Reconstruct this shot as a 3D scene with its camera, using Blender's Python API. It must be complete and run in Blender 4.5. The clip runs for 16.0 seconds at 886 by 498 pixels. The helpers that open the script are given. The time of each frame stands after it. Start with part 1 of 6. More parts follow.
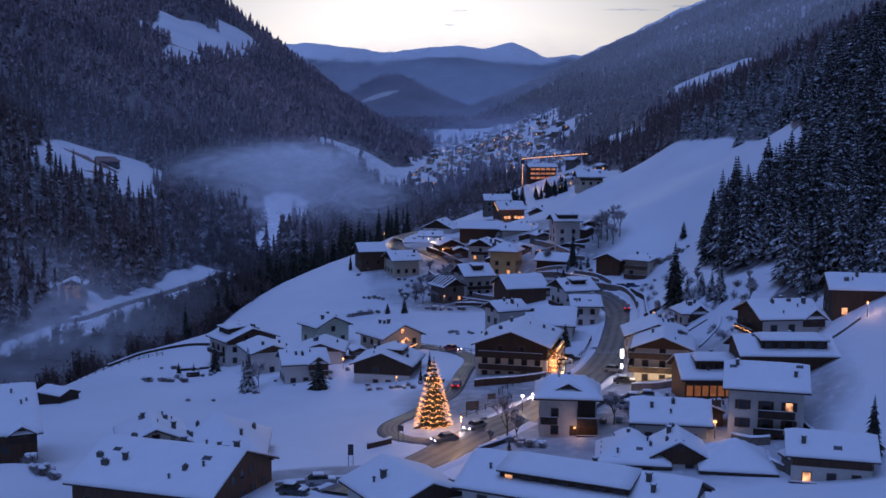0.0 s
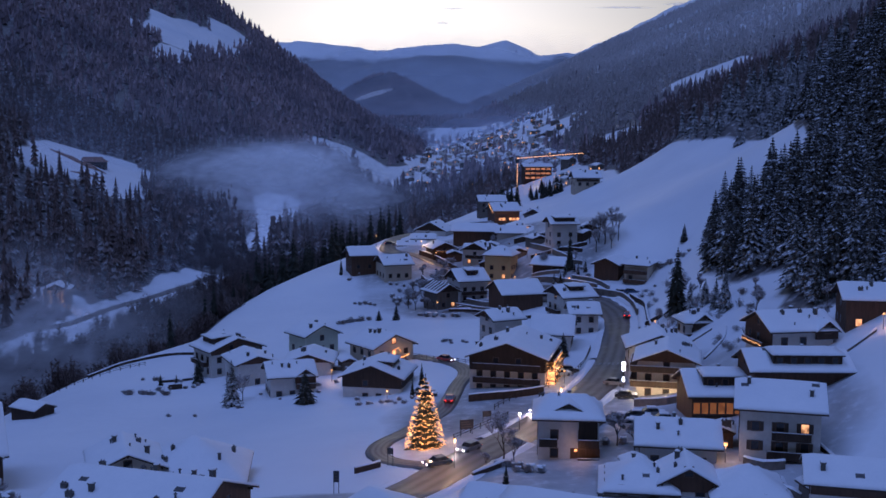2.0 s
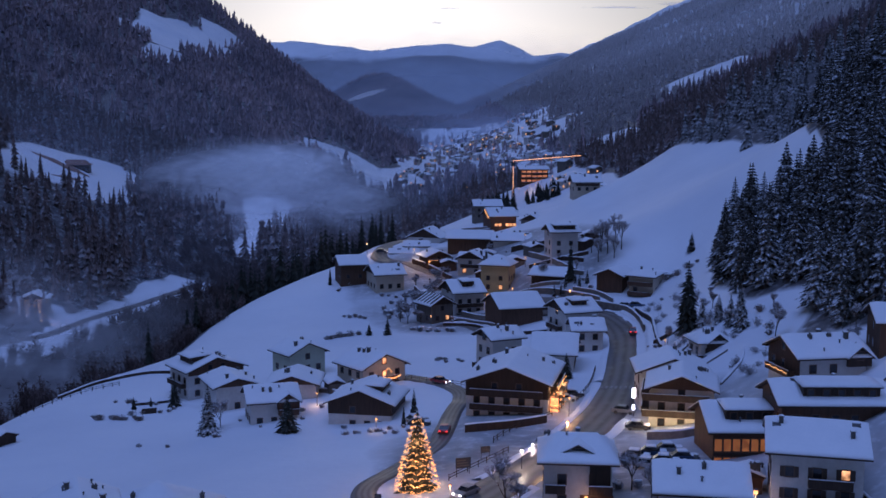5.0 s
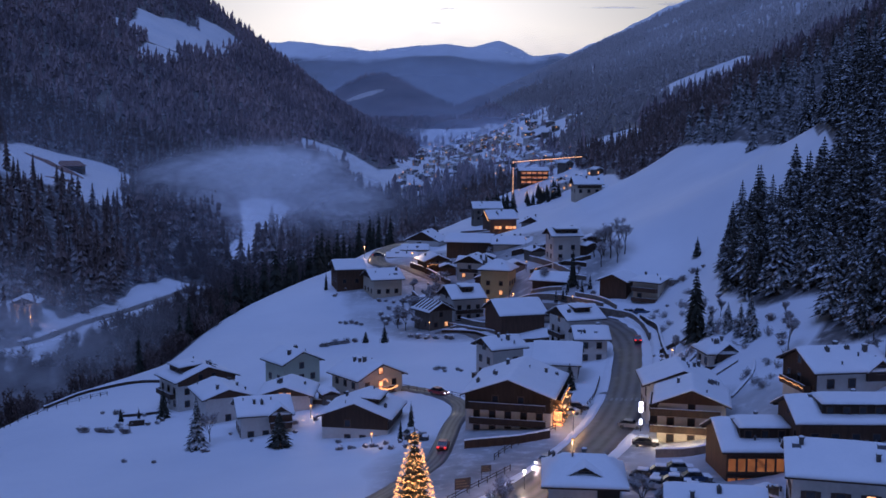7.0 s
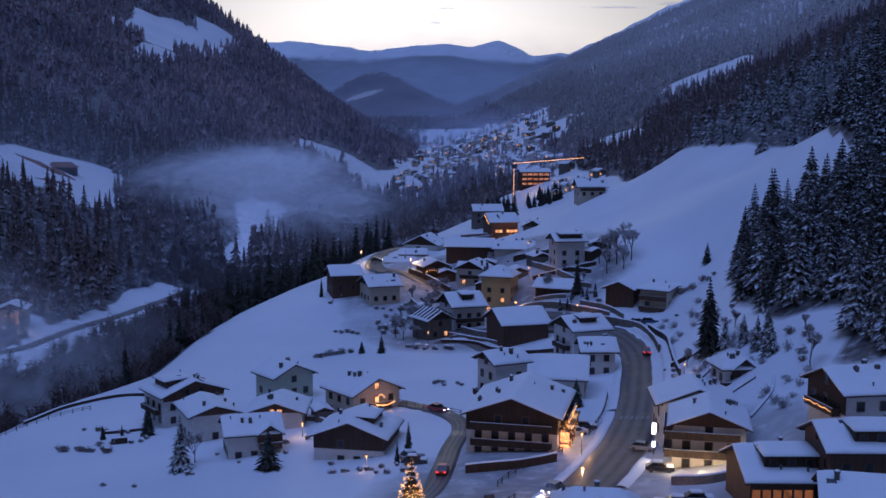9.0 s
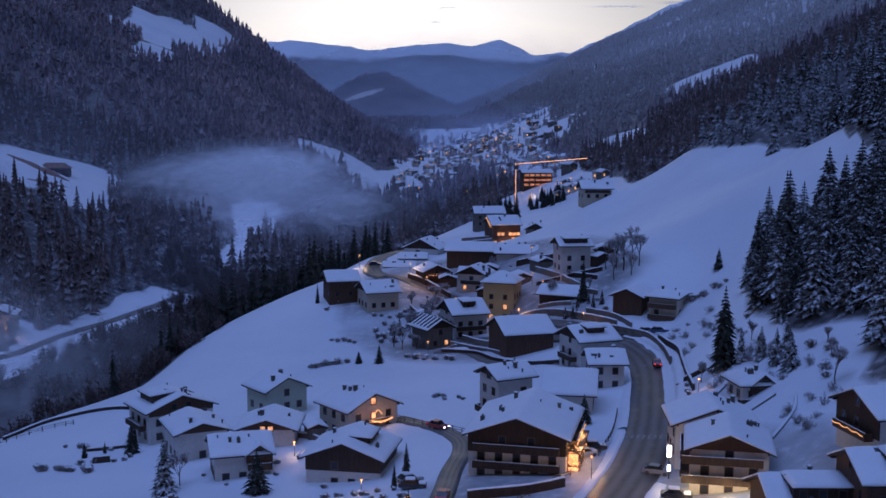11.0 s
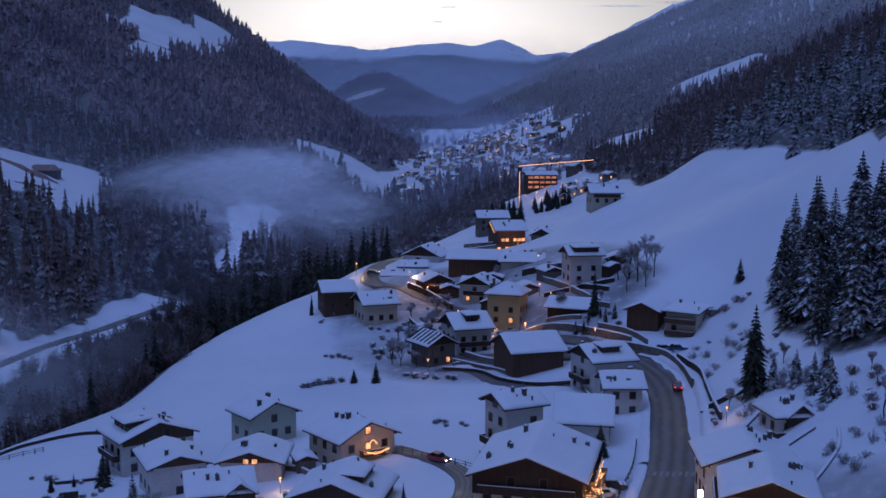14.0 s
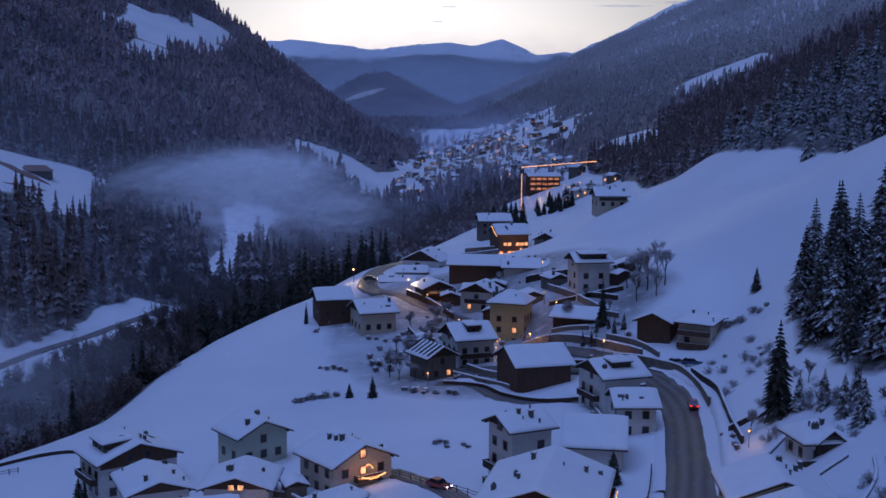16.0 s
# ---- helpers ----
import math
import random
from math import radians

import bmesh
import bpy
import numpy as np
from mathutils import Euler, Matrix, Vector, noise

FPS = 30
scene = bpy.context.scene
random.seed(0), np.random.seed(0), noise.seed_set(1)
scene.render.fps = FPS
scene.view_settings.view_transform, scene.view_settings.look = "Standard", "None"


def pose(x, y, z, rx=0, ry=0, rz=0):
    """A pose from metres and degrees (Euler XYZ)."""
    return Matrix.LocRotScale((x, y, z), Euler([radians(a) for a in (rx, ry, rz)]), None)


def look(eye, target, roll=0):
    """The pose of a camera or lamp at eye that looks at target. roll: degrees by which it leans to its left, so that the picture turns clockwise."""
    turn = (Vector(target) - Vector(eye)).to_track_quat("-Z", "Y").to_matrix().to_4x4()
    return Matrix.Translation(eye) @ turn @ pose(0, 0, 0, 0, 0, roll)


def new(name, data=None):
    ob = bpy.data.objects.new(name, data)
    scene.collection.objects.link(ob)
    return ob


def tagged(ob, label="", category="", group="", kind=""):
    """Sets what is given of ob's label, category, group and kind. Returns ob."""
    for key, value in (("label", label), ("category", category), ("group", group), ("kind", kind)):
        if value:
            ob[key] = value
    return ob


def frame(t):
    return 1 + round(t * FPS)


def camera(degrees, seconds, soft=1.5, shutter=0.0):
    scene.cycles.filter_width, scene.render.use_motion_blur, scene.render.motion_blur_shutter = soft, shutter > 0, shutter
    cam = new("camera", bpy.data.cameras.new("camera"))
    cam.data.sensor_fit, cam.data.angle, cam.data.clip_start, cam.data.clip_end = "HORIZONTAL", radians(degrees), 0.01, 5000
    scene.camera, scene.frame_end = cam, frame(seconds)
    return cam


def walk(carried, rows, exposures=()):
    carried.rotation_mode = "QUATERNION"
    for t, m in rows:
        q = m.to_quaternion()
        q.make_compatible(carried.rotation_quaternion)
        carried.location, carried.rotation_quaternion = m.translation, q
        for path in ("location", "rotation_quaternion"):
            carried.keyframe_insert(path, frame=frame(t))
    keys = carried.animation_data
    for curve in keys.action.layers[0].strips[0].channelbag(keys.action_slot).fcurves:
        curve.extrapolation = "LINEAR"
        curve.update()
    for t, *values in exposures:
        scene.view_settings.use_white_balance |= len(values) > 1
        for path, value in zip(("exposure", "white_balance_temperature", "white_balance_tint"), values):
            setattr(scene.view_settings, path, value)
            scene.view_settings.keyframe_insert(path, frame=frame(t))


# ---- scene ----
cam = camera(42.0, 16.0, 1.6)
PATH = [
    (0, (-0.09, 3.528, 52.203), (-0.106, 5.515, 51.971), 0.4),
    (0.5, (-0.155, 5.914, 52.346), (-0.168, 7.9, 52.113), 0.4),
    (1, (-0.001, 8.524, 52.42), (-0.013, 10.511, 52.185), 0.3),
    (1.5, (-0.001, 11.978, 52.637), (-0.009, 13.965, 52.402), 0.3),
    (2, (0.164, 14.878, 52.755), (0.158, 16.865, 52.52), 0.3),
    (2.5, (0.204, 18.263, 52.922), (0.201, 20.249, 52.686), 0.3),
    (3, (0.244, 20.965, 53.009), (0.242, 22.952, 52.774), 0.2),
    (3.5, (0.094, 24.374, 53.161), (0.095, 26.36, 52.926), 0.3),
    (4, (0.135, 27.87, 53.279), (0.137, 29.856, 53.044), 0.3),
    (6.5, (0.083, 40.032, 53.554), (0.09, 42.019, 53.32), 0.3),
    (7, (0.227, 42.529, 53.576), (0.233, 44.515, 53.342), 0.3),
    (7.5, (0.113, 46.232, 53.641), (0.12, 48.218, 53.408), 0.3),
    (8, (0.129, 49.143, 53.576), (0.136, 51.129, 53.343), 0.3),
    (8.5, (0.087, 52.376, 53.725), (0.095, 54.363, 53.491), 0.3),
    (9, (0.258, 55.198, 53.763), (0.265, 57.184, 53.529), 0.3),
    (11.5, (0.42, 70.05, 53.885), (0.425, 72.036, 53.65), 0.3),
    (12, (0.481, 72.557, 53.855), (0.485, 74.543, 53.62), 0.3),
    (12.5, (0.423, 76.295, 53.917), (0.427, 78.282, 53.682), 0.3),
    (13, (0.501, 80.255, 53.945), (0.504, 82.241, 53.71), 0.3),
    (13.5, (0.316, 83.793, 53.974), (0.321, 85.779, 53.739), 0.3),
    (14, (0.425, 87.205, 54.023), (0.428, 89.192, 53.788), 0.3),
    (14.5, (0.375, 90.35, 53.969), (0.378, 92.336, 53.734), 0.4),
    (15, (0.47, 93.53, 53.954), (0.472, 95.517, 53.718), 0.3),
    (15.5, (0.279, 97.417, 54.088), (0.282, 99.403, 53.853), 0.4),
    (16, (0.307, 100.915, 54.042), (0.31, 102.901, 53.807), 0.4),
]
walk(cam, [(t, look(eye, target, roll)) for t, eye, target, roll in PATH], exposures=[(0, 0.28, 4840, 33), (16, 0.28, 4840, 33)])

# ---- light ----
SUN_DIR = (radians(10), radians(-2))
world = bpy.data.worlds.new("dusk_sky")
scene.world = world
world.use_nodes = True
wn, wl = world.node_tree.nodes, world.node_tree.links
wn.clear()
sky = wn.new("ShaderNodeTexSky")
sky.sky_type = "NISHITA"
sky.sun_disc = False
sky.sun_elevation, sky.sun_rotation = SUN_DIR
sky.air_density, sky.dust_density, sky.ozone_density = 1.0, 1.6, 3.0
back = wn.new("ShaderNodeBackground")
back.inputs["Strength"].default_value = 0.02
pale = wn.new("ShaderNodeHueSaturation")
pale.inputs["Saturation"].default_value = 0.6
wout = wn.new("ShaderNodeOutputWorld")
wl.new(sky.outputs[0], pale.inputs["Color"])
tone = wn.new("ShaderNodeMix")
tone.data_type, tone.blend_type = "RGBA", "MULTIPLY"
tone.inputs[0].default_value, tone.inputs[7].default_value = 1.0, (1.02, 1.0, 0.75, 1)
wl.new(pale.outputs[0], tone.inputs[6])
wl.new(tone.outputs[2], back.inputs["Color"])
wl.new(back.outputs[0], wout.inputs["Surface"])

sun = new("sun", bpy.data.lights.new("sun", "SUN"))
sun.data.energy, sun.data.angle, sun.data.color = 0.79, radians(60), (0.48, 0.645, 1.0)
sun.matrix_world = look((-40, -40, 300), (0, 0, 0))


# ---- materials ----
def principled(name, rough=0.7, metal=0.0):
    m = bpy.data.materials.new(name)
    m.use_nodes = True
    nt = m.node_tree
    b = nt.nodes["Principled BSDF"]
    b.inputs["Roughness"].default_value, b.inputs["Metallic"].default_value = rough, metal
    return m, nt, b


def coords(nt, which="Object"):
    return nt.nodes.new("ShaderNodeTexCoord").outputs[which]


def noise_node(nt, vec, scale, detail=4.0, rough=0.55):
    n = nt.nodes.new("ShaderNodeTexNoise")
    n.inputs["Scale"].default_value, n.inputs["Detail"].default_value, n.inputs["Roughness"].default_value = scale, detail, rough
    nt.links.new(vec, n.inputs["Vector"])
    return n.outputs["Fac"]


def ramp(nt, fac, stops):
    r = nt.nodes.new("ShaderNodeValToRGB")
    e = r.color_ramp.elements
    while len(e) < len(stops):
        e.new(0.5)
    for el, (p, c) in zip(e, stops):
        el.position, el.color = p, (*c, 1)
    nt.links.new(fac, r.inputs["Fac"])
    return r.outputs["Color"]


def mix(nt, fac, a, b, blend="MIX"):
    n = nt.nodes.new("ShaderNodeMix")
    n.data_type, n.blend_type = "RGBA", blend
    for key, v in ((0, fac), (6, a), (7, b)):
        if isinstance(v, bpy.types.NodeSocket):
            nt.links.new(v, n.inputs[key])
        elif key:
            n.inputs[key].default_value = (*v, 1)
        else:
            n.inputs[key].default_value = v
    return n.outputs[2]


def bump(nt, b, height, strength, dist):
    n = nt.nodes.new("ShaderNodeBump")
    n.inputs["Strength"].default_value, n.inputs["Distance"].default_value = strength, dist
    nt.links.new(height, n.inputs["Height"])
    nt.links.new(n.outputs[0], b.inputs["Normal"])


def math_node(nt, op, a, b=0.5, clamp=False):
    n = nt.nodes.new("ShaderNodeMath")
    n.operation, n.use_clamp = op, clamp
    for i, v in enumerate((a, b)):
        if isinstance(v, bpy.types.NodeSocket):
            nt.links.new(v, n.inputs[i])
        else:
            n.inputs[i].default_value = v
    return n.outputs[0]


def mottled(name, c1, c2, scale, rough=0.75, bumps=0.3, dist=0.02, stretch=None, fine=8.0):
    """Two scales of colour variation and a fine relief."""
    m, nt, b = principled(name, rough)
    v = coords(nt)
    if stretch:
        mp = nt.nodes.new("ShaderNodeMapping")
        mp.inputs["Scale"].default_value = stretch
        nt.links.new(v, mp.inputs["Vector"])
        v = mp.outputs[0]
    n1, n2 = noise_node(nt, v, scale), noise_node(nt, v, scale * fine, 3)
    f = math_node(nt, "ADD", math_node(nt, "MULTIPLY", n1, 0.65), math_node(nt, "MULTIPLY", n2, 0.35))
    nt.links.new(ramp(nt, f, ((0.3, c1), (0.7, c2))), b.inputs["Base Color"])
    bump(nt, b, f, bumps, dist)
    return m


def glowing(name, colour, strength, uneven=0.0):
    m, nt, b = principled(name, 0.5)
    b.inputs["Base Color"].default_value = (*colour, 1)
    b.inputs["Emission Color"].default_value = (*colour, 1)
    b.inputs["Emission Strength"].default_value = strength
    if uneven:
        g = nt.nodes.new("ShaderNodeNewGeometry")
        n = noise_node(nt, g.outputs["Position"], uneven, 3)
        n = math_node(nt, "MULTIPLY", math_node(nt, "SUBTRACT", n, 0.28, clamp=True), 4.2 * strength)
        nt.links.new(n, b.inputs["Emission Strength"])
    return m


def snow_on(nt, base, amount=0.35, soft=0.25, scale=0.8):
    """Snow lying on what faces up, broken up by noise."""
    g = nt.nodes.new("ShaderNodeNewGeometry")
    sep = nt.nodes.new("ShaderNodeSeparateXYZ")
    nt.links.new(g.outputs["Normal"], sep.inputs[0])
    n = noise_node(nt, g.outputs["Position"], scale, 3)
    f = math_node(nt, "ADD", sep.outputs["Z"], math_node(nt, "MULTIPLY", math_node(nt, "SUBTRACT", n, 0.5), 0.9))
    f = math_node(nt, "DIVIDE", math_node(nt, "SUBTRACT", f, amount), soft, clamp=True)
    return mix(nt, f, base, (0.78, 0.8, 0.84))


SNOW = mottled("snow", (0.76, 0.78, 0.82), (0.84, 0.85, 0.88), 0.12, 0.6, 0.35, 0.12, fine=14)
ROOF_SNOW = mottled("roof_snow", (0.78, 0.8, 0.83), (0.85, 0.86, 0.88), 0.35, 0.6, 0.25, 0.06)
DARK_WOOD = mottled("dark_timber", (0.028, 0.018, 0.012), (0.075, 0.045, 0.028), 0.7, 0.75, 0.4, 0.03, (3, 3, 0.4))
BROWN_WOOD = mottled("brown_timber", (0.06, 0.032, 0.018), (0.14, 0.075, 0.042), 0.7, 0.7, 0.4, 0.03, (3, 3, 0.4))
GREY_WOOD = mottled("weathered_timber", (0.11, 0.095, 0.08), (0.22, 0.19, 0.16), 0.7, 0.8, 0.4, 0.03, (3, 3, 0.4))
WHITE_WALL = mottled("white_render", (0.56, 0.53, 0.49), (0.74, 0.71, 0.67), 0.25, 0.85, 0.2, 0.01)
CREAM_WALL = mottled("cream_render", (0.5, 0.43, 0.33), (0.64, 0.56, 0.45), 0.25, 0.85, 0.2, 0.01)
GREEN_WALL = mottled("pale_green_render", (0.46, 0.48, 0.38), (0.58, 0.6, 0.48), 0.25, 0.85, 0.2, 0.01)
YELLOW_WALL = mottled("yellow_render", (0.42, 0.34, 0.17), (0.54, 0.45, 0.25), 0.25, 0.85, 0.2, 0.01)
STONE = mottled("stone_wall", (0.12, 0.1, 0.085), (0.28, 0.24, 0.2), 0.9, 0.85, 0.6, 0.05)
CHIMNEY = mottled("chimney_render", (0.07, 0.065, 0.06), (0.16, 0.15, 0.14), 1.2, 0.85, 0.4, 0.02)
METAL = mottled("painted_steel", (0.05, 0.05, 0.055), (0.1, 0.1, 0.11), 2.0, 0.45, 0.1, 0.005)
BARK = mottled("bark", (0.035, 0.026, 0.02), (0.09, 0.07, 0.055), 1.5, 0.9, 0.6, 0.04, (1, 1, 0.3))
FRAME_WOOD = mottled("window_frame_wood", (0.09, 0.055, 0.035), (0.16, 0.1, 0.065), 3.0, 0.6, 0.2, 0.005)
SHUTTER_WOOD = mottled("shutter_wood", (0.05, 0.035, 0.028), (0.1, 0.07, 0.05), 3.0, 0.65, 0.2, 0.005)

GLASS, nt, b = principled("dark_window_glass", 0.08)
nt.links.new(ramp(nt, noise_node(nt, coords(nt), 0.9), ((0.35, (0.012, 0.014, 0.018)), (0.65, (0.05, 0.05, 0.055)))), b.inputs["Base Color"])
WARM = glowing("lit_window_glass", (1.0, 0.42, 0.11), 0.95, 0.9)
BULB = glowing("warm_bulb", (1.0, 0.44, 0.09), 1.5)
WHITE_LAMP = glowing("white_lamp", (1.0, 0.9, 0.75), 4.0)
STRING_LIGHT = glowing("amber_string_light", (1.0, 0.42, 0.12), 1.5)
TAIL = glowing("tail_light_red", (1.0, 0.04, 0.02), 1.6)

NEEDLES, nt, b = principled("spruce_needles_with_snow", 0.8)
g = nt.nodes.new("ShaderNodeNewGeometry")
green = ramp(nt, noise_node(nt, g.outputs["Position"], 0.5), ((0.3, (0.013, 0.014, 0.011)), (0.7, (0.046, 0.042, 0.03))))
nt.links.new(snow_on(nt, green, 0.66, 0.2, 1.3), b.inputs["Base Color"])

DARK_NEEDLES, nt, b = principled("dark_spruce_needles", 0.8)
g = nt.nodes.new("ShaderNodeNewGeometry")
green = ramp(nt, noise_node(nt, g.outputs["Position"], 0.8), ((0.3, (0.012, 0.015, 0.01)), (0.7, (0.04, 0.042, 0.028))))
nt.links.new(snow_on(nt, green, 0.86, 0.2, 1.6), b.inputs["Base Color"])

GREEN_BOUGHS = mottled("bare_spruce_boughs", (0.03, 0.028, 0.012), (0.09, 0.075, 0.03), 1.5, 0.7, 0.5, 0.03)

# Frosted trees, paled further so the colour carries distance haze.
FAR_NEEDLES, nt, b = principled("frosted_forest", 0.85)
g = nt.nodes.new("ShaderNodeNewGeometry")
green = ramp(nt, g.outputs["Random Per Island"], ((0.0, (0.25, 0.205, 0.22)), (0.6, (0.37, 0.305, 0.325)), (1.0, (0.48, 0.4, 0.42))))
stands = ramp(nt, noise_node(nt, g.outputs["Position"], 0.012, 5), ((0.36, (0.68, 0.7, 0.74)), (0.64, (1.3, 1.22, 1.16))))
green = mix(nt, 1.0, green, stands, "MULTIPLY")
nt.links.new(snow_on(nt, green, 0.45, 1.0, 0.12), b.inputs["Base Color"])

# Hoary trees with the paleness of far air in their colour; lighter higher up.
FROST_HAZE, nt, b = principled("heavy_frost_haze_forest", 0.85)
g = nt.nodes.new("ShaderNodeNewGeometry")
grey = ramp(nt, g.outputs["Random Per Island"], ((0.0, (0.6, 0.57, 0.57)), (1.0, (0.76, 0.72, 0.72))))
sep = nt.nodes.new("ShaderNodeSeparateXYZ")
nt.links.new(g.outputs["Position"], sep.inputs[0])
height_tone = math_node(nt, "ADD", math_node(nt, "DIVIDE", sep.outputs["Z"], 260.0), math_node(nt, "MULTIPLY", noise_node(nt, g.outputs["Position"], 0.01, 4), 0.5))
grey = mix(nt, 1.0, grey, ramp(nt, height_tone, ((0.35, (0.54, 0.51, 0.5)), (0.9, (1.0, 1.0, 1.0)))), "MULTIPLY")
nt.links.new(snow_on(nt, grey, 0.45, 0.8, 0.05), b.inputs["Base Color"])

SNOWY_NEEDLES, nt, b = principled("snow_laden_spruce_needles", 0.8)
g = nt.nodes.new("ShaderNodeNewGeometry")
green = ramp(nt, noise_node(nt, g.outputs["Position"], 0.2), ((0.3, (0.024, 0.024, 0.02)), (0.7, (0.075, 0.068, 0.056))))
nt.links.new(snow_on(nt, green, 0.36, 0.55, 0.5), b.inputs["Base Color"])

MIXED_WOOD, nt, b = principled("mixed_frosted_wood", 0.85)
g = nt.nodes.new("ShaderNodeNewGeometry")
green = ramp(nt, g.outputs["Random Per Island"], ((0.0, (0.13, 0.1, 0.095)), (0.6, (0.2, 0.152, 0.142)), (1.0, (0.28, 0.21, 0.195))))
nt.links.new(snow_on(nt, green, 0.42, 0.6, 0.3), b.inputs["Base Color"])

GROUND, nt, b = principled("snow_ground", 0.62)
g = nt.nodes.new("ShaderNodeNewGeometry")
att = nt.nodes.new("ShaderNodeAttribute")
att.attribute_name = "brush_shade"
n1, n2, n3 = (noise_node(nt, g.outputs["Position"], s, d) for s, d in ((0.03, 5), (0.45, 4), (0.006, 4)))
white = ramp(nt, n1, ((0.3, (0.74, 0.765, 0.81)), (0.7, (0.84, 0.855, 0.88))))
floor_c = ramp(nt, n2, ((0.3, (0.06, 0.06, 0.06)), (0.55, (0.16, 0.15, 0.15)), (0.75, (0.55, 0.56, 0.58))))
f = math_node(nt, "ADD", att.outputs["Fac"], math_node(nt, "MULTIPLY", math_node(nt, "SUBTRACT", n1, 0.5), 0.6))
f = math_node(nt, "MULTIPLY", math_node(nt, "SUBTRACT", f, 0.35), 3.3, clamp=True)
nt.links.new(mix(nt, f, white, floor_c), b.inputs["Base Color"])
bump(nt, b, math_node(nt, "ADD", n2, n1), 0.45, 0.25)

ASPHALT, nt, b = principled("wet_gritted_asphalt", 0.4)
g = nt.nodes.new("ShaderNodeNewGeometry")
n1, n2 = noise_node(nt, g.outputs["Position"], 0.25, 5), noise_node(nt, g.outputs["Position"], 6.0, 3)
c = ramp(nt, n1, ((0.35, (0.075, 0.063, 0.055)), (0.6, (0.13, 0.11, 0.1)), (0.8, (0.24, 0.22, 0.21))))
att = nt.nodes.new("ShaderNodeAttribute")
att.attribute_name = "across"
wave = math_node(nt, "ABSOLUTE", math_node(nt, "SINE", math_node(nt, "ADD", math_node(nt, "MULTIPLY", att.outputs["Fac"], 6.3), math_node(nt, "MULTIPLY", n1, 1.6))))
slush = math_node(nt, "MULTIPLY", math_node(nt, "POWER", wave, 1.5), math_node(nt, "MULTIPLY", n1, 0.9), clamp=True)
c = mix(nt, slush, c, (0.33, 0.31, 0.3))
nt.links.new(mix(nt, math_node(nt, "MULTIPLY", n2, 0.35), c, (0.03, 0.03, 0.03)), b.inputs["Base Color"])
nt.links.new(ramp(nt, n1, ((0.3, (0.3,) * 3), (0.7, (0.65,) * 3))), b.inputs["Roughness"])
bump(nt, b, n2, 0.3, 0.01)


# ---- mesh helpers ----
def part(name, bm, material, parent=None, label="", smooth=False):
    me = bpy.data.meshes.new(name)
    bm.to_mesh(me)
    bm.free()
    me.materials.append(material)
    if smooth:
        for p in me.polygons:
            p.use_smooth = True
    ob = new(name, me)
    if parent is not None:
        ob.parent = parent
    if label:
        ob["label"] = label
    return ob


def shared(name, me, parent, m, label=""):
    ob = new(name, me)
    ob.parent = parent
    ob.matrix_basis = m
    if label:
        ob["label"] = label
    return ob


def empty(name, m=None):
    ob = new(name)
    ob.empty_display_size = 0.5
    if m is not None:
        ob.matrix_basis = m
    return ob


def box(bm, x0, y0, z0, x1, y1, z1, m=None):
    v = [bm.verts.new((x, y, z)) for z in (z0, z1) for x, y in ((x0, y0), (x1, y0), (x1, y1), (x0, y1))]
    for f in ((3, 2, 1, 0), (4, 5, 6, 7), (0, 1, 5, 4), (1, 2, 6, 5), (2, 3, 7, 6), (3, 0, 4, 7)):
        bm.faces.new([v[i] for i in f])
    if m is not None:
        bmesh.ops.transform(bm, matrix=m, verts=v)
    return v


def tube(bm, pts, radii, sides=6):
    """A tapered tube along points."""
    rings = []
    for i, p in enumerate(pts):
        p = Vector(p)
        d = (Vector(pts[min(i + 1, len(pts) - 1)]) - Vector(pts[max(i - 1, 0)])).normalized()
        a = d.orthogonal().normalized()
        c = d.cross(a)
        rings.append([bm.verts.new(p + radii[i] * (math.cos(k * math.tau / sides) * a + math.sin(k * math.tau / sides) * c)) for k in range(sides)])
    for r0, r1 in zip(rings, rings[1:]):
        for k in range(sides):
            bm.faces.new((r0[k], r0[(k + 1) % sides], r1[(k + 1) % sides], r1[k]))
    bm.faces.new(rings[0][::-1])
    bm.faces.new(rings[-1])


def mesh_from(name, verts, faces, material, smooth=False):
    """A mesh from numpy arrays; faces all with the same number of corners."""
    me = bpy.data.meshes.new(name)
    n, k = faces.shape
    me.vertices.add(len(verts))
    me.vertices.foreach_set("co", np.asarray(verts, np.float32).ravel())
    me.loops.add(n * k)
    me.loops.foreach_set("vertex_index", faces.astype(np.int32).ravel())
    me.polygons.add(n)
    me.polygons.foreach_set("loop_start", np.arange(n, dtype=np.int32) * k)
    me.polygons.foreach_set("use_smooth", np.full(n, smooth))
    me.materials.append(material)
    me.update(calc_edges=True)
    return me


# ---- the lie of the land ----
def lattice(x, y, seed):
    xi, yi = np.floor(x).astype(np.int64), np.floor(y).astype(np.int64)
    fx, fy = x - xi, y - yi
    fx, fy = fx * fx * (3 - 2 * fx), fy * fy * (3 - 2 * fy)

    def rnd(a, b):
        h = (a * 374761393 + b * 668265263 + seed * 1442695041) & 0x7FFFFFFF
        h = ((h ^ (h >> 13)) * 1274126177) & 0x7FFFFFFF
        return ((h ^ (h >> 16)) & 0xFFFF) / 32767.5 - 1

    a, b, c, d = rnd(xi, yi), rnd(xi + 1, yi), rnd(xi, yi + 1), rnd(xi + 1, yi + 1)
    return (a * (1 - fx) + b * fx) * (1 - fy) + (c * (1 - fx) + d * fx) * fy


def fractal(x, y, size, octaves=4, seed=1):
    return sum(lattice(x / size * 2**o + 17 * o, y / size * 2**o - 9 * o, seed + o) * 0.5**o for o in range(octaves))


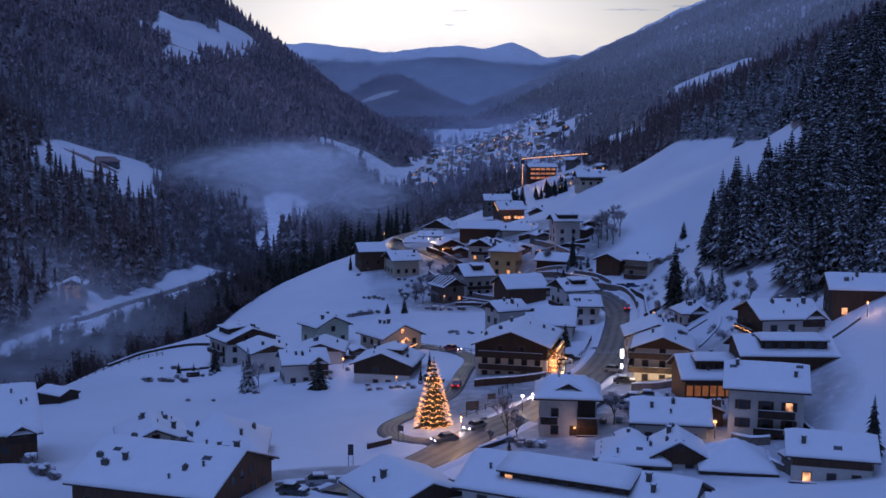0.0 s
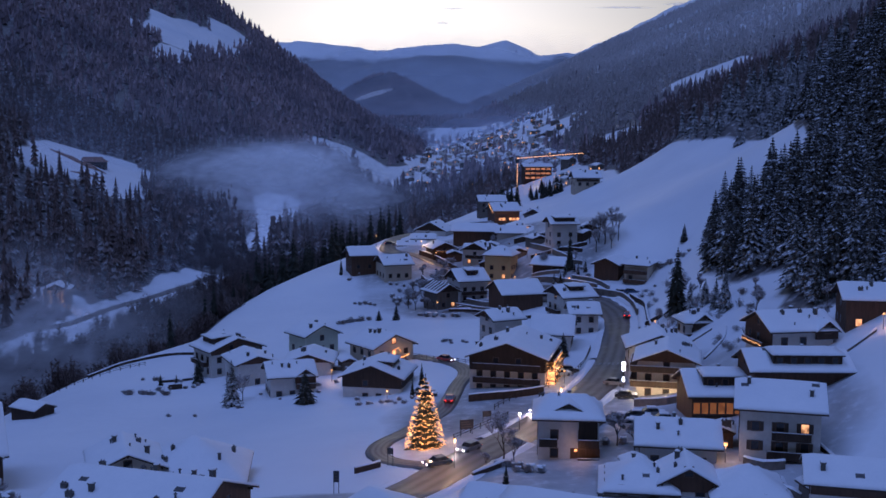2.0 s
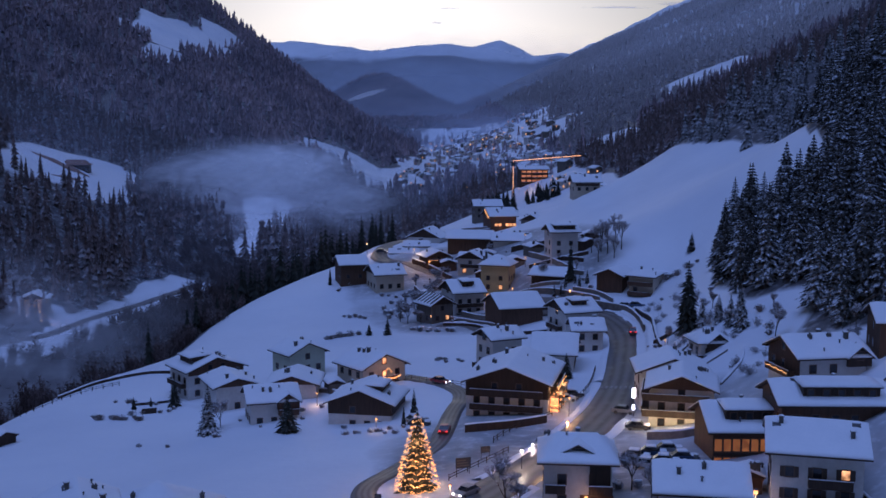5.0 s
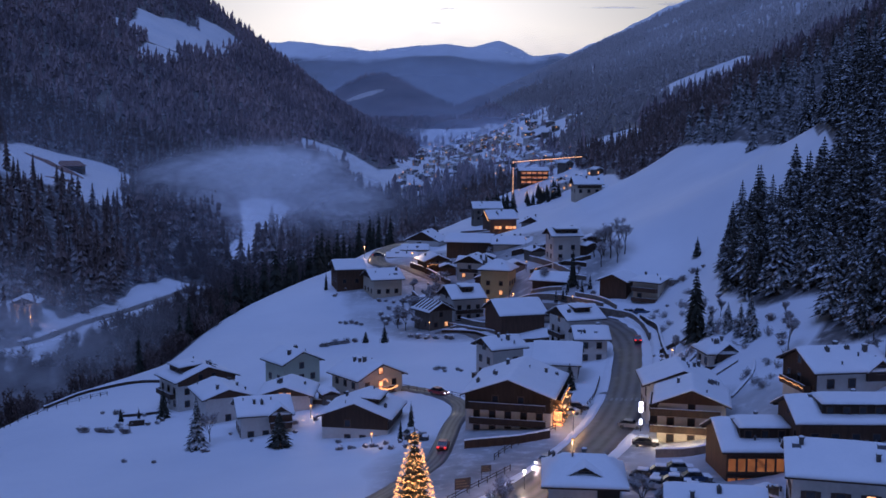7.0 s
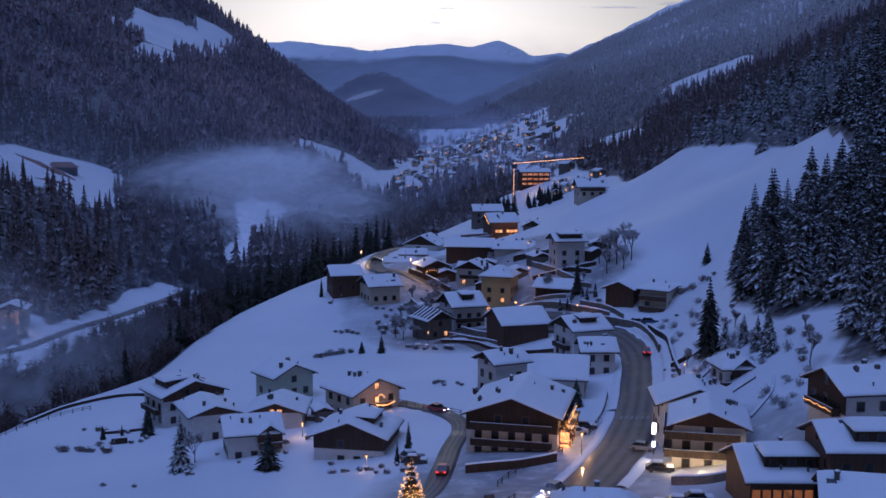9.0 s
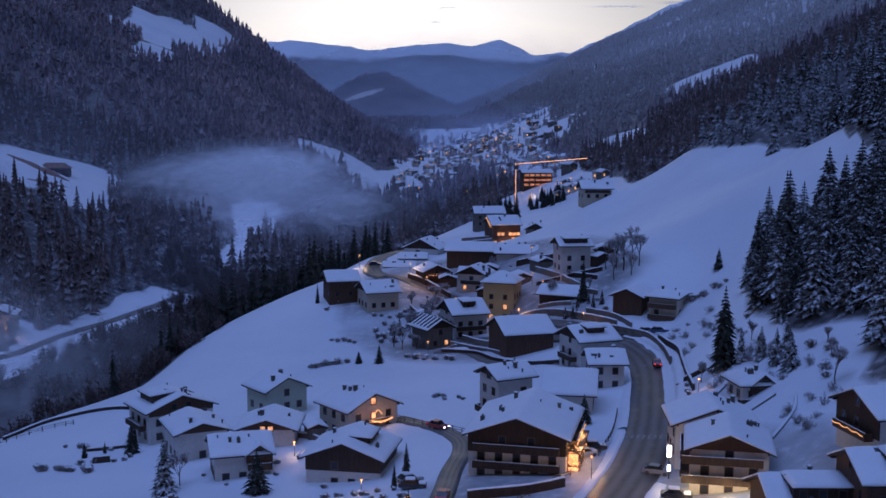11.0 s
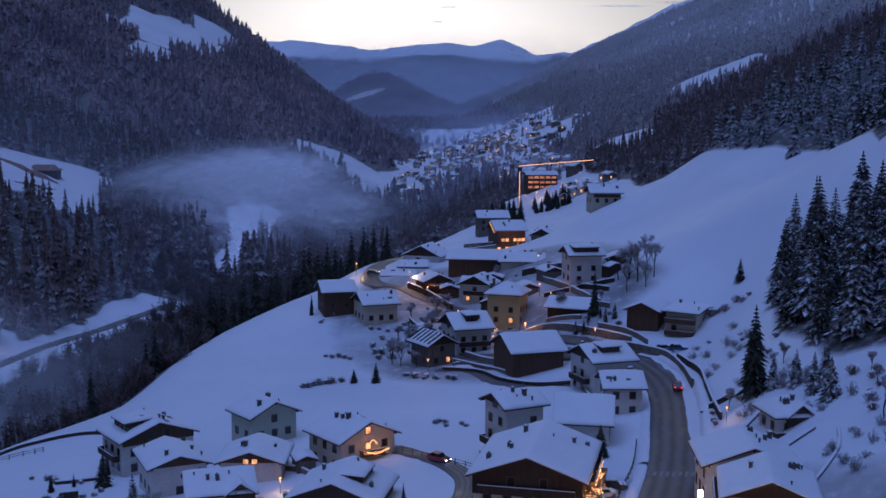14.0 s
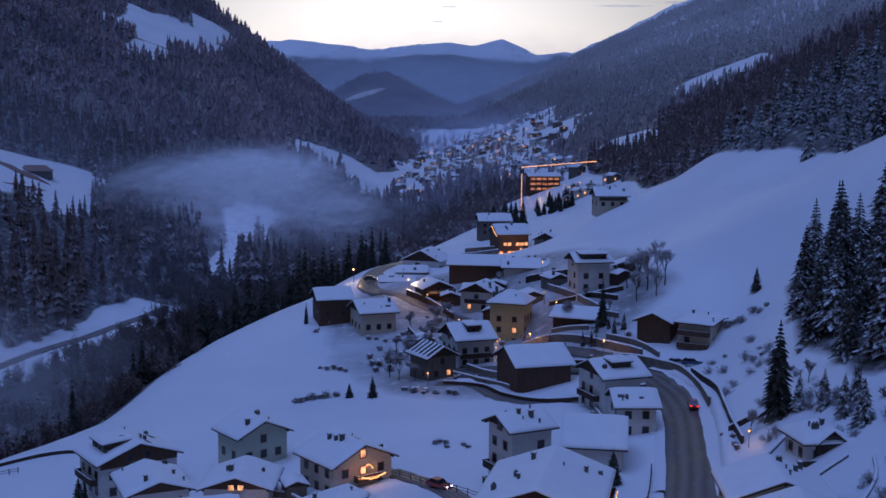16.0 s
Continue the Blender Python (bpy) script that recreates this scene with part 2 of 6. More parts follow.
YS = np.arange(-400.0, 5200.0, 5.0)


def along(pairs):
    """A smoothed profile along the valley from (y, value) pairs."""
    ys, vs = np.array(pairs).T
    v = np.interp(YS, ys, vs)
    k = np.ones(5) / 5
    for _ in range(2):
        v = np.convolve(np.pad(v, 2, "edge"), k, "valid")
    return v


SPINE = along([(-400, 6), (120, 4.5), (150, 4), (180, 2.3), (210, 0.3), (240, -1.8), (280, -3), (345, -4.6), (370, -5), (386, -4), (402, -1.5), (440, 4), (480, 3.5), (520, 3), (600, 1), (710, -2), (850, -2), (1000, 0), (1300, 5), (1500, 10), (2000, 18), (2600, 42), (5200, 60)])
LEFT_SLOPE = along([(-400, 0.04), (150, 0.04), (170, 0.08), (200, 0.1), (300, 0.13), (345, 0.09), (400, 0.03), (460, 0.12), (5200, 0.1)])
RIGHT_SLOPE = along([(-400, 0.0), (158, 0.0), (170, 0.05), (185, 0.08), (215, 0.05), (260, 0.05), (300, 0.06), (340, 0.2), (366, 0.28), (378, 0.5), (404, 0.42), (430, 0.3), (454, 0.3), (488, 0.33), (520, 0.21), (600, 0.1), (1000, 0.05), (5200, 0.04)])
HILL_FOOT = along([(-400, 60), (170, 55), (190, 52), (215, 46), (260, 42), (276, 39), (300, 44), (335, 60), (370, 70), (390, 68), (490, 60), (600, 60), (1100, 55), (1800, 25), (2600, 20), (5200, 20)])
HILL_STEEP = along([(-400, 0.5), (220, 0.52), (276, 0.58), (335, 0.7), (365, 0.65), (385, 0.1), (415, 0.15), (454, 0.28), (517, 0.45), (700, 0.42), (1100, 0.38), (1800, 0.38), (2600, 0.4), (5200, 0.42)])
BRINK = along([(-400, -100), (200, -97), (250, -100), (290, -100), (315, -95), (335, -84), (350, -76), (365, -71), (391, -66), (417, -58), (450, -46), (480, -38), (520, -25), (600, -4), (710, 22), (1000, 20), (5200, 0)])
GORGE = along([(-400, -40), (300, -38), (490, -32), (620, -30), (800, -26), (1000, -15), (1300, 0), (1500, 6), (2000, 18), (2600, 40), (5200, 60)])
FAR_BANK = along([(-400, -210), (300, -175), (490, -150), (620, -112), (800, -78), (1000, -46), (1300, -30), (1500, -36), (1700, -65), (2000, -112), (2250, -240), (3000, -520), (5200, -800)])
FAR_STEEP = along([(-400, 0.35), (490, 0.4), (620, 0.56), (760, 0.36), (1000, 0.38), (1300, 0.42), (1500, 0.45), (1700, 0.55), (2000, 0.8), (5200, 0.8)])
PEAKS_X = [-1900, -1200, -700, -530, -410, -275, -140, 15, 125, 225, 292, 350, 460, 700, 1500]
PEAKS_Z = [420, 400, 315, 320, 308, 290, 306, 321, 311, 336, 312, 289, 290, 240, 240]


def soft(u, w):
    return w * np.logaddexp(0, u / w)


def height(x, y):
    x, y = np.asarray(x, float), np.asarray(y, float)
    at = lambda table: np.interp(y, YS, table)  # noqa: E731
    d = x - 10
    spur = at(SPINE) + at(RIGHT_SLOPE) * soft(d, 4) - at(LEFT_SLOPE) * soft(-d, 4)
    spur = spur + at(HILL_STEEP) * soft(x - at(HILL_FOOT), 4) - 0.85 * soft(at(BRINK) - x, 7)
    spur = spur + np.interp(y, [180, 225, 250, 325, 355], [0, 0.06, 0.09, 0.09, 0]) * soft(-58 - x, 4)
    bank = at(GORGE) + at(FAR_STEEP) * soft(at(FAR_BANK) - x, 10)
    z = bank + soft(spur - bank, 3)
    z = z - np.interp(y, [470, 500, 540, 600, 680], [0, 0.3, 0.3, 0.1, 0]) * soft(x - 120, 8)
    z = z + 3.0 * np.exp(-(((x + 21) / 17) ** 2) - ((y - 480) / 40) ** 2)
    z = z + 2.4 * np.exp(-(((x + 70) / 11) ** 2) - ((y - 174) / 8) ** 2)
    z = z - 1.3 * np.exp(-(((x + 16) / 10) ** 2) - ((y - 245) / 7) ** 2)
    z = z + 3.4 * np.exp(-(((x - 60) / 15) ** 2) - ((y - 489) / 15) ** 2)
    z = z - 4.6 * np.exp(-(((x - 29) / 13) ** 2) - ((y - 512) / 17) ** 2)
    z = z + 9 * np.exp(-(((x - 60) / 22) ** 2) - ((y - 745) / 35) ** 2)
    far = np.clip((y - 500) / 900, 0, 1)
    hump = 30 + 100 * np.exp(-(((x + 150) / 160) ** 2) - ((y - 2900) / 330) ** 2) + 7 * fractal(x, y, 140, 3, 5)
    z = np.where(y > 1800, np.maximum(z, hump), z)
    peak = np.interp(x, PEAKS_X, PEAKS_Z) - 0.42 * np.abs(y - 4560)
    z = np.where(y > 3000, np.maximum(z, peak + 8 * fractal(x, y, 200, 4, 9)), z)
    ridge = np.interp(x, [-900, -560, -410, -297, -217, -92, 33, 113, 188, 285, 413, 600], [150, 175, 186, 204, 223, 244, 249, 238, 222, 210, 177, 150]) - 0.4 * np.abs(y - 3900)
    z = np.where(y > 3400, np.maximum(z, ridge + 5 * fractal(x, y, 160, 4, 13)), z)
    rough = 0.15 + 0.012 * np.clip(np.abs(x - 10) - 60, 0, 800)
    z = z - 3.0 * np.exp(-(((x - 17) / 9) ** 2) - ((y - 378) / 9) ** 2)
    z = z - 2.4 * np.exp(-(((x - 54) / 8) ** 2) - ((y - 341) / 7) ** 2)
    return z + far * rough * 1.3 * fractal(x, y, 90, 4, 3) + 0.12 * fractal(x, y, 9, 2, 4)


def ground_z(x, y):
    return float(height(x, y))


# ---- roads: centre lines with widths ----
def spline(pts, step=2.0):
    """A smooth line through points."""
    p = [Vector(pts[0])] + [Vector(q) for q in pts] + [Vector(pts[-1])]
    out = []
    for a, b, c, d in zip(p, p[1:], p[2:], p[3:]):
        n = max(2, int((c - b).length / step))
        for i in range(n):
            t = i / n
            out.append(0.5 * (2 * b + (c - a) * t + (2 * a - 5 * b + 4 * c - d) * t * t + (3 * b - a - 3 * c + d) * t**3))
    return out + [p[-1]]


MAIN_LINE = [(-14, 150), (-4, 166), (3, 180), (12, 196), (20, 212), (26.5, 228), (32, 244), (37.5, 264), (41.5, 284), (44.5, 302), (45.2, 316), (43, 329), (36, 340), (26, 348), (14, 356), (4, 361), (-2, 362)]
ROADS = {
    "main": (spline(MAIN_LINE), 8.2),
    "side": (spline([(-2, 179), (-9, 186), (-10.5, 196), (-6, 207), (-1, 219), (1.2, 234), (2.4, 246), (4.4, 257), (4.0, 266), (-0.5, 277), (-8, 288)]), 3.5),
    "lane": (spline([(0, 352), (8, 346), (12, 334), (18, 326), (27, 323), (33, 318), (38, 322)]), 3.6),
    "river": (spline([(-190, 415), (-166, 438), (-150, 462), (-142, 495), (-130, 530), (-116, 580)]), 4.0),
    "terrace": (spline([(44, 337), (39, 346), (32, 356), (24, 365), (16, 371)]), 5.5),
    "upper": (spline([(-10, 512), (-17, 491), (-20.6, 477), (-22, 461), (-21.5, 444), (-17, 434)]), 6.0),
    "ramp": (spline([(-17, 437), (-11, 431), (-4.5, 420), (3.5, 409), (11, 398), (14, 390)]), 3.6),
}


def near_road(x, y, spare=0.0):
    """How far a place lies inside the nearest road's edge; negative outside."""
    best = np.full(np.shape(x), -99.0)
    for line, width in ROADS.values():
        for p in line[::2]:
            best = np.maximum(best, width / 2 + spare - np.hypot(x - p[0], y - p[1]))
    return best


# ---- where woods grow ----
def woods(x, y):
    """0 to 1: how thickly trees stand."""
    at = lambda table: np.interp(y, YS, table)  # noqa: E731
    n = fractal(x, y, 60, 3, 21)
    right = np.interp(y, [-400, 200, 234, 242, 250, 258, 266, 275, 310, 352, 366, 378, 415, 454, 472, 490, 540, 635, 700, 1200, 2600, 5000], [116, 96, 70, 65, 71, 74, 71, 63.5, 63.5, 71, 82, 105, 105, 102, 93, 88, 87, 91, 92, 90, 60, 60])
    r = np.clip((x - right + 4 * n) / 6, 0, 1) * (y > 223)
    lumps = np.clip(0.9 + 0.8 * fractal(x, 0.6 * y, 170, 4, 41), 0.75, 1)
    r = np.where((x > 90) & (y > 1300), r * lumps, r)
    rim = np.interp(x, [60, 68, 74, 80, 88, 96, 107], [362, 360, 354, 345, 333, 322, 310]) + 3 * n
    r = np.where((x < 107) & (y > rim) & (y < 420), 0, r)
    brink = at(BRINK)
    left = np.clip((brink - 3 - x + 5 * n) / 5, 0, 1) * (y > 150) * (y < 1000)
    toe = np.interp(y, [1150, 1350, 1600, 1820], [0, 14, 36, 60])
    bank = np.clip((at(FAR_BANK) - 14 + toe - x + 14 * n) / 8, 0, 1) * (y > 430)
    site = np.clip(np.hypot((x - 56) / 22, (y - 725) / 50) * 4 - 4, 0, 1)
    valley = np.clip((1 - np.hypot((x - 20) / 42, (y - 880) / 180) + 0.3 * n) / 0.15, 0, 1) * site
    hump = np.clip(4 - 4 * np.hypot((x + 140) / 330, (y - 2900) / 420), 0, 1)
    out = np.maximum(np.maximum(np.maximum(r * (y < 3700), left), np.maximum(bank * (y < 2600), valley)), hump)
    for cx, cy, rx, ry in MEADOWS:
        d = np.hypot((x - cx) / rx, (y - cy) / ry) + 0.25 * n
        out = out * np.clip((d - 0.9) / 0.2, 0, 1)
    out = np.where((x > -300) & (x < 100), np.maximum(out, np.clip((y - 1820 - 40 * n) / 60, 0, 1) * (y < 2700)), out)
    strip = np.abs(x - np.interp(y, [400, 440, 465, 490, 520, 550, 575], [-157, -148, -143, -139, -134, -127, -120])) / 11 + 0.3 * n
    return np.where((y > 400) & (y < 585), out * np.clip((strip - 0.9) / 0.2, 0, 1), out)


MEADOWS = [(-206, 705, 31, 88), (-183, 668, 15, 46), (-125, 548, 14, 26), (-112, 795, 22, 52), (-108, 706, 7, 48), (-163, 490, 14, 12), (-345, 1560, 60, 190), (-305, 1330, 24, 75), (-326, 1760, 30, 70), (-95, 1120, 36, 48), (-63, 1065, 14, 28), (128, 880, 18, 85), (250, 1150, 44, 84), (60, 1290, 90, 170), (55, 1560, 85, 130)]


def build_ground():
    inner = np.linspace(-0.46, 0.46, 300)
    outer = np.array([0.49, 0.53, 0.58, 0.65, 0.75, 0.9, 1.2, 1.7])
    us = np.concatenate([-outer[::-1], inner, outer])
    ys = [-380.0]
    while ys[-1] < 4980:
        ys.append(ys[-1] + 0.0082 * (max(ys[-1], 30) + 250))
    ys = np.array(ys)
    Y, U = np.meshgrid(ys, us, indexing="ij")
    X = U * (np.maximum(Y, 60) + 250)
    Z = height(X, Y)
    lane = near_road(X[: np.searchsorted(ys, 600)], Y[: np.searchsorted(ys, 600)], 1.2)
    Z[: len(lane)] -= 0.35 * np.clip(lane / 1.5, 0, 1)
    verts = np.stack([X, Y, Z], -1).reshape(-1, 3)
    r, c = Y.shape
    i = (np.arange(r - 1)[:, None] * c + np.arange(c - 1)).ravel()
    me = mesh_from("ground", verts, np.stack([i, i + 1, i + c + 1, i + c], 1), GROUND, True)
    brush_shade = woods(X, Y)
    lower = np.clip((285 + 22 * fractal(X, Y, 220, 4, 33) - Z) / 40, 0, 1) * np.clip((Y - 3200) / 300, 0, 1)
    brush_shade = np.maximum(brush_shade, 0.7 * lower)
    brush_shade = np.maximum(brush_shade, 0.9 * np.clip((250 - Z) / 20, 0, 1) * ((Y > 3450) & (Y < 4100)))
    brush_shade = np.where((X > 90) & (Y > 1300) & (Y < 3600), 0.62 * brush_shade, brush_shade)
    # Trampled patches, also darkened for the shade between close-set houses.
    village = np.clip(1.2 - np.hypot((X - 12) / 45, (Y - 400) / 70), 0, 1) + np.clip(1.2 - np.hypot((X - 28) / 40, (Y - 205) / 58), 0, 1) + np.clip(1.2 - np.hypot((X + 19) / 9, (Y - 163) / 6), 0, 1)
    brush_shade = np.maximum(brush_shade, 0.53 * np.clip(village * 3, 0, 1))
    at = me.attributes.new("brush_shade", "FLOAT", "POINT")
    at.data.foreach_set("value", brush_shade.astype(np.float32).ravel())
    return tagged(new("ground", me), "snow covered valley ground with wooded mountain slopes", "ground", kind="structure")


build_ground()


def build_road(name, label):
    line, width = ROADS[name]
    n = len(line)
    rows = []
    for i, p in enumerate(line):
        d = (line[min(i + 1, n - 1)] - line[max(i - 1, 0)]).normalized()
        side = Vector((d.y, -d.x))
        z = ground_z(p.x, p.y)
        rows.append([(p.x + side.x * o, p.y + side.y * o, 0.5 * z + 0.5 * ground_z(p.x + side.x * o, p.y + side.y * o) + dz)
                     for o, dz in ((-width / 2 - 0.3, -0.5), (-width / 2, 0.0), (-width / 4, 0.05), (0, 0.08), (width / 4, 0.05), (width / 2, 0.0), (width / 2 + 0.3, -0.5))])
    verts = np.array(rows).reshape(-1, 3)
    i = (np.arange(n - 1)[:, None] * 7 + np.arange(6)).ravel()
    me = mesh_from(name, verts, np.stack([i, i + 1, i + 8, i + 7], 1), ASPHALT, True)
    me.name = "road"
    at = me.attributes.new("across", "FLOAT", "POINT")
    at.data.foreach_set("value", np.tile([-1.1, -1.0, -0.5, 0.0, 0.5, 1.0, 1.1], n).astype(np.float32))
    return tagged(new("road", me), label, "road", kind="structure")


build_road("main", "wet grey winding village road with snow along its edges")
build_road("side", "narrow cleared side lane looping round the lit tree")
build_road("lane", "narrow snowy lane winding below the old barn")
build_road("river", "narrow dark road along the river")
build_road("terrace", "brown gritted street climbing between the village terraces")
build_road("upper", "upper village road lit by headlights")
build_road("ramp", "narrow snowy ramp street climbing past the timber houses")


def zebra(x, y, ax, ay):
    """White bars across a road, side by side."""
    bm = bmesh.new()
    for k in range(8):
        o = (k - 3.5) * 0.95
        v = []
        for u, w in ((-1.2, -0.24), (1.2, -0.24), (1.2, 0.24), (-1.2, 0.24)):
            px, py = x + ax * u + ay * (o + w), y + ay * u - ax * (o + w)
            q = 0.5 * ground_z(x, y) + 0.5 * ground_z(px, py)
            v.append((px, py, q + 0.14))
        a = [bm.verts.new(p) for p in v]
        c = [bm.verts.new((p[0], p[1], p[2] - 0.06)) for p in v]
        bm.faces.new(a[::-1])
        for i in range(4):
            bm.faces.new((a[i], a[(i + 1) % 4], c[(i + 1) % 4], c[i]))
    bmesh.ops.recalc_face_normals(bm, faces=bm.faces)
    ob = part("road_marking", bm, mottled("worn_road_paint", (0.14, 0.13, 0.12), (0.38, 0.38, 0.38), 2.0, 0.6, 0.1, 0.005))
    return tagged(ob, "worn white zebra crossing bars on the wet road", "road marking", kind="structure")


zebra(35.6, 258.0, 0.27, 0.963)


# ---- trees ----
def spruce_crown(h, r, seed, levels=22, droop=0.45, slim=1.0):
    """Whorls of drooping, tapering boughs up a stem."""
    rng = random.Random(seed)
    bm = bmesh.new()
    for k in range(levels):
        f = k / (levels - 1)
        z = h * (0.07 + 0.91 * f)
        reach = r * (1 - f) ** 0.85 * rng.uniform(0.82, 1.12) + (0.1 if h > 2 else 0.03)
        n = max(4, int(11 - 5 * f))
        turn = rng.uniform(0, 6)
        for j in range(n):
            a = turn + j * math.tau / n + rng.uniform(-0.25, 0.25)
            ln = reach * rng.uniform(0.7, 1.15)
            c, s = math.cos(a), math.sin(a)
            wd = slim * ln * rng.uniform(0.22, 0.34) + (0.07 if h > 2 else 0.02)
            dr = droop * rng.uniform(0.7, 1.3)
            th = 0.10 + 0.05 * ln if h > 2 else 0.004 + 0.014 * ln

            def at(u, v, w):
                return (c * u * ln - s * v * wd, s * u * ln + c * v * wd, z - dr * ln * u**1.6 + w)

            root = bm.verts.new(at(0.02, 0, 0.12 * ln))
            l1, t1, r1 = bm.verts.new(at(0.5, 1, -th)), bm.verts.new(at(0.55, 0, th)), bm.verts.new(at(0.5, -1, -th))
            tip, low = bm.verts.new(at(1.0, 0, 0)), bm.verts.new(at(0.5, 0, -th * 2.2))
            for q in ((root, r1, t1), (root, t1, l1), (l1, t1, tip), (t1, r1, tip), (l1, low, root), (low, r1, root), (l1, tip, low), (low, tip, r1)):
                bm.faces.new(q)
    # leader
    top = bm.verts.new((0, 0, h))
    ring = [bm.verts.new((0.008 * h * math.cos(k * 2.1), 0.008 * h * math.sin(k * 2.1), h * 0.93)) for k in range(3)]
    for k in range(3):
        bm.faces.new((ring[k], ring[(k + 1) % 3], top))
    return bm


def spruce_stem(h):
    bm = bmesh.new()
    tube(bm, [(0, 0, -0.6), (0, 0, h * 0.3), (0, 0, h * 0.7), (0, 0, h * 0.97)], [h * 0.016, h * 0.012, h * 0.006, 0.02], 6)
    return bm


SPRUCES, DARK_SPRUCES = [], []
for k, (h, r) in enumerate(((15, 2.6), (17, 2.7), (13, 2.7), (19, 3.0))):
    meshes = []
    for nm, bm, mat in (("trunk", spruce_stem(h), BARK), ("crown", spruce_crown(h, r, 40 + k, 24, 0.7, 0.62), NEEDLES)):
        me = bpy.data.meshes.new(nm)
        bm.to_mesh(me)
        bm.free()
        me.materials.append(mat)
        meshes.append(me)
    SPRUCES.append((h, meshes))
    dark = meshes[1].copy()
    dark.materials[0] = DARK_NEEDLES
    DARK_SPRUCES.append((h, (meshes[0], dark)))


def spruce(x, y, tall, seed, label="snow dusted dark spruce standing in the snow", group="spruces", wide=1.0, z=None, dark=False):
    h, (trunk, crown) = (DARK_SPRUCES if dark else SPRUCES)[seed % 4]
    s = tall / h
    tree = empty("spruce_tree", Matrix.Translation((x, y, ground_z(x, y) if z is None else z)) @ Matrix.Rotation(seed * 1.7, 4, "Z") @ Matrix.Diagonal((s * wide, s * wide, s, 1)))
    shared("trunk", trunk, tree, Matrix())
    shared("crown", crown, tree, Matrix())
    return tagged(tree, label, "tree", group)


def tier_tree(tiers, sides, seed, full=0.9, lean=0.06):
    """A cheap ragged spruce of unit height and unit base radius: stacked jagged skirts."""
    rng = random.Random(seed)
    v, f = [], []
    for k in range(tiers):
        lx, ly = lean * rng.uniform(-1, 1), lean * rng.uniform(-1, 1)
        z0, z1 = 0.04 + 0.9 * k / tiers, 0.04 + 0.9 * k / tiers + 1.5 / tiers * (0.95 - 0.3 * k / tiers)
        r = (1 - k / tiers) ** full * rng.uniform(0.8, 1.15)
        base = len(v)
        v.append((0, 0, min(z1, 1.0)))
        for j in range(sides * 2):
            a = j * math.pi / sides + k
            rr = r * (rng.uniform(0.85, 1.15) if j % 2 else rng.uniform(0.45, 0.65))
            v.append((lx + rr * math.cos(a), ly + rr * math.sin(a), z0 + rng.uniform(-0.25, 0.25) / tiers + (0.0 if j % 2 else 0.05 / tiers * 3)))
        for j in range(sides * 2):
            f.append((base, base + 1 + j, base + 1 + (j + 1) % (sides * 2)))
    return np.array(v), np.array(f)


def scatter(templates, x, y, tall, wide, name, label, material):
    rng = np.random.default_rng(len(x))
    z = height(x, y)
    kind = rng.integers(0, len(templates), len(x))
    turn = rng.uniform(0, 6.28, len(x))
    vs, fs, base = [], [], 0
    for k, (tv, tf) in enumerate(templates):
        w = np.nonzero(kind == k)[0]
        c, s = np.cos(turn[w])[:, None], np.sin(turn[w])[:, None]
        px = x[w][:, None] + wide[w][:, None] * (tv[:, 0] * c - tv[:, 1] * s)
        py = y[w][:, None] + wide[w][:, None] * (tv[:, 0] * s + tv[:, 1] * c)
        pz = z[w][:, None] - 0.5 + tall[w][:, None] * tv[:, 2] + 0 * px
        vs.append(np.stack([px, py, pz], -1).reshape(-1, 3))
        fs.append((tf[None] + base + (np.arange(len(w)) * len(tv))[:, None, None]).reshape(-1, 3))
        base += len(w) * len(tv)
    me = mesh_from(name, np.concatenate(vs), np.concatenate(fs), material)
    return tagged(new(name, me), label, "forest", kind="stuff")


def plant(x0, x1, y0, y1, spacing, seed, fan=False):
    """Jittered places where woods() lets trees stand."""
    rng = np.random.default_rng(seed)
    if fan:
        us = np.arange(x0, x1, spacing / (y1 + 250))
        ys = np.arange(y0, y1, spacing)
        Y, U = np.meshgrid(ys, us)
        X = U * (Y + 250)
        keep = rng.random(X.shape) < (Y + 250) / (y1 + 250)
        X, Y = X[keep], Y[keep]
    else:
        X, Y = (a.ravel() for a in np.meshgrid(np.arange(x0, x1, spacing), np.arange(y0, y1, spacing)))
    X, Y = X + rng.uniform(-0.45, 0.45, X.shape) * spacing, Y + rng.uniform(-0.45, 0.45, Y.shape) * spacing
    keep = rng.random(X.shape) < woods(X, Y)
    return X[keep], Y[keep], rng


# the wood on the right-hand hillside, tree by tree
X, Y, rng = plant(54, 150, 222, 400, 5.7, 3)
seen = (X < 62 + 0.42 * (Y - 100)) & (woods(X, Y) > 0.6)
X, Y = X[seen], Y[seen]
near = np.zeros(len(X), bool)
near[np.argsort(np.hypot(X - 20, Y - 100))[:295]] = True
REST = X[~near], Y[~near]
seen = near
for k, (x, y) in enumerate(zip(X[seen], Y[seen])):
    inside = float(woods(x - 7, y) > 0.5)
    spruce(float(x), float(y), float(rng.uniform(10, 16) + inside * rng.uniform(2, 7)), k + k // 7, group="hillside spruces", wide=float(rng.uniform(1.25, 1.75)))

MID = [tier_tree(8, 6, 1), tier_tree(9, 6, 2, 0.75), tier_tree(8, 7, 3), tier_tree(7, 6, 7, 0.6, 0.12)]
BOUGHED = []
for k in range(4):
    bm = spruce_crown(1.0, 1.0, 60 + k, 12, 0.14)
    bm.verts.index_update()
    BOUGHED.append((np.array([v.co[:] for v in bm.verts]), np.array([[v.index for v in f.verts] for f in bm.faces])))
    bm.free()
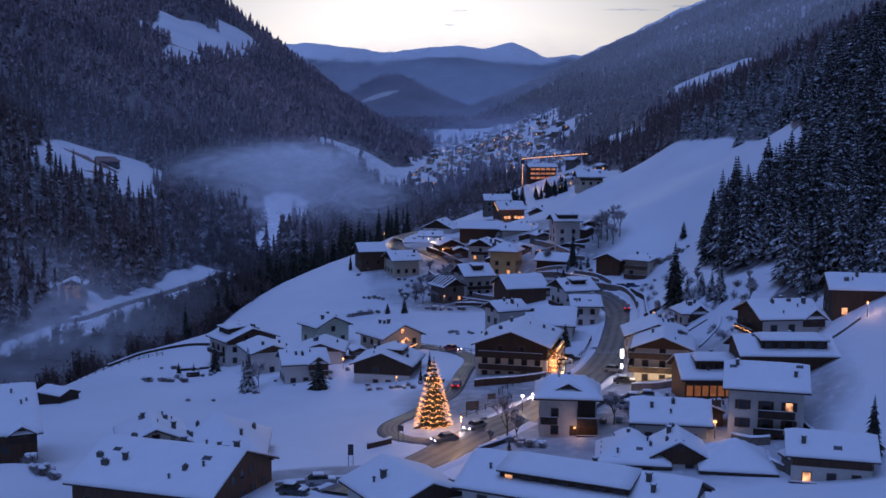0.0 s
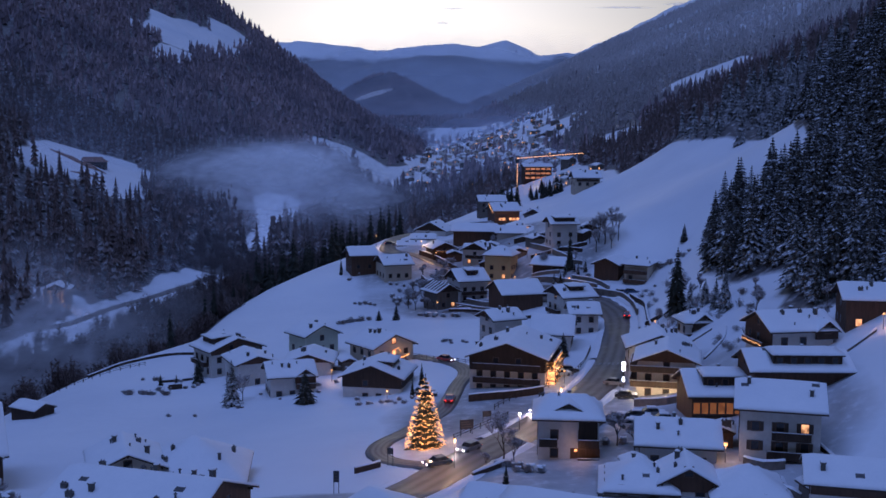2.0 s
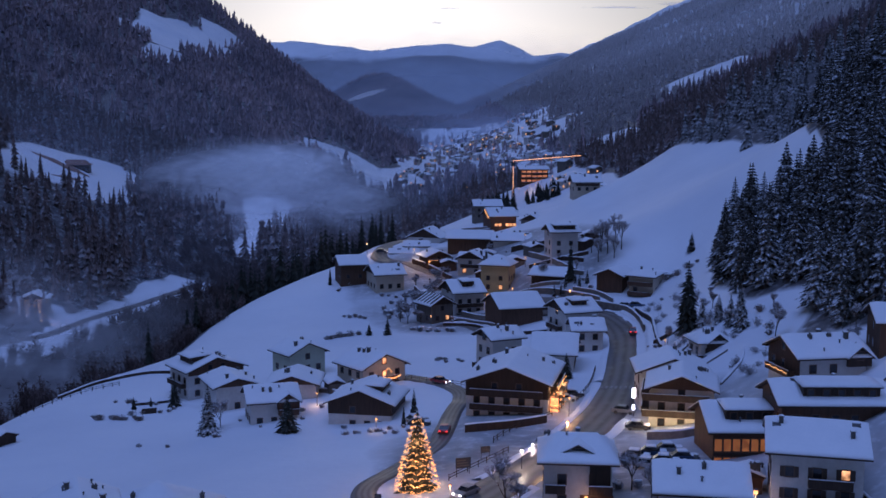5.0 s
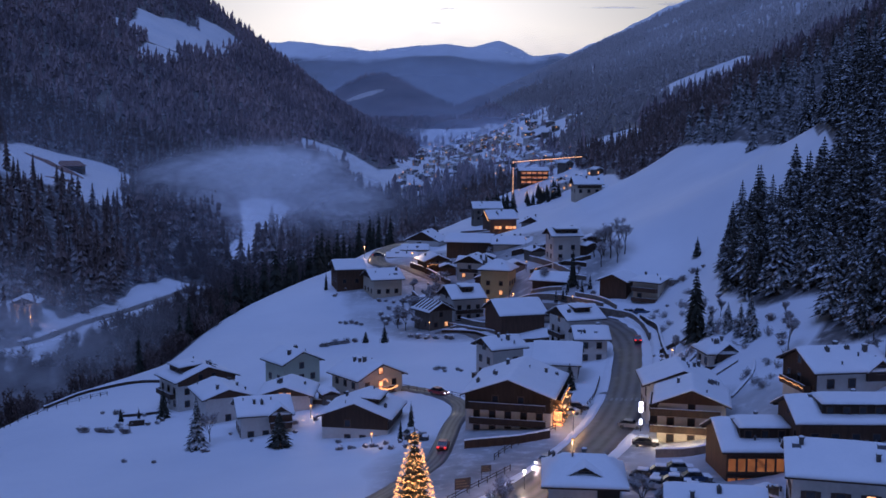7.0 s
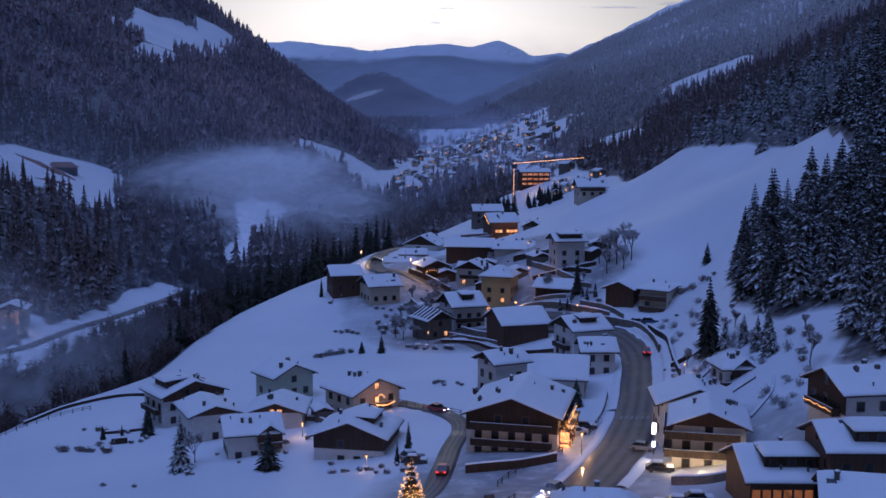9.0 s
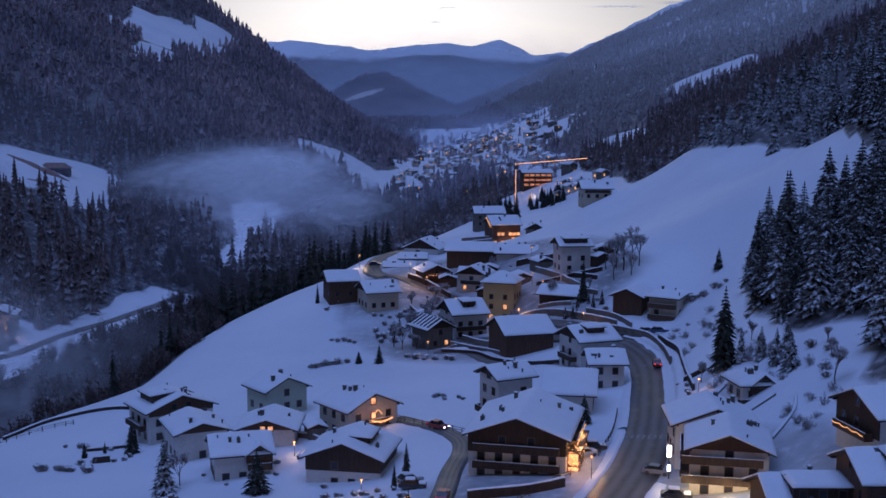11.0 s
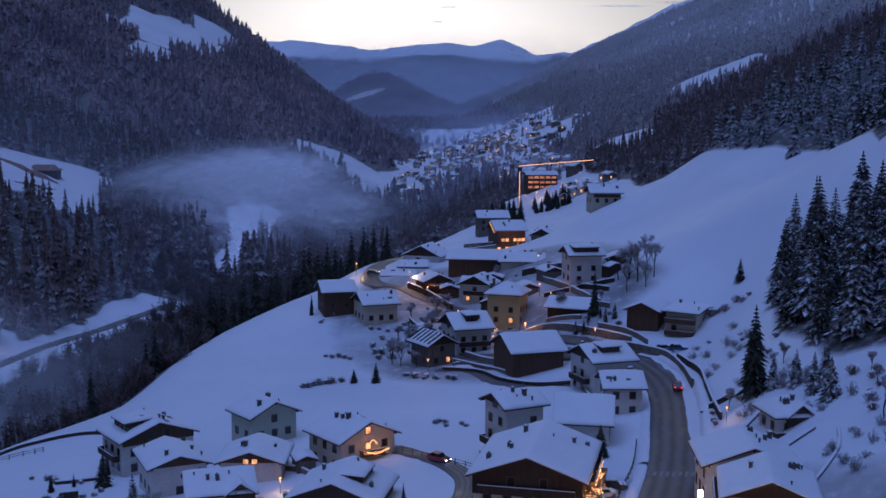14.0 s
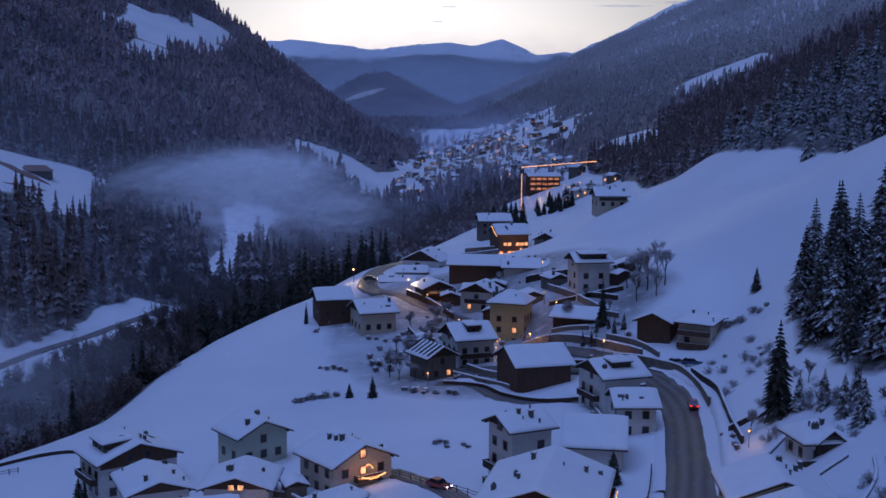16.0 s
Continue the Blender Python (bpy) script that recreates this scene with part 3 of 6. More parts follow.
FAR = [tier_tree(3, 4, 4), tier_tree(3, 4, 5, 0.55, 0.15), tier_tree(4, 3, 6), tier_tree(3, 4, 8, 0.4, 0.25)]
X, Y, rng = plant(-330, 330, 150, 900, 6.8, 5)
ok = (np.abs(X) < 0.45 * (Y + 30)) & ~((X > 60) & (Y < 400))
X, Y = np.concatenate([X[ok], REST[0]]), np.concatenate([Y[ok], REST[1]])
brow = np.interp(Y, YS, BRINK)
low = (X < 0) & ((Y < 335) | (Y < 405) & (rng.random(len(X)) > 0.14) | (X > -150) & (X < brow - 24) & (Y < 480) | (X > -132) & (X < brow - 34) & (Y < 640))
tall = rng.uniform(13, 25, len(X)) * np.where((X < 0) & (Y < 420), 0.75, np.where((X > brow - 60) & (X < 0), 0.85, np.where((X > 0) | (X < -165) & (Y > 540), 0.68, 1.0)))
wide = tall * rng.uniform(0.15, 0.21, len(X))
fine = ~low & ((X > 55) & (Y < 500) | (X < 0) & (Y < 560) & (X > np.interp(Y, YS, BRINK) - 60))
for w, shapes, nm, lb, mat in (
    (fine & (X > 0), BOUGHED, "hill_woods", "dark snow laden spruces along the wood's edge", SNOWY_NEEDLES),
    (fine & (X <= 0), BOUGHED, "brink_woods", "dark spruces along the gorge's brink", DARK_NEEDLES),
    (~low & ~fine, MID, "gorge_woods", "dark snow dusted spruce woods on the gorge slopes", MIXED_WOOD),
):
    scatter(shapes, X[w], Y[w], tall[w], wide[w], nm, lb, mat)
SCRUB_AT = X[low], Y[low]
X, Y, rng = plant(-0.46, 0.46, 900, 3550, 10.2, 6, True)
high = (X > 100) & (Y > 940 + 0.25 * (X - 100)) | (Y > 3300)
for w, nm, lb, mat in ((~high, "mountain_forest", "dark conifer forest covering the mountain side", FAR_NEEDLES), (high, "frosted_forest", "distant frosted forest on the high slopes, coloured paler for haze", FROST_HAZE)):
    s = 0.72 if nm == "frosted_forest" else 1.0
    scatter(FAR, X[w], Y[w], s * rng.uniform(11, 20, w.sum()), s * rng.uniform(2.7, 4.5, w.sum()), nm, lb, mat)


# ---- houses ----
def unit_window():
    bm = bmesh.new()
    rings = [[bm.verts.new((x, y, z)) for x, z in ((-a, lo), (a, lo), (a, hi), (-a, hi))]
             for a, lo, hi, y in ((0.62, -0.06, 1.42, 0.06), (0.62, -0.06, 1.42, -0.07), (0.5, 0.1, 1.3, -0.07), (0.5, 0.1, 1.3, 0.06))]
    for r0, r1 in zip(rings, rings[1:] + rings[:1]):
        for k in range(4):
            bm.faces.new((r0[k], r1[k], r1[(k + 1) % 4], r0[(k + 1) % 4]))
    return bm


def to_mesh(name, bm, mat):
    me = bpy.data.meshes.new(name)
    bm.to_mesh(me)
    bm.free()
    me.materials.append(mat)
    return me


def one_box(*a):
    bm = bmesh.new()
    box(bm, *a)
    return bm


WIN_FRAME = to_mesh("window", unit_window(), FRAME_WOOD)
WIN_PANE = to_mesh("pane", one_box(-0.5, -0.02, 0.1, 0.5, 0.0, 1.3), GLASS)
WIN_LIT = to_mesh("pane", one_box(-0.5, -0.02, 0.1, 0.5, 0.0, 1.3), WARM)
SHUTTER = to_mesh("shutter", one_box(-0.25, -0.05, 0.02, 0.25, 0.0, 1.38), SHUTTER_WOOD)


def window(parent, m, lit=False, shutters=False):
    w = shared("window", WIN_FRAME, parent, m)
    shared("pane", WIN_LIT if lit else WIN_PANE, w, Matrix(), "lit warm pane" if lit else "dark pane")
    if shutters:
        for s in (-0.87, 0.87):
            shared("shutter", SHUTTER, w, Matrix.Translation((s, -0.02, 0)))
    return w


def roof_height(x, y, w, l, tanp, hip):
    d = abs(x)
    if hip:
        d = max(d, hip * (abs(y) - l / 2) + w / 2)
    return -tanp * d


def snow_sheet(w, l, tanp, hip, thick, seed):
    """A rounded, slightly uneven snow cover over the whole roof."""
    bm = bmesh.new()
    rng = random.Random(seed)
    half = [0, 0.06, 0.25, 0.45, 0.62, 0.78, 0.9, 0.96, 1.0]
    xs = [-w / 2 * f for f in half[:0:-1]] + [w / 2 * f for f in half]
    m = max(6, int(l / 1.3))
    ys = [-l / 2 + l * j / m for j in range(m + 1)]
    ys = [ys[0], ys[0] + 0.12, *ys[1:-1], ys[-1] - 0.12, ys[-1]]
    ox = rng.uniform(0, 99)
    top, low = [], []
    for y in ys:
        tr, lr = [], []
        for x in xs:
            e = min(w / 2 - abs(x), l / 2 - abs(y))
            z = roof_height(x, y, w, l, tanp, hip)
            t = thick * (0.35 + 0.65 * min(1, e / 0.35)) * (1 + 0.22 * noise.noise((x * 0.5 + ox, y * 0.5, 1)))
            if abs(x) < 0.1:
                t *= 0.8
            lean = 0.07 * noise.noise((ox, y * 0.9, abs(x))) if e < 0.01 else 0
            tr.append(bm.verts.new((x + math.copysign(lean, x), y, z + t)))
            lr.append(bm.verts.new((x, y, z + 0.0)))
        top.append(tr)
        low.append(lr)
    r, c = len(ys), len(xs)
    for j in range(r - 1):
        for i in range(c - 1):
            bm.faces.new((top[j][i], top[j][i + 1], top[j + 1][i + 1], top[j + 1][i]))
            bm.faces.new((low[j][i], low[j + 1][i], low[j + 1][i + 1], low[j][i + 1]))
        bm.faces.new((low[j][0], top[j][0], top[j + 1][0], low[j + 1][0]))
        bm.faces.new((top[j][-1], low[j][-1], low[j + 1][-1], top[j + 1][-1]))
    for i in range(c - 1):
        bm.faces.new((low[0][i], low[0][i + 1], top[0][i + 1], top[0][i]))
        bm.faces.new((top[-1][i], top[-1][i + 1], low[-1][i + 1], low[-1][i]))
    return bm


def roof_deck(w, l, tanp, hip, t=0.22):
    """The boarded deck under the snow, with its fascia edge."""
    bm = bmesh.new()
    xs = [-w / 2, -w / 4, 0, w / 4, w / 2]
    inset = min(w / 2 / hip, l / 2 - 0.05) if hip else 0
    ys = [-l / 2, -l / 2 + inset, l / 2 - inset, l / 2] if hip else [-l / 2, 0, l / 2]
    up = [[bm.verts.new((x, y, roof_height(x, y, w, l, tanp, hip) - 0.004)) for x in xs] for y in ys]
    dn = [[bm.verts.new((x, y, roof_height(x, y, w, l, tanp, hip) - t)) for x in xs] for y in ys]
    for j in range(len(ys) - 1):
        for i in range(4):
            bm.faces.new((up[j][i], up[j][i + 1], up[j + 1][i + 1], up[j + 1][i]))
            bm.faces.new((dn[j][i], dn[j + 1][i], dn[j + 1][i + 1], dn[j][i + 1]))
        bm.faces.new((dn[j][0], up[j][0], up[j + 1][0], dn[j + 1][0]))
        bm.faces.new((up[j][-1], dn[j][-1], dn[j + 1][-1], up[j + 1][-1]))
    for i in range(4):
        bm.faces.new((dn[0][i], dn[0][i + 1], up[0][i + 1], up[0][i]))
        bm.faces.new((up[-1][i], up[-1][i + 1], dn[-1][i + 1], dn[-1][i]))
    return bm


def chimney(parent, x, y, z, s=1.0):
    bm = bmesh.new()
    box(bm, -0.35 * s, -0.35 * s, -1.2, 0.35 * s, 0.35 * s, 1.0 * s)
    box(bm, -0.47 * s, -0.47 * s, 1.0 * s, 0.47 * s, 0.47 * s, 1.12 * s)
    c = part("chimney", bm, CHIMNEY, parent)
    c.matrix_basis = Matrix.Translation((x, y, z))
    bm = bmesh.new()
    bmesh.ops.create_icosphere(bm, subdivisions=2, radius=0.46 * s, matrix=Matrix.Translation((0, 0, 1.14 * s)) @ Matrix.Diagonal((1, 1, 0.5, 1)))
    part("snow_cap", bm, ROOF_SNOW, c, "rounded cap of snow", True)


def vent_mesh():
    bm = bmesh.new()
    tube(bm, [(0, 0, -0.8), (0, 0, 0.55)], [0.15, 0.15], 8)
    bmesh.ops.create_cone(bm, segments=10, cap_ends=True, radius1=0.3, radius2=0.05, depth=0.22, matrix=Matrix.Translation((0, 0, 0.66)))
    return bm


def pots_mesh():
    bm = one_box(-0.5, -0.3, -0.9, 0.5, 0.3, 0.55)
    for dx in (-0.25, 0.25):
        tube(bm, [(dx, 0, 0.5), (dx, 0, 0.95)], [0.14, 0.11], 8)
    box(bm, -0.55, -0.35, 0.56, 0.55, 0.35, 0.64)
    return bm


def hatch_mesh():
    bm = one_box(-0.5, -0.65, -0.5, 0.5, 0.65, 0.1)
    box(bm, -0.58, -0.73, 0.0, 0.58, -0.63, 0.16)
    box(bm, -0.58, 0.63, 0.0, 0.58, 0.73, 0.16)
    return bm


VENT, POTS, HATCH = to_mesh("vent", vent_mesh(), METAL), to_mesh("flue", pots_mesh(), CHIMNEY), to_mesh("skylight", hatch_mesh(), METAL)


def roof_fittings(hs, n, w, l, rz, tanp, hip, snow, seed):
    rng = random.Random(seed + 500)
    for _ in range(n):
        x, y = (1 if rng.random() < 0.7 else -1) * rng.uniform(0.05, 0.4) * w, rng.uniform(-0.4, 0.4) * l
        z = rz + roof_height(x, y, w, l, tanp, hip) + snow
        nm, me = rng.choice((("vent", VENT), ("vent", VENT), ("vent", VENT), ("flue", POTS), ("skylight", HATCH)))
        m = Matrix.Translation((x, y, z)) @ Matrix.Rotation(0 if nm == "vent" else math.pi / 2 * rng.randrange(2), 4, "Z")
        if nm == "skylight":
            m = Matrix.Translation((x, y, z - 0.03)) @ Matrix.Rotation(math.copysign(math.atan(tanp), x), 4, "Y")
        shared(nm, me, hs, m @ Matrix.Scale(rng.uniform(0.6, 0.95), 4))


def balcony(parent, m, width, mat, deep=1.2, glow=False):
    bm = bmesh.new()
    box(bm, -width / 2, -deep, -0.16, width / 2, 0.0, 0.0)
    b = part("balcony", bm, mat, parent)
    b.matrix_basis = m
    # boards side by side, one folded sheet round three sides
    bm = bmesh.new()
    n = max(4, int(width / 0.32))
    pts = [(-width / 2, -0.05), (-width / 2, -deep)]
    for k in range(n):
        x0, x1 = -width / 2 + width * k / n, -width / 2 + width * (k + 1) / n
        pts += [(x0 + 0.03, -deep - 0.05), (x1 - 0.03, -deep - 0.05), (x1 - 0.02, -deep - 0.01), (x1 + 0.02, -deep - 0.01)]
    pts += [(width / 2, -deep), (width / 2, -0.05)]
    cols = [[bm.verts.new((x, y, z)) for z in (-0.1, 0.95)] for x, y in pts]
    inn = [[bm.verts.new((x * (1 - 0.08 / width), y * 0.94, z)) for z in (-0.1, 0.95)] for x, y in pts]
    for k in range(len(pts) - 1):
        bm.faces.new((cols[k][0], cols[k + 1][0], cols[k + 1][1], cols[k][1]))
        bm.faces.new((inn[k][0], inn[k][1], inn[k + 1][1], inn[k + 1][0]))
        bm.faces.new((cols[k][1], cols[k + 1][1], inn[k + 1][1], inn[k][1]))
    part("railing", bm, mat, b)
    part("handrail", one_box(-width / 2 - 0.05, -deep - 0.09, 0.952, width / 2 + 0.05, -deep + 0.06, 1.02), mat, b)
    bm = one_box(-width / 2, -deep - 0.08, 1.022, width / 2, -deep + 0.05, 1.08)
    part("snow_strip", bm, ROOF_SNOW, b, "thin line of snow on the rail")
    if glow:
        bm = bmesh.new()
        for k in range(int(width / 0.3)):
            x = -width / 2 + 0.3 * k + 0.1
            zz = 0.72 - 0.22 * abs(math.sin(x * 1.4))
            bmesh.ops.create_icosphere(bm, subdivisions=1, radius=0.07, matrix=Matrix.Translation((x, -deep - 0.13, zz)))
        tagged(part("string_light", bm, BULB, b, "string of warm bulbs"), kind="stuff")
    return b


def rng_vents(seed):
    return 2 + seed * 7 % 4


def house(label, x, y, z, yaw, w, l, h, tanp, wall=WHITE_WALL, gable=DARK_WOOD, side=None, deck=DARK_WOOD, over=0.9, hip=0, seed=1, stacks=1, lit=(), balconies=(), snow=0.42, group="village houses", dug=3.0, wood_from=None, shutters=False, windows=True, face="fg", dormers=(), crosses=(), floor_h=2.75, front_over=None, vents=None, side_from=None):
    """x, y, z: the middle of its plan at the ground; the ridge runs along its own y; h: eaves over the ground; w, l: over the eaves.
    face: f front gable, b back gable, r and l the eaves' sides. wood_from: height from which the gable is boarded."""
    rng = random.Random(seed)
    fo = over if front_over is None else front_over
    hs = empty("house", Matrix.Translation((x, y, z)) @ Matrix.Rotation(radians(yaw), 4, "Z"))
    ww, wl = w - 2 * over, l - 2 * fo
    rz = h + tanp * w / 2
    eave = h + tanp * over
    bm = bmesh.new()
    X0, Y0 = ww / 2, wl / 2
    lowv = [bm.verts.new((a, c, -dug)) for a, c in ((-X0, -Y0), (X0, -Y0), (X0, Y0), (-X0, Y0))]
    topv = [bm.verts.new((a, c, eave - 0.12)) for a, c in ((-X0, -Y0), (X0, -Y0), (X0, Y0), (-X0, Y0))]
    for k in range(4):
        bm.faces.new((lowv[k], lowv[(k + 1) % 4], topv[(k + 1) % 4], topv[k]))
    if hip:
        bm.faces.new(topv)
    else:
        pf, pb = bm.verts.new((0, -Y0, rz - 0.15)), bm.verts.new((0, Y0, rz - 0.15))
        bm.faces.new((topv[0], topv[1], pf))
        bm.faces.new((topv[2], topv[3], pb))
        bm.faces.new((topv[1], topv[2], pb, pf))
        bm.faces.new((topv[3], topv[0], pf, pb))
    part("wall", bm, wall, hs)
    # boarded gables
    wf = eave - 0.3 if wood_from is None else wood_from
    if gable and not hip:
        for s in (-1, 1):
            bm = bmesh.new()
            pts = [(-X0, wf), (X0, wf), (X0, eave - 0.14), (0, rz - 0.17), (-X0, eave - 0.14)]
            a = [bm.verts.new((px, s * (Y0 + 0.003), pz)) for px, pz in pts]
            c = [bm.verts.new((px, s * (Y0 + 0.12), pz)) for px, pz in pts]
            for k in range(5):
                bm.faces.new((a[k], a[(k + 1) % 5], c[(k + 1) % 5], c[k]))
            bm.faces.new(c)
            part("gable_boarding", bm, gable, hs, "dark boarded gable")
    if side:
        for s in (-1, 1):
            part("side_boarding", one_box(s * (X0 + 0.003), -Y0 + 0.05, wf if side_from is None else side_from, s * (X0 + 0.12), Y0 - 0.05, eave - 0.2), side, hs, "boarded upper wall")
    rf = part("roof", roof_deck(w, l, tanp, hip), deck, hs)
    rf.matrix_basis = Matrix.Translation((0, 0, rz))
    sn = snow and part("roof_snow", snow_sheet(w, l, tanp, hip, snow, seed), ROOF_SNOW, hs, "thick snow lying on the roof", True)
    if sn:
        sn.matrix_basis = Matrix.Translation((0, 0, rz))
    # purlin ends
    if not hip:
        for s in (-1, 1):
            for px in (-0.42 * w, 0, 0.42 * w):
                part("purlin", one_box(px - 0.12, s * Y0, rz - tanp * abs(px) - 0.5, px + 0.12, s * (Y0 + fo * 0.85), rz - tanp * abs(px) - 0.24), deck, hs)
    for k in range(stacks):
        cx = rng.choice((-1, 1)) * rng.uniform(0.08, 0.3) * w
        cy = rng.uniform(-0.36, 0.36) * l
        chimney(hs, cx, cy, rz - tanp * abs(cx) + 0.45, rng.uniform(0.62, 0.92))
    if snow and stacks:
        roof_fittings(hs, rng_vents(seed) if vents is None else vents, w, l, rz, tanp, hip, snow, seed)
    # windows, floor by floor
    if windows:
        floors = max(1, int((eave - 0.5) / floor_h))
        for sidekey in face:
            if sidekey in "fb":
                span, out, turn = ww, Y0, 0 if sidekey == "f" else 180
            else:
                span, out, turn = wl, X0, 90 if sidekey == "r" else -90
            cols = max(2, int(span / 3.0))
            for fl in range(floors + (1 if sidekey in "fb" and not hip and tanp * w / 2 > 1.8 else 0)):
                attic = fl == floors
                n = max(1, cols - 2) if attic else cols
                for k in range(n):
                    if rng.random() < 0.12:
                        continue
                    u = (k + 0.5) / n - 0.5
                    px = u * span * (0.45 if attic else 0.92)
                    pz = 0.85 + fl * floor_h
                    wooden = gable and not hip and sidekey in "fb" and pz > wf - 0.7 or side and sidekey in "lr" and pz > wf - 0.7
                    m = Matrix.Rotation(radians(turn), 4, "Z") @ Matrix.Translation((px, -out - (0.13 if wooden else 0.01), pz))
                    window(hs, m, (sidekey, fl, k) in lit, shutters)
    for sidekey, fl, u, width, mat, glow in balconies:
        out, turn = (Y0, 0) if sidekey == "f" else (X0, 90 if sidekey == "r" else -90)
        balcony(hs, Matrix.Rotation(radians(turn), 4, "Z") @ Matrix.Translation((u, -out - 0.1, 0.1 + fl * floor_h)), width, mat, glow=glow)
    for sidekey, u, wd, hh, *inset in crosses:
        cross_gable(hs, sidekey, u, wd, hh, w - 2 * sum(inset), rz, tanp, deck, gable or wall, seed)
    for sidekey, u, wd, up, glow in dormers:
        dormer(hs, sidekey, u, wd, up, w, rz, tanp, deck, seed, glow)
    return tagged(hs, label, "house", group)


def dormer(hs, sidekey, u, wd, up, w, rz, tanp, deck, seed, glow=0):
    """A long low shed dormer set into a roof slope; up: how far its front stands below the ridge, along the plan."""
    s = 1 if sidekey == "r" else -1
    d = empty("dormer", Matrix.Rotation(0 if s > 0 else math.pi, 4, "Z") @ Matrix.Translation((0, u * s, 0)))
    d.parent = hs
    zt = rz - (0.42 if wd > 14 else 0.12) * tanp * up + 0.1
    zb = rz - tanp * up - 0.1
    part("front", one_box(0.4, -wd / 2, zb, up, wd / 2, zt - 0.1), DARK_WOOD, d, "dark boarded dormer front")
    bm = bmesh.new()
    slab = [(0.1, rz + 0.12), (up + 0.55, zt - 0.02)]
    for dz, t in ((0, 0.16),):
        v = [bm.verts.new((px, py, pz + q)) for q in (0, t) for py in (-wd / 2 - 0.3, wd / 2 + 0.3) for px, pz in slab]
        for f in ((0, 2, 3, 1), (4, 5, 7, 6), (0, 1, 5, 4), (2, 6, 7, 3), (0, 4, 6, 2), (1, 3, 7, 5)):
            bm.faces.new([v[i] for i in f])
    part("dormer_roof", bm, deck, d)
    bm = bmesh.new()
    n = 8
    rows = []
    for j in range(n + 1):
        py = (-wd / 2 - 0.3) + (wd + 0.6) * j / n
        row = []
        for k in range(6):
            f = k / 5
            px, pz = slab[0][0] + f * (slab[1][0] - slab[0][0]), slab[0][1] + f * (slab[1][1] - slab[0][1]) + 0.165
            e = min(j, n - j, 5 - k) > 0
            row.append((bm.verts.new((px, py, pz + (0.36 if e else 0.2) + 0.06 * noise.noise((px, py, seed)))), bm.verts.new((px, py, pz))))
        rows.append(row)
    for j in range(n):
        for k in range(5):
            bm.faces.new((rows[j][k][0], rows[j][k + 1][0], rows[j + 1][k + 1][0], rows[j + 1][k][0]))
        bm.faces.new((rows[j][5][0], rows[j][5][1], rows[j + 1][5][1], rows[j + 1][5][0]))
    for k in range(5):
        bm.faces.new((rows[0][k][1], rows[0][k + 1][1], rows[0][k + 1][0], rows[0][k][0]))
        bm.faces.new((rows[n][k][0], rows[n][k + 1][0], rows[n][k + 1][1], rows[n][k][1]))
    part("dormer_snow", bm, ROOF_SNOW, d, "snow on the dormer", True)
    c = max(1, int(wd / 2.0))
    hgt = max(0.5, zt - zb - 0.6)
    for k in range(c):
        py = ((k + 0.5) / c - 0.5) * wd
        m = Matrix.Translation((up + 0.02, py, zb + 0.3)) @ Matrix.Rotation(radians(90), 4, "Z") @ Matrix.Diagonal((0.9, 1, hgt / 1.4, 1))
        part_name = shared("window", WIN_FRAME, d, m)
        part_name["label"] = "small dormer window"
        ob = shared("pane", WIN_LIT if k < glow else WIN_PANE, d, m)


def cross_gable(hs, sidekey, u, wd, hh, w, rz, tanp, deck, front, seed):
    """A small gable set across a roof slope; hh: its ridge over the eaves."""
    s = 1 if sidekey == "r" else -1
    eave = rz - tanp * w / 2
    top = eave + hh
    g = empty("cross_gable", Matrix.Rotation(0 if s > 0 else math.pi, 4, "Z") @ Matrix.Translation((0, u * s, 0)))
    g.parent = hs
    out, back = w / 2 + 0.15, max(0.2, (rz - top) / tanp)
    ln = out - back
    tp = min(0.8, (hh + 0.2) / (wd / 2))
    bm = bmesh.new()
    a = [bm.verts.new((x, y, z)) for x in (back, out - 0.5) for y, z in ((-wd / 2 + 0.3, eave - 1.5), (wd / 2 - 0.3, eave - 1.5), (wd / 2 - 0.3, top - tp * (wd / 2 - 0.3) - 0.1), (0, top - 0.1), (-wd / 2 + 0.3, top - tp * (wd / 2 - 0.3) - 0.1))]
    bm.faces.new(a[:5][::-1])
    bm.faces.new(a[5:])
    for k in range(5):
        bm.faces.new((a[k], a[(k + 1) % 5], a[5 + (k + 1) % 5], a[5 + k]))
    part("gable_wall", bm, front, g)
    m = Matrix.Translation(((out + back) / 2, 0, top)) @ Matrix.Rotation(radians(90), 4, "Z")
    part("gable_roof", roof_deck(wd, ln, tp, 0, 0.16), deck, g).matrix_basis = m
    part("gable_snow", snow_sheet(wd, ln, tp, 0, 0.32, seed + 50), ROOF_SNOW, g, "snow on the small gable", True).matrix_basis = m
    window(g, Matrix.Translation((out - 0.49, 0, eave - 0.5)) @ Matrix.Rotation(radians(90), 4, "Z"))


def gable_house(label, fx, fy, base, yaw, w, eave, tanp, length, **kw):
    """Placed by the middle of its front gable's eaves line."""
    a = radians(yaw)
    x, y = fx - math.sin(a) * length / 2, fy + math.cos(a) * length / 2
    kw.setdefault("face", "flr")
    return house(label, x, y, base, yaw, w, length, eave - base, tanp, **kw)


def eaves_house(label, ex, ey, base, yaw, length, eave, half, tanp=0.42, **kw):
    """Placed by the middle of the eaves that face the valley's near end."""
    a = radians(yaw)
    x, y = ex - math.sin(a) * half, ey + math.cos(a) * half
    kw.setdefault("face", "rfb")
    return house(label, x, y, base, yaw - 90, 2 * half, length, eave - base, tanp, **kw)


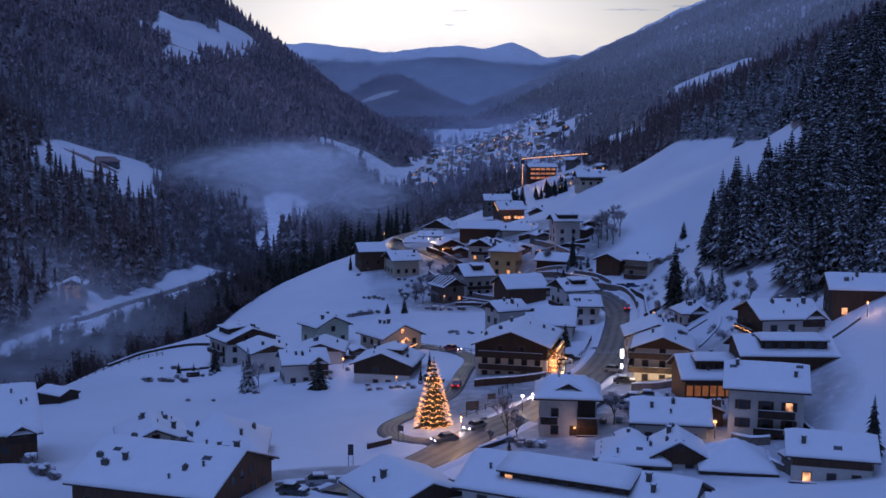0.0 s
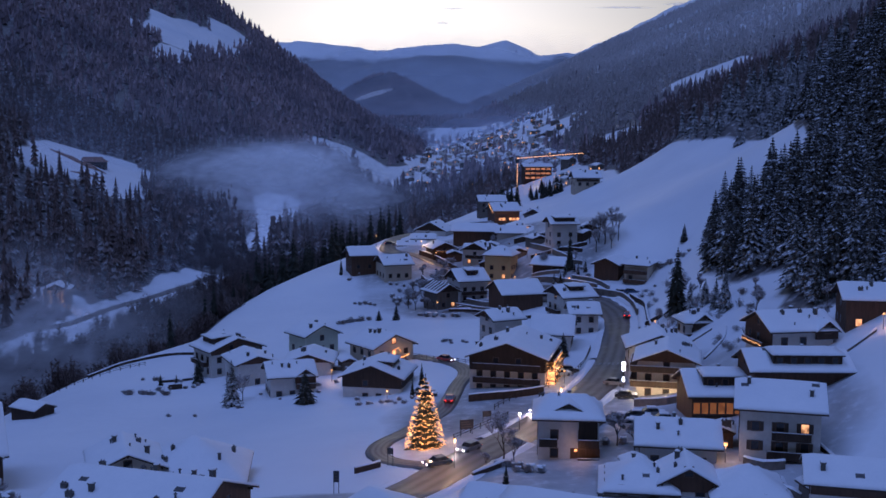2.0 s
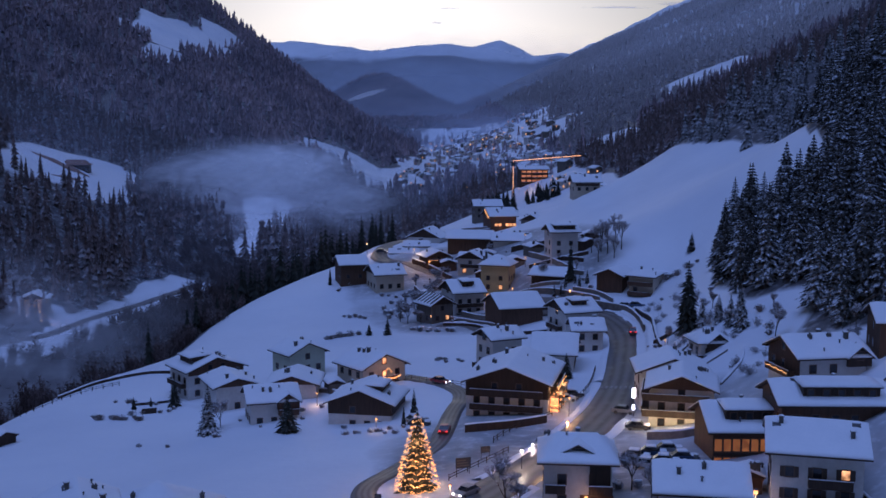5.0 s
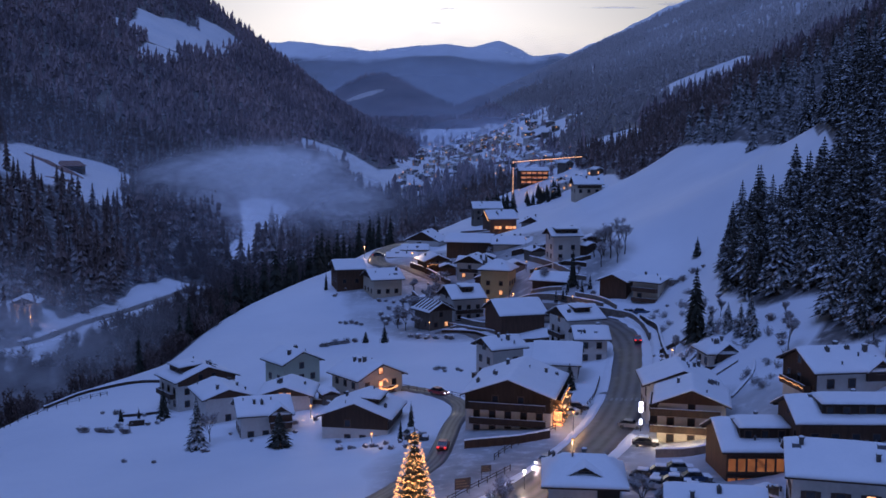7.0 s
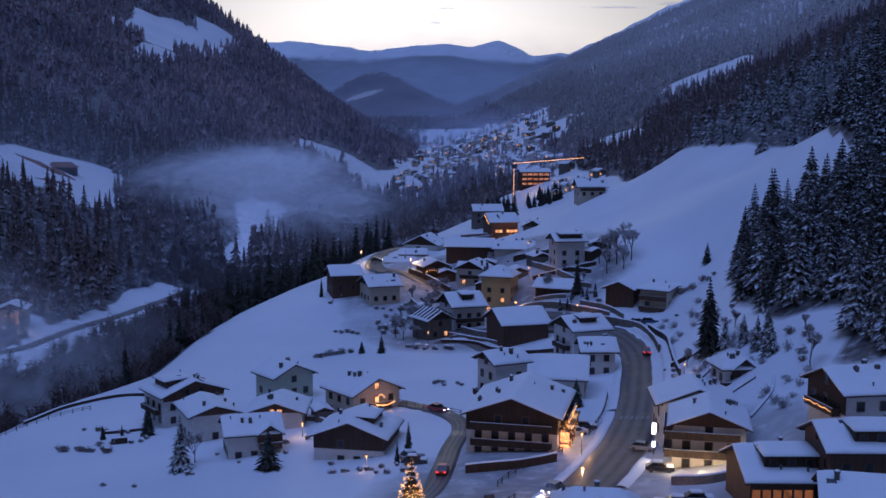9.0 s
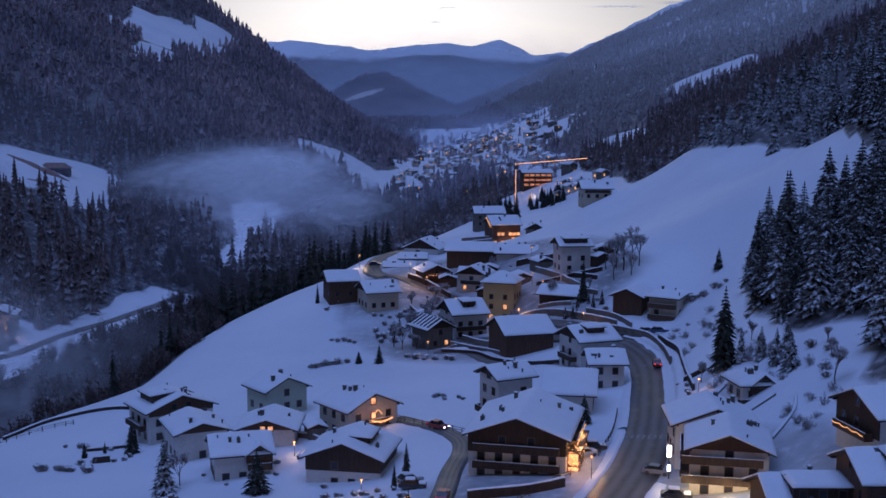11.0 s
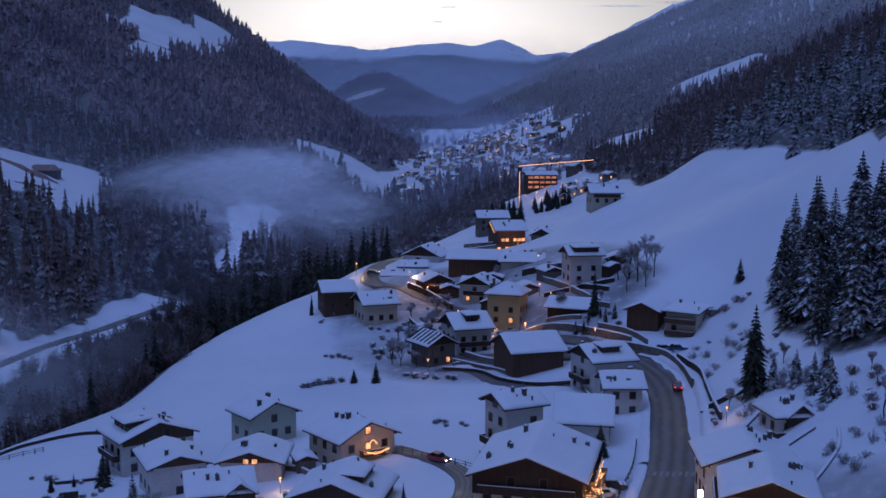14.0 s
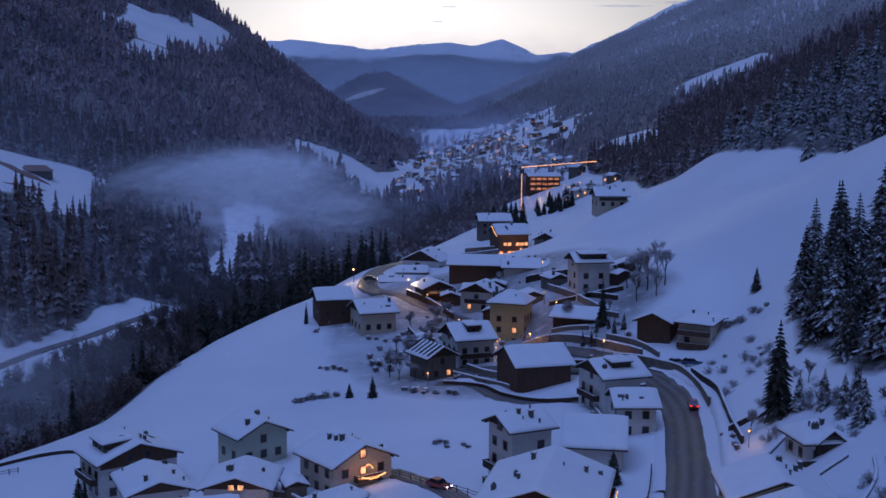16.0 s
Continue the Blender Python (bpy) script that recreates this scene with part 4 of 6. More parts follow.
gable_house("white chalet with brown boarded gable at the slope's edge", -50.5, 291.7, -11.5, 36, 15.4, -5, 0.36, 12, gable=BROWN_WOOD, wood_from=5.6, stacks=2, seed=2, vents=7, balconies=(("l", 1, 0, 8, DARK_WOOD, False),), dormers=(("l", 0, 6, 5.2, 0),))
gable_house("pale green rendered house with snowy roof", -30.5, 300, -8, 38, 11.3, -3, 0.45, 10, wall=GREEN_WALL, gable=None, seed=3, stacks=1)
FAIRY = gable_house("cream house with lit balconies hung with fairy lights", -11.5, 280.8, -7.6, 38, 13, -1.9, 0.45, 12, wall=CREAM_WALL, gable=None, seed=4, stacks=3, lit={("f", 1, 1), ("f", 0, 3), ("f", 2, 0)}, balconies=(("f", 1, 0.4, 4.6, BROWN_WOOD, True), ("f", 0, 3.2, 3.0, BROWN_WOOD, True)))
gable_house("dark timber chalet on a pale stone ground floor", -15.3, 248.2, -7.4, -10, 14.2, -1.9, 0.38, 14, gable=DARK_WOOD, side=DARK_WOOD, wood_from=3.4, seed=5, stacks=2, lit={("f", 0, 3)}, dormers=(("r", 0, 6, 3.6, 0),))
CHALET = gable_house("large four storey chalet of dark timber with white ground floor", 12.2, 240.1, -3.5, -13, 17, 4.2, 0.36, 20.5, gable=DARK_WOOD, side=DARK_WOOD, wood_from=5.0, seed=6, stacks=3, lit={("f", 2, 1), *(("r", f, k) for f in (1, 2) for k in range(1, 6))}, balconies=(("f", 1, 0, 13.5, DARK_WOOD, False), ("f", 2, 0, 13.5, DARK_WOOD, False), ("r", 1, 0.5, 12, BROWN_WOOD, True), ("r", 2, 0.5, 12, BROWN_WOOD, True)))
gable_house("double gabled white house with snow covered roof", -42.4, 272, -10, 25, 11, -4.3, 0.33, 13, gable=BROWN_WOOD, seed=7, stacks=2)
ATTIC = gable_house("double gabled white house with lit attic", -31.4, 274, -10, 0, 12, -4.4, 0.33, 12, gable=BROWN_WOOD, seed=8, stacks=2, lit={("f", 1, 0), ("f", 1, 1)})
eaves_house("pale house with small balcony beside dark spruces", -32.3, 255, -8.6, 16, 11, -3.3, 5.6, seed=9, gable=BROWN_WOOD, stacks=1, wall=WHITE_WALL, crosses=(("r", 2.8, 5, 1.6),), balconies=(("r", 1, 2.8, 4, BROWN_WOOD, False),))
gable_house("hotel with red brown balconies and floodlit ground floor", 40.5, 222, 0.2, -12, 12.5, 7.4, 0.4, 13, gable=BROWN_WOOD, wood_from=7.3, seed=10, stacks=1, balconies=(("f", 2, -1, 11, DARK_WOOD, False), ("f", 1, -1, 11, DARK_WOOD, False), ("l", 1, 0, 9, DARK_WOOD, False), ("l", 2, 0, 9, DARK_WOOD, False)))
gable_house("white chalet with broad low roof", 42.3, 236.5, 1.2, -4, 14, 7.1, 0.38, 12, gable=None, seed=11, stacks=2)
eaves_house("small white house with rounded snowy roof below the wood", 54.9, 258.0, 5.0, 8, 7.8, 8.3, 4.3, 0.52, seed=12, hip=1.2, stacks=1, crosses=(("r", 0.5, 5, 1.9),), gable=DARK_WOOD, balconies=(("r", 0, -2.2, 3.4, DARK_WOOD, False),))
eaves_house("white chalet with cross gable and lit terrace", 61.6, 209, 12.6, 10, 13, 15.9, 6.2, seed=13, stacks=2, wall=WHITE_WALL, gable=DARK_WOOD, wood_from=0.4, crosses=(("r", 4.2, 4.6, 1.7),), balconies=(("f", 0, 0, 8, BROWN_WOOD, True),))
eaves_house("brown timber chalet at the wood's edge", 74.8, 210.5, 15.5, -8, 13, 21.0, 5.5, seed=14, stacks=2, wall=BROWN_WOOD, lit={("r", 0, 0)})
HOTEL_WING = eaves_house("hotel wing with glowing glazed ground floors", 44, 196, 1.5, 0, 10, 7.6, 7.0, seed=15, stacks=1, wall=BROWN_WOOD, gable=BROWN_WOOD, dormers=(("r", 1.5, 7, 4.6, 0),), windows=False)
eaves_house("broad hotel building with long roof dormer", 56.5, 193, 6, 0, 17, 12.4, 6.0, wall=BROWN_WOOD, gable=BROWN_WOOD, seed=16, stacks=2, dormers=(("r", 1, 11, 4.4, 0),), lit={("r", 0, 4)})
eaves_house("white three storey house with dark shutters and balconies", 46.3, 170, 5.4, -14, 12.6, 12.1, 6.6, seed=17, stacks=2, shutters=True, gable=None, lit={("r", 1, 2)}, balconies=(("r", 1, 1.5, 5.2, DARK_WOOD, False), ("r", 0, 1.8, 7, DARK_WOOD, False)))
eaves_house("white house with broad snowy roof and two chimneys", 32.8, 172, 2.6, -9, 12.4, 6.3, 6.0, seed=18, stacks=2, gable=None)
HIPPED = eaves_house("white house with hipped roof and triangular dormer", 17.9, 177, 2.2, -5, 10.6, 8.8, 5.6, seed=19, hip=2.2, stacks=1, crosses=(("r", 0, 6.2, 1.45, 1.6),), lit={("r", 0, 2)}, balconies=(("r", 1, 2.9, 3.0, DARK_WOOD, False), ("r", 0, 2.9, 3.0, DARK_WOOD, False), ("r", 1, -2.9, 2.6, DARK_WOOD, False)))
gable_house("low house with brown boarded gable", 31.4, 158, 2.8, -6, 8.2, 5.4, 0.55, 9, seed=20, gable=BROWN_WOOD, wood_from=1.6, stacks=1, snow=0.5)
eaves_house("hipped roof house deep in snow", 25.0, 158, 3, -8, 10.6, 4.4, 5.4, 0.55, seed=21, hip=1, stacks=1)
eaves_house("hipped roof house beside the lane", 38.8, 155, 3.0, -8, 10.6, 4.4, 5.4, 0.58, seed=22, hip=1, stacks=0)
eaves_house("white house with warm lit balcony and dark eaves", 50, 151, 3.2, -14, 12, 7.6, 5.2, seed=23, stacks=1, gable=BROWN_WOOD, lit={("r", 0, 0), ("r", 0, 3)}, balconies=(("r", 0, -3.6, 3.6, DARK_WOOD, True),), side=BROWN_WOOD, wood_from=3.0, vents=2)
gable_house("white house with half timbered gable deep in snow", -43.7, 169.8, -0.5, 20, 10.9, 3.1, 0.43, 12.4, seed=24, stacks=2, gable=None, wall=CREAM_WALL, vents=6, balconies=(("f", 0, 0, 6, DARK_WOOD, False),))
eaves_house("broad roofed house under smooth snow", -35.5, 170.0, -1.5, 6, 16, 0.9, 8.2, 0.6, seed=25, hip=1.0, stacks=1, vents=8)
eaves_house("big farmhouse with wooden gable and many roof vents", -39.9, 144.6, 0.6, -17, 21.6, 4.5, 9.6, 0.38, seed=26, stacks=4, gable=BROWN_WOOD, side=BROWN_WOOD, wood_from=0.8, vents=16)
eaves_house("long building with a lit strip dormer in its snowy roof", 12.3, 124.8, 4.5, -25, 27, 10.2, 6.4, 0.42, seed=27, stacks=3, dormers=(("r", -1, 15, 4.2, 1),))
gable_house("low snow roofed house beside the long building", -2, 131, 3.5, 30, 12, 8.0, 0.4, 13, seed=28, stacks=1)
eaves_house("house with broad snow roof and dark gable by the gorge", -72.0, 180.5, -3.0, 25, 14.4, 1.0, 11.3, 0.5, wall=BROWN_WOOD, seed=29, stacks=2, vents=7, crosses=(("r", 4.0, 5, 1.3),), gable=DARK_WOOD)
eaves_house("two storey chalet with carved balconies", 14.6, 270, -3, 27, 8.8, 6.6, 4.4, seed=30, stacks=2, balconies=(("f", 1, 0, 6, DARK_WOOD, False), ("f", 0, 0, 6, DARK_WOOD, False)))
eaves_house("low annexe under deep snow", 24.4, 276.2, -2, -9, 10.5, 2.0, 7.5, 0.45, seed=31, stacks=0)
eaves_house("white guest house with wooden balconies by the bend", 35.2, 311, -2.2, 20, 10.5, 5.2, 6.2, seed=32, stacks=2, balconies=(("f", 1, 0, 7, DARK_WOOD, False),), dormers=(("r", 0, 4, 3.6, 0),))
eaves_house("lower wing of the guest house", 34.6, 296, -2.3, 1, 8.5, 3.4, 5.2, seed=33, stacks=2, gable=None)
eaves_house("old dark hay barn of weathered boards", 22, 333, -3, 17, 13.5, 2.4, 7.2, 0.44, wall=BROWN_WOOD, gable=BROWN_WOOD, seed=34, stacks=0, windows=False)
eaves_house("three storey house with balconies round it", 8.9, 366, -5.6, 20, 11, 1.2, 6.4, 0.5, seed=35, stacks=1, dormers=(("r", 0, 3, 4.0, 0),), balconies=(("r", 1, 0, 8, DARK_WOOD, False), ("r", 0, 0, 8, DARK_WOOD, False)))
eaves_house("yellow three storey house with hipped roof", 16.4, 383, -3.9, -18, 10.4, 7.1, 5.4, 0.5, wall=YELLOW_WALL, lit={("r", 0, 0), ("r", 1, 1)}, seed=36, hip=1.2, stacks=2)
eaves_house("tall white house above the village", 38.6, 386, 9.4, 10, 10.2, 17.1, 5.2, 0.4, seed=37, stacks=3, dormers=(("r", 0, 6.6, 4.2, 0),), gable=DARK_WOOD)
gable_house("dark timber barn with snowy roof", 46.6, 350, 4.6, -30, 9.3, 8.7, 0.42, 11, wall=BROWN_WOOD, gable=BROWN_WOOD, seed=38, stacks=0, windows=False)
eaves_house("flat roofed cream building with open garage", 54.5, 345, 4.0, -33, 9, 9.3, 6.5, 0.1, wall=CREAM_WALL, seed=39, stacks=1, gable=None, balconies=(("r", 1, 0, 7, BROWN_WOOD, False), ("r", 0, 0, 7, BROWN_WOOD, False)))
eaves_house("wooden house on the brow with snowy roof", -27.7, 405, -1.2, 16, 10.5, 4.1, 6.0, wall=BROWN_WOOD, gable=DARK_WOOD, seed=40, stacks=0)
eaves_house("brown and white house on the brow", -15.5, 396, -3, 20, 11, 2.2, 6.4, wall=CREAM_WALL, gable=DARK_WOOD, seed=41, stacks=1)
gable_house("white gabled house with dark boarded attic", -6.7, 480, -0.6, -18, 14.6, 4.9, 0.5, 13, seed=42, stacks=1)
eaves_house("low snow roofed house by the upper road", -8.9, 462, 0.6, 0, 10.5, 3.7, 5, 0.3, seed=43, stacks=1)
eaves_house("low flat house with snowy roof", -13, 448, -0.8, 2, 11.5, 2.7, 4.4, 0.3, seed=44, stacks=1)
eaves_house("long dark barn under a broad white roof", 10.1, 440, 5, -8, 17, 9.0, 6.6, 0.36, wall=BROWN_WOOD, gable=BROWN_WOOD, seed=45, stacks=0, windows=False)
eaves_house("long white house with row of windows", 25, 436, 5.4, -4, 14.5, 8.8, 5.6, 0.4, seed=46, stacks=3)
INN = eaves_house("inn with golden lit front", 27, 520, 1.6, 12, 13, 9.9, 7.5, wall=BROWN_WOOD, seed=47, stacks=1, windows=False)
gable_house("small house with lit gable", 37, 508, 4.8, -14, 9.5, 9.2, 0.55, 10, wall=GREY_WOOD, seed=48, stacks=1, lit={("f", 0, 1)})
eaves_house("weathered timber house above the terraces", 22, 560, 5, 6, 14, 11, 6, wall=GREY_WOOD, seed=49, stacks=1)
gable_house("white chalet with crossed gables and lamp", 9.6, 409, 0.2, -20, 10.5, 5.6, 0.5, 10, seed=50, stacks=1, lit={("f", 0, 0)}, balconies=(("f", 1, 0, 6, DARK_WOOD, False),), crosses=(("l", 0, 4.5, 1.8),))
gable_house("brown timber house with lit eaves", -0.2, 423, 0.2, 20, 10, 4.6, 0.42, 10, wall=BROWN_WOOD, gable=DARK_WOOD, seed=51, stacks=1, lit={("f", 0, 1)}, balconies=(("f", 1, 0, 7, BROWN_WOOD, True),))
eaves_house("long dark shed on the terrace", 32, 371, 1.5, -24, 13, 5.6, 5.0, wall=DARK_WOOD, gable=DARK_WOOD, seed=52, stacks=0, windows=False)
RIBBED = gable_house("low gabled outbuildings with snow ribbed roofs", 1.2, 355, -5.8, 32, 9, -0.6, 0.55, 10, wall=GREY_WOOD, gable=DARK_WOOD, seed=53, stacks=0, lit={("f", 0, 1)})
eaves_house("wide low house alone on the white hillside", 58, 488, 22.3, 4, 12.2, 26.4, 5.6, 0.5, seed=54, stacks=3, wall=CREAM_WALL, balconies=(("r", 1, 0, 9, DARK_WOOD, False),))



def glazed_front(hs, out, width, floors, cols, pane, base=0.3, floor_h=2.75, skip=(), tall=1.5):
    """Rows of tall lit panes between dark timber posts on the eaves' side."""
    for f in range(floors):
        for k in range(cols):
            if (f, k) in skip:
                continue
            u = (k + 0.5) / cols - 0.5
            m = Matrix.Rotation(radians(90), 4, "Z") @ Matrix.Translation((u * width, -out - 0.02, base + f * floor_h)) @ Matrix.Diagonal((width / cols * 0.78, 1, tall, 1))
            w = shared("window", WIN_FRAME, hs, m)
            shared("pane", pane, w, Matrix(), "tall glowing pane")
        part("floor_beam", one_box(out + 0.01, -width / 2, base + f * floor_h - 0.3, out + 0.25, width / 2, base + f * floor_h - 0.1), DARK_WOOD, hs)


for k in range(6):
    y = -4.2 + 1.7 * k
    for side in (-1, 1):
        bm = one_box(0.3, -0.22, -0.1, 4.6, 0.22, 0.16)
        rib = part("roof_rib", bm, DARK_WOOD, RIBBED, "dark bare rib between strips of snow")
        rib.matrix_basis = Matrix.Translation((0, y, 5.2 + 0.55 * 4.5 + 0.42)) @ Matrix.Rotation(0 if side > 0 else math.pi, 4, "Z") @ Matrix.Rotation(math.atan(0.55), 4, "Y")
part("wall_lamp", one_box(4.8, 0.9, 1.9, 5.0, 1.3, 2.15), BULB, HIPPED, "small warm wall lamp")
part("plinth", one_box(4.702, 0.3, 0.0, 4.77, 4.6, 2.3), BROWN_WOOD, HIPPED, "brown boarded ground floor")
# Flat dark panel on the wall, painted as the shade inside the balcony hollow.
part("recess", one_box(4.702, 1.5, 2.303, 4.79, 4.2, 6.4), DARK_WOOD, HIPPED, "dark panel painting the shaded hollow behind the balconies")
for x in (-0.75, 0.75):
    window(ATTIC, Matrix.Translation((x, -5.1 - 0.13, 5.35)) @ Matrix.Diagonal((0.9, 1, 0.7, 1)), True)
# Porch and glowing panes are added, standing for the chalet's lit stair and balconies.
porch = part("added_side_porch", one_box(7.66, -7.6, -1.5, 9.6, 4.0, 1.0), STONE, CHALET, "stone base of a porch added to widen the chalet's lit side")
for y in (-7.5, -4.6, -1.7, 1.2, 3.9):
    part("post", one_box(9.42, y - 0.09, 1.003, 9.6, y + 0.09, 5.5), BROWN_WOOD, porch)
part("porch_roof", one_box(7.66, -7.9, 5.503, 9.9, 4.2, 5.7), BROWN_WOOD, porch)
for y in (-7.45, 0.2):
    for z in (1.15, 3.25):
        w = shared("window", WIN_FRAME, porch, Matrix.Translation((8.6, y, z)) @ Matrix.Diagonal((1.45, 1, 1.35, 1)))
        shared("pane", WIN_LIT, w, Matrix(), "glowing pane added to widen the chalet's lit side")
bm = bmesh.new()
rl = random.Random(8)
for k in range(130):
    bmesh.ops.create_icosphere(bm, subdivisions=1, radius=rl.uniform(0.05, 0.11), matrix=Matrix.Translation((rl.uniform(7.8, 9.8), rl.choice((-7.75, rl.uniform(-7.7, 4))), rl.uniform(1.2, 6.1))))
tagged(part("fairy_light", bm, BULB, porch, "dense warm fairy lights hung about the added porch"), kind="stuff")
bm = bmesh.new()
for k in range(44):
    u = k / 43
    bmesh.ops.create_icosphere(bm, subdivisions=1, radius=rl.uniform(0.06, 0.12), matrix=Matrix.Translation((-1.9 + 4.6 * u, -7.5, 4.0 - 0.5 * math.sin(math.pi * u) + rl.uniform(-0.1, 0.1))))
    if k % 2:
        bmesh.ops.create_icosphere(bm, subdivisions=1, radius=rl.uniform(0.06, 0.1), matrix=Matrix.Translation((-0.7 + 1.8 * u, -6.3, 4.7 + 0.8 * math.sin(math.pi * u))))
        bmesh.ops.create_icosphere(bm, subdivisions=1, radius=rl.uniform(0.06, 0.12), matrix=Matrix.Translation((1.7 + 3.0 * u, -7.5, 1.6 - 0.3 * math.sin(math.pi * u))))
        bmesh.ops.create_icosphere(bm, subdivisions=1, radius=rl.uniform(0.06, 0.12), matrix=Matrix.Translation((2.0 + 2.4 * u, -7.3, rl.uniform(0.2, 1.3))))
tagged(part("fairy_light", bm, BULB, FAIRY, "garlands of warm bulbs along the balconies"), kind="stuff")
for x, z0, z1 in ((-6.4, 5.1, 7.4), (1.4, 5.1, 9.2), (6.0, 5.1, 7.6)):
    part("wall_panel", one_box(x - 0.55, -8.84, z0, x + 0.55, -8.76, z1), WHITE_WALL, CHALET, "white rendered panel between timber")
DIM_GLOW = glowing("dim_amber_room_light", (1.0, 0.3, 0.05), 0.13, 1.1)
DIM_PANE = to_mesh("pane", one_box(-0.5, -0.02, 0.1, 0.5, 0.0, 1.3), DIM_GLOW)
glazed_front(HOTEL_WING, 7.0 - 0.9, 8.0, 2, 6, DIM_PANE)
glazed_front(INN, 7.5 - 0.9, 11, 2, 7, WIN_LIT, 0.9, 3.2, {(0, 1), (1, 3), (1, 0), (0, 5)}, 0.9)
bm = bmesh.new()
for k in range(26):
    u = -0.25 + 7.4 * k / 25
    bmesh.ops.create_icosphere(bm, subdivisions=1, radius=0.13, matrix=Matrix.Translation((u, -6.7, 7.4 + 0.42 * (7.5 - u) + 0.2)))
tagged(part("verge_light", bm, BULB, INN, "string of warm bulbs along the verge"), kind="stuff")

# ---- bare winter scrub and broadleaf trees ----
TWIGS, nt, b = principled("frosted_twigs", 0.9)
g = nt.nodes.new("ShaderNodeNewGeometry")
brown = ramp(nt, g.outputs["Random Per Island"], ((0.0, (0.15, 0.12, 0.11)), (1.0, (0.4, 0.34, 0.32))))
nt.links.new(snow_on(nt, brown, 0.45, 0.5, 0.9), b.inputs["Base Color"])


THICKET, nt, b = principled("brown_thicket", 0.9)
g = nt.nodes.new("ShaderNodeNewGeometry")
brown = ramp(nt, g.outputs["Random Per Island"], ((0.0, (0.06, 0.042, 0.038)), (1.0, (0.2, 0.145, 0.13))))
nt.links.new(snow_on(nt, brown, 0.8, 0.5, 0.3), b.inputs["Base Color"])


HOAR = mottled("hoar_frosted_twigs", (0.22, 0.2, 0.2), (0.5, 0.49, 0.5), 3.0, 0.9, 0.2, 0.01)


def scrub_shape(seed, n=30):
    """Thin twigs fanning out of one foot, of unit height and radius."""
    rng = random.Random(seed)
    v, f = [], []
    for _ in range(n):
        a, r, h = rng.uniform(0, 6.28), rng.uniform(0.1, 1.0), rng.uniform(0.4, 1.0)
        h *= 1 - 0.3 * r * r
        c, s = math.cos(a), math.sin(a)
        w = 0.022
        k = len(v)
        v += [(0.25 * r * c, 0.25 * r * s, 0.0), (r * 0.75 * c - s * w, r * 0.75 * s + c * w, h * 0.62), (r * 0.75 * c + s * w, r * 0.75 * s - c * w, h * 0.66), (r * c, r * s, h)]
        f += [(k, k + 2, k + 1), (k + 1, k + 2, k + 3)]
        for _ in range(7):
            b2, g = rng.uniform(0, 6.28), rng.uniform(0.4, 0.95)
            k = len(v)
            p = (r * g * c, r * g * s, h * g)
            q = (p[0] + 0.26 * math.cos(b2), p[1] + 0.26 * math.sin(b2), p[2] + rng.uniform(0.0, 0.16))
            v += [p, (p[0] - 0.05 * math.sin(b2), p[1] + 0.05 * math.cos(b2), p[2] + 0.03), q]
            f += [(k, k + 1, k + 2)]
    return np.array(v), np.array(f)


SCRUB = [scrub_shape(k) for k in (1, 2, 3)]
rng = np.random.default_rng(12)
X, Y = (np.concatenate([a + rng.uniform(-2.4, 2.4, a.shape) for _ in range(2)]) for a in SCRUB_AT)
scatter(SCRUB, X, Y, rng.uniform(4.5, 11, len(X)), rng.uniform(2.2, 4.4, len(X)), "gorge_scrub", "grey brown leafless thicket along the gorge", THICKET)


Y = rng.uniform(228, 330, 60)
X = np.interp(Y, [228, 251, 277, 310, 372], [66, 64, 60, 62, 72]) - rng.uniform(0, 1, 60) ** 2 * 12
scatter(SCRUB, X, Y, rng.uniform(1.0, 3.2, 60), rng.uniform(0.9, 2.0, 60), "hillside_scrub", "frosted leafless thicket at the foot of the wood", HOAR)


def bare_tree(x, y, tall, seed, label="leafless tree with frosted twigs in the snow"):
    rng = random.Random(seed)
    tree = empty("bare_tree", Matrix.Translation((x, y, ground_z(x, y))))
    bm, tw = bmesh.new(), bmesh.new()

    def sliver(p, q, w):
        e = (q - p).orthogonal().normalized() * w
        tw.faces.new([tw.verts.new(v) for v in (p - e, p + e, q)])

    def grow(p, d, ln, r, depth):
        q = p + d * ln
        mid = p + d * ln * 0.5 + Vector((rng.uniform(-1, 1), rng.uniform(-1, 1), 0)) * ln * 0.05
        if depth < 3:
            tube(bm if depth < 2 else tw, [p, mid, q], [r, r * 0.8, r * 0.6], 5 if depth < 2 else 3)
        else:
            sliver(p, q, 0.05 if depth == 3 else 0.035)
        if depth == 4:
            for _ in range(5):
                g = p + d * ln * rng.uniform(0.2, 1.0)
                sliver(g, g + Vector((rng.uniform(-1, 1), rng.uniform(-1, 1), rng.uniform(-0.3, 0.9))) * ln * 0.8, 0.03)
            return
        for _ in range(4 if depth < 2 else 5):
            dd = (d + Vector((rng.uniform(-1, 1), rng.uniform(-1, 1), rng.uniform(-0.1, 0.7))) * (0.75 if depth else 0.55)).normalized()
            grow(p + d * ln * rng.uniform(0.55, 1.0), dd, ln * rng.uniform(0.55, 0.75), max(r * 0.55, 0.04), depth + 1)

    grow(Vector((0, 0, -0.3)), Vector((0, 0, 1)), tall * 0.36, tall * 0.016, 0)
    part("trunk", bm, BARK, tree)
    tagged(part("crown", tw, TWIGS, tree, "fine frosted twigs"), kind="stuff")
    return tagged(tree, label, "tree", "bare trees")


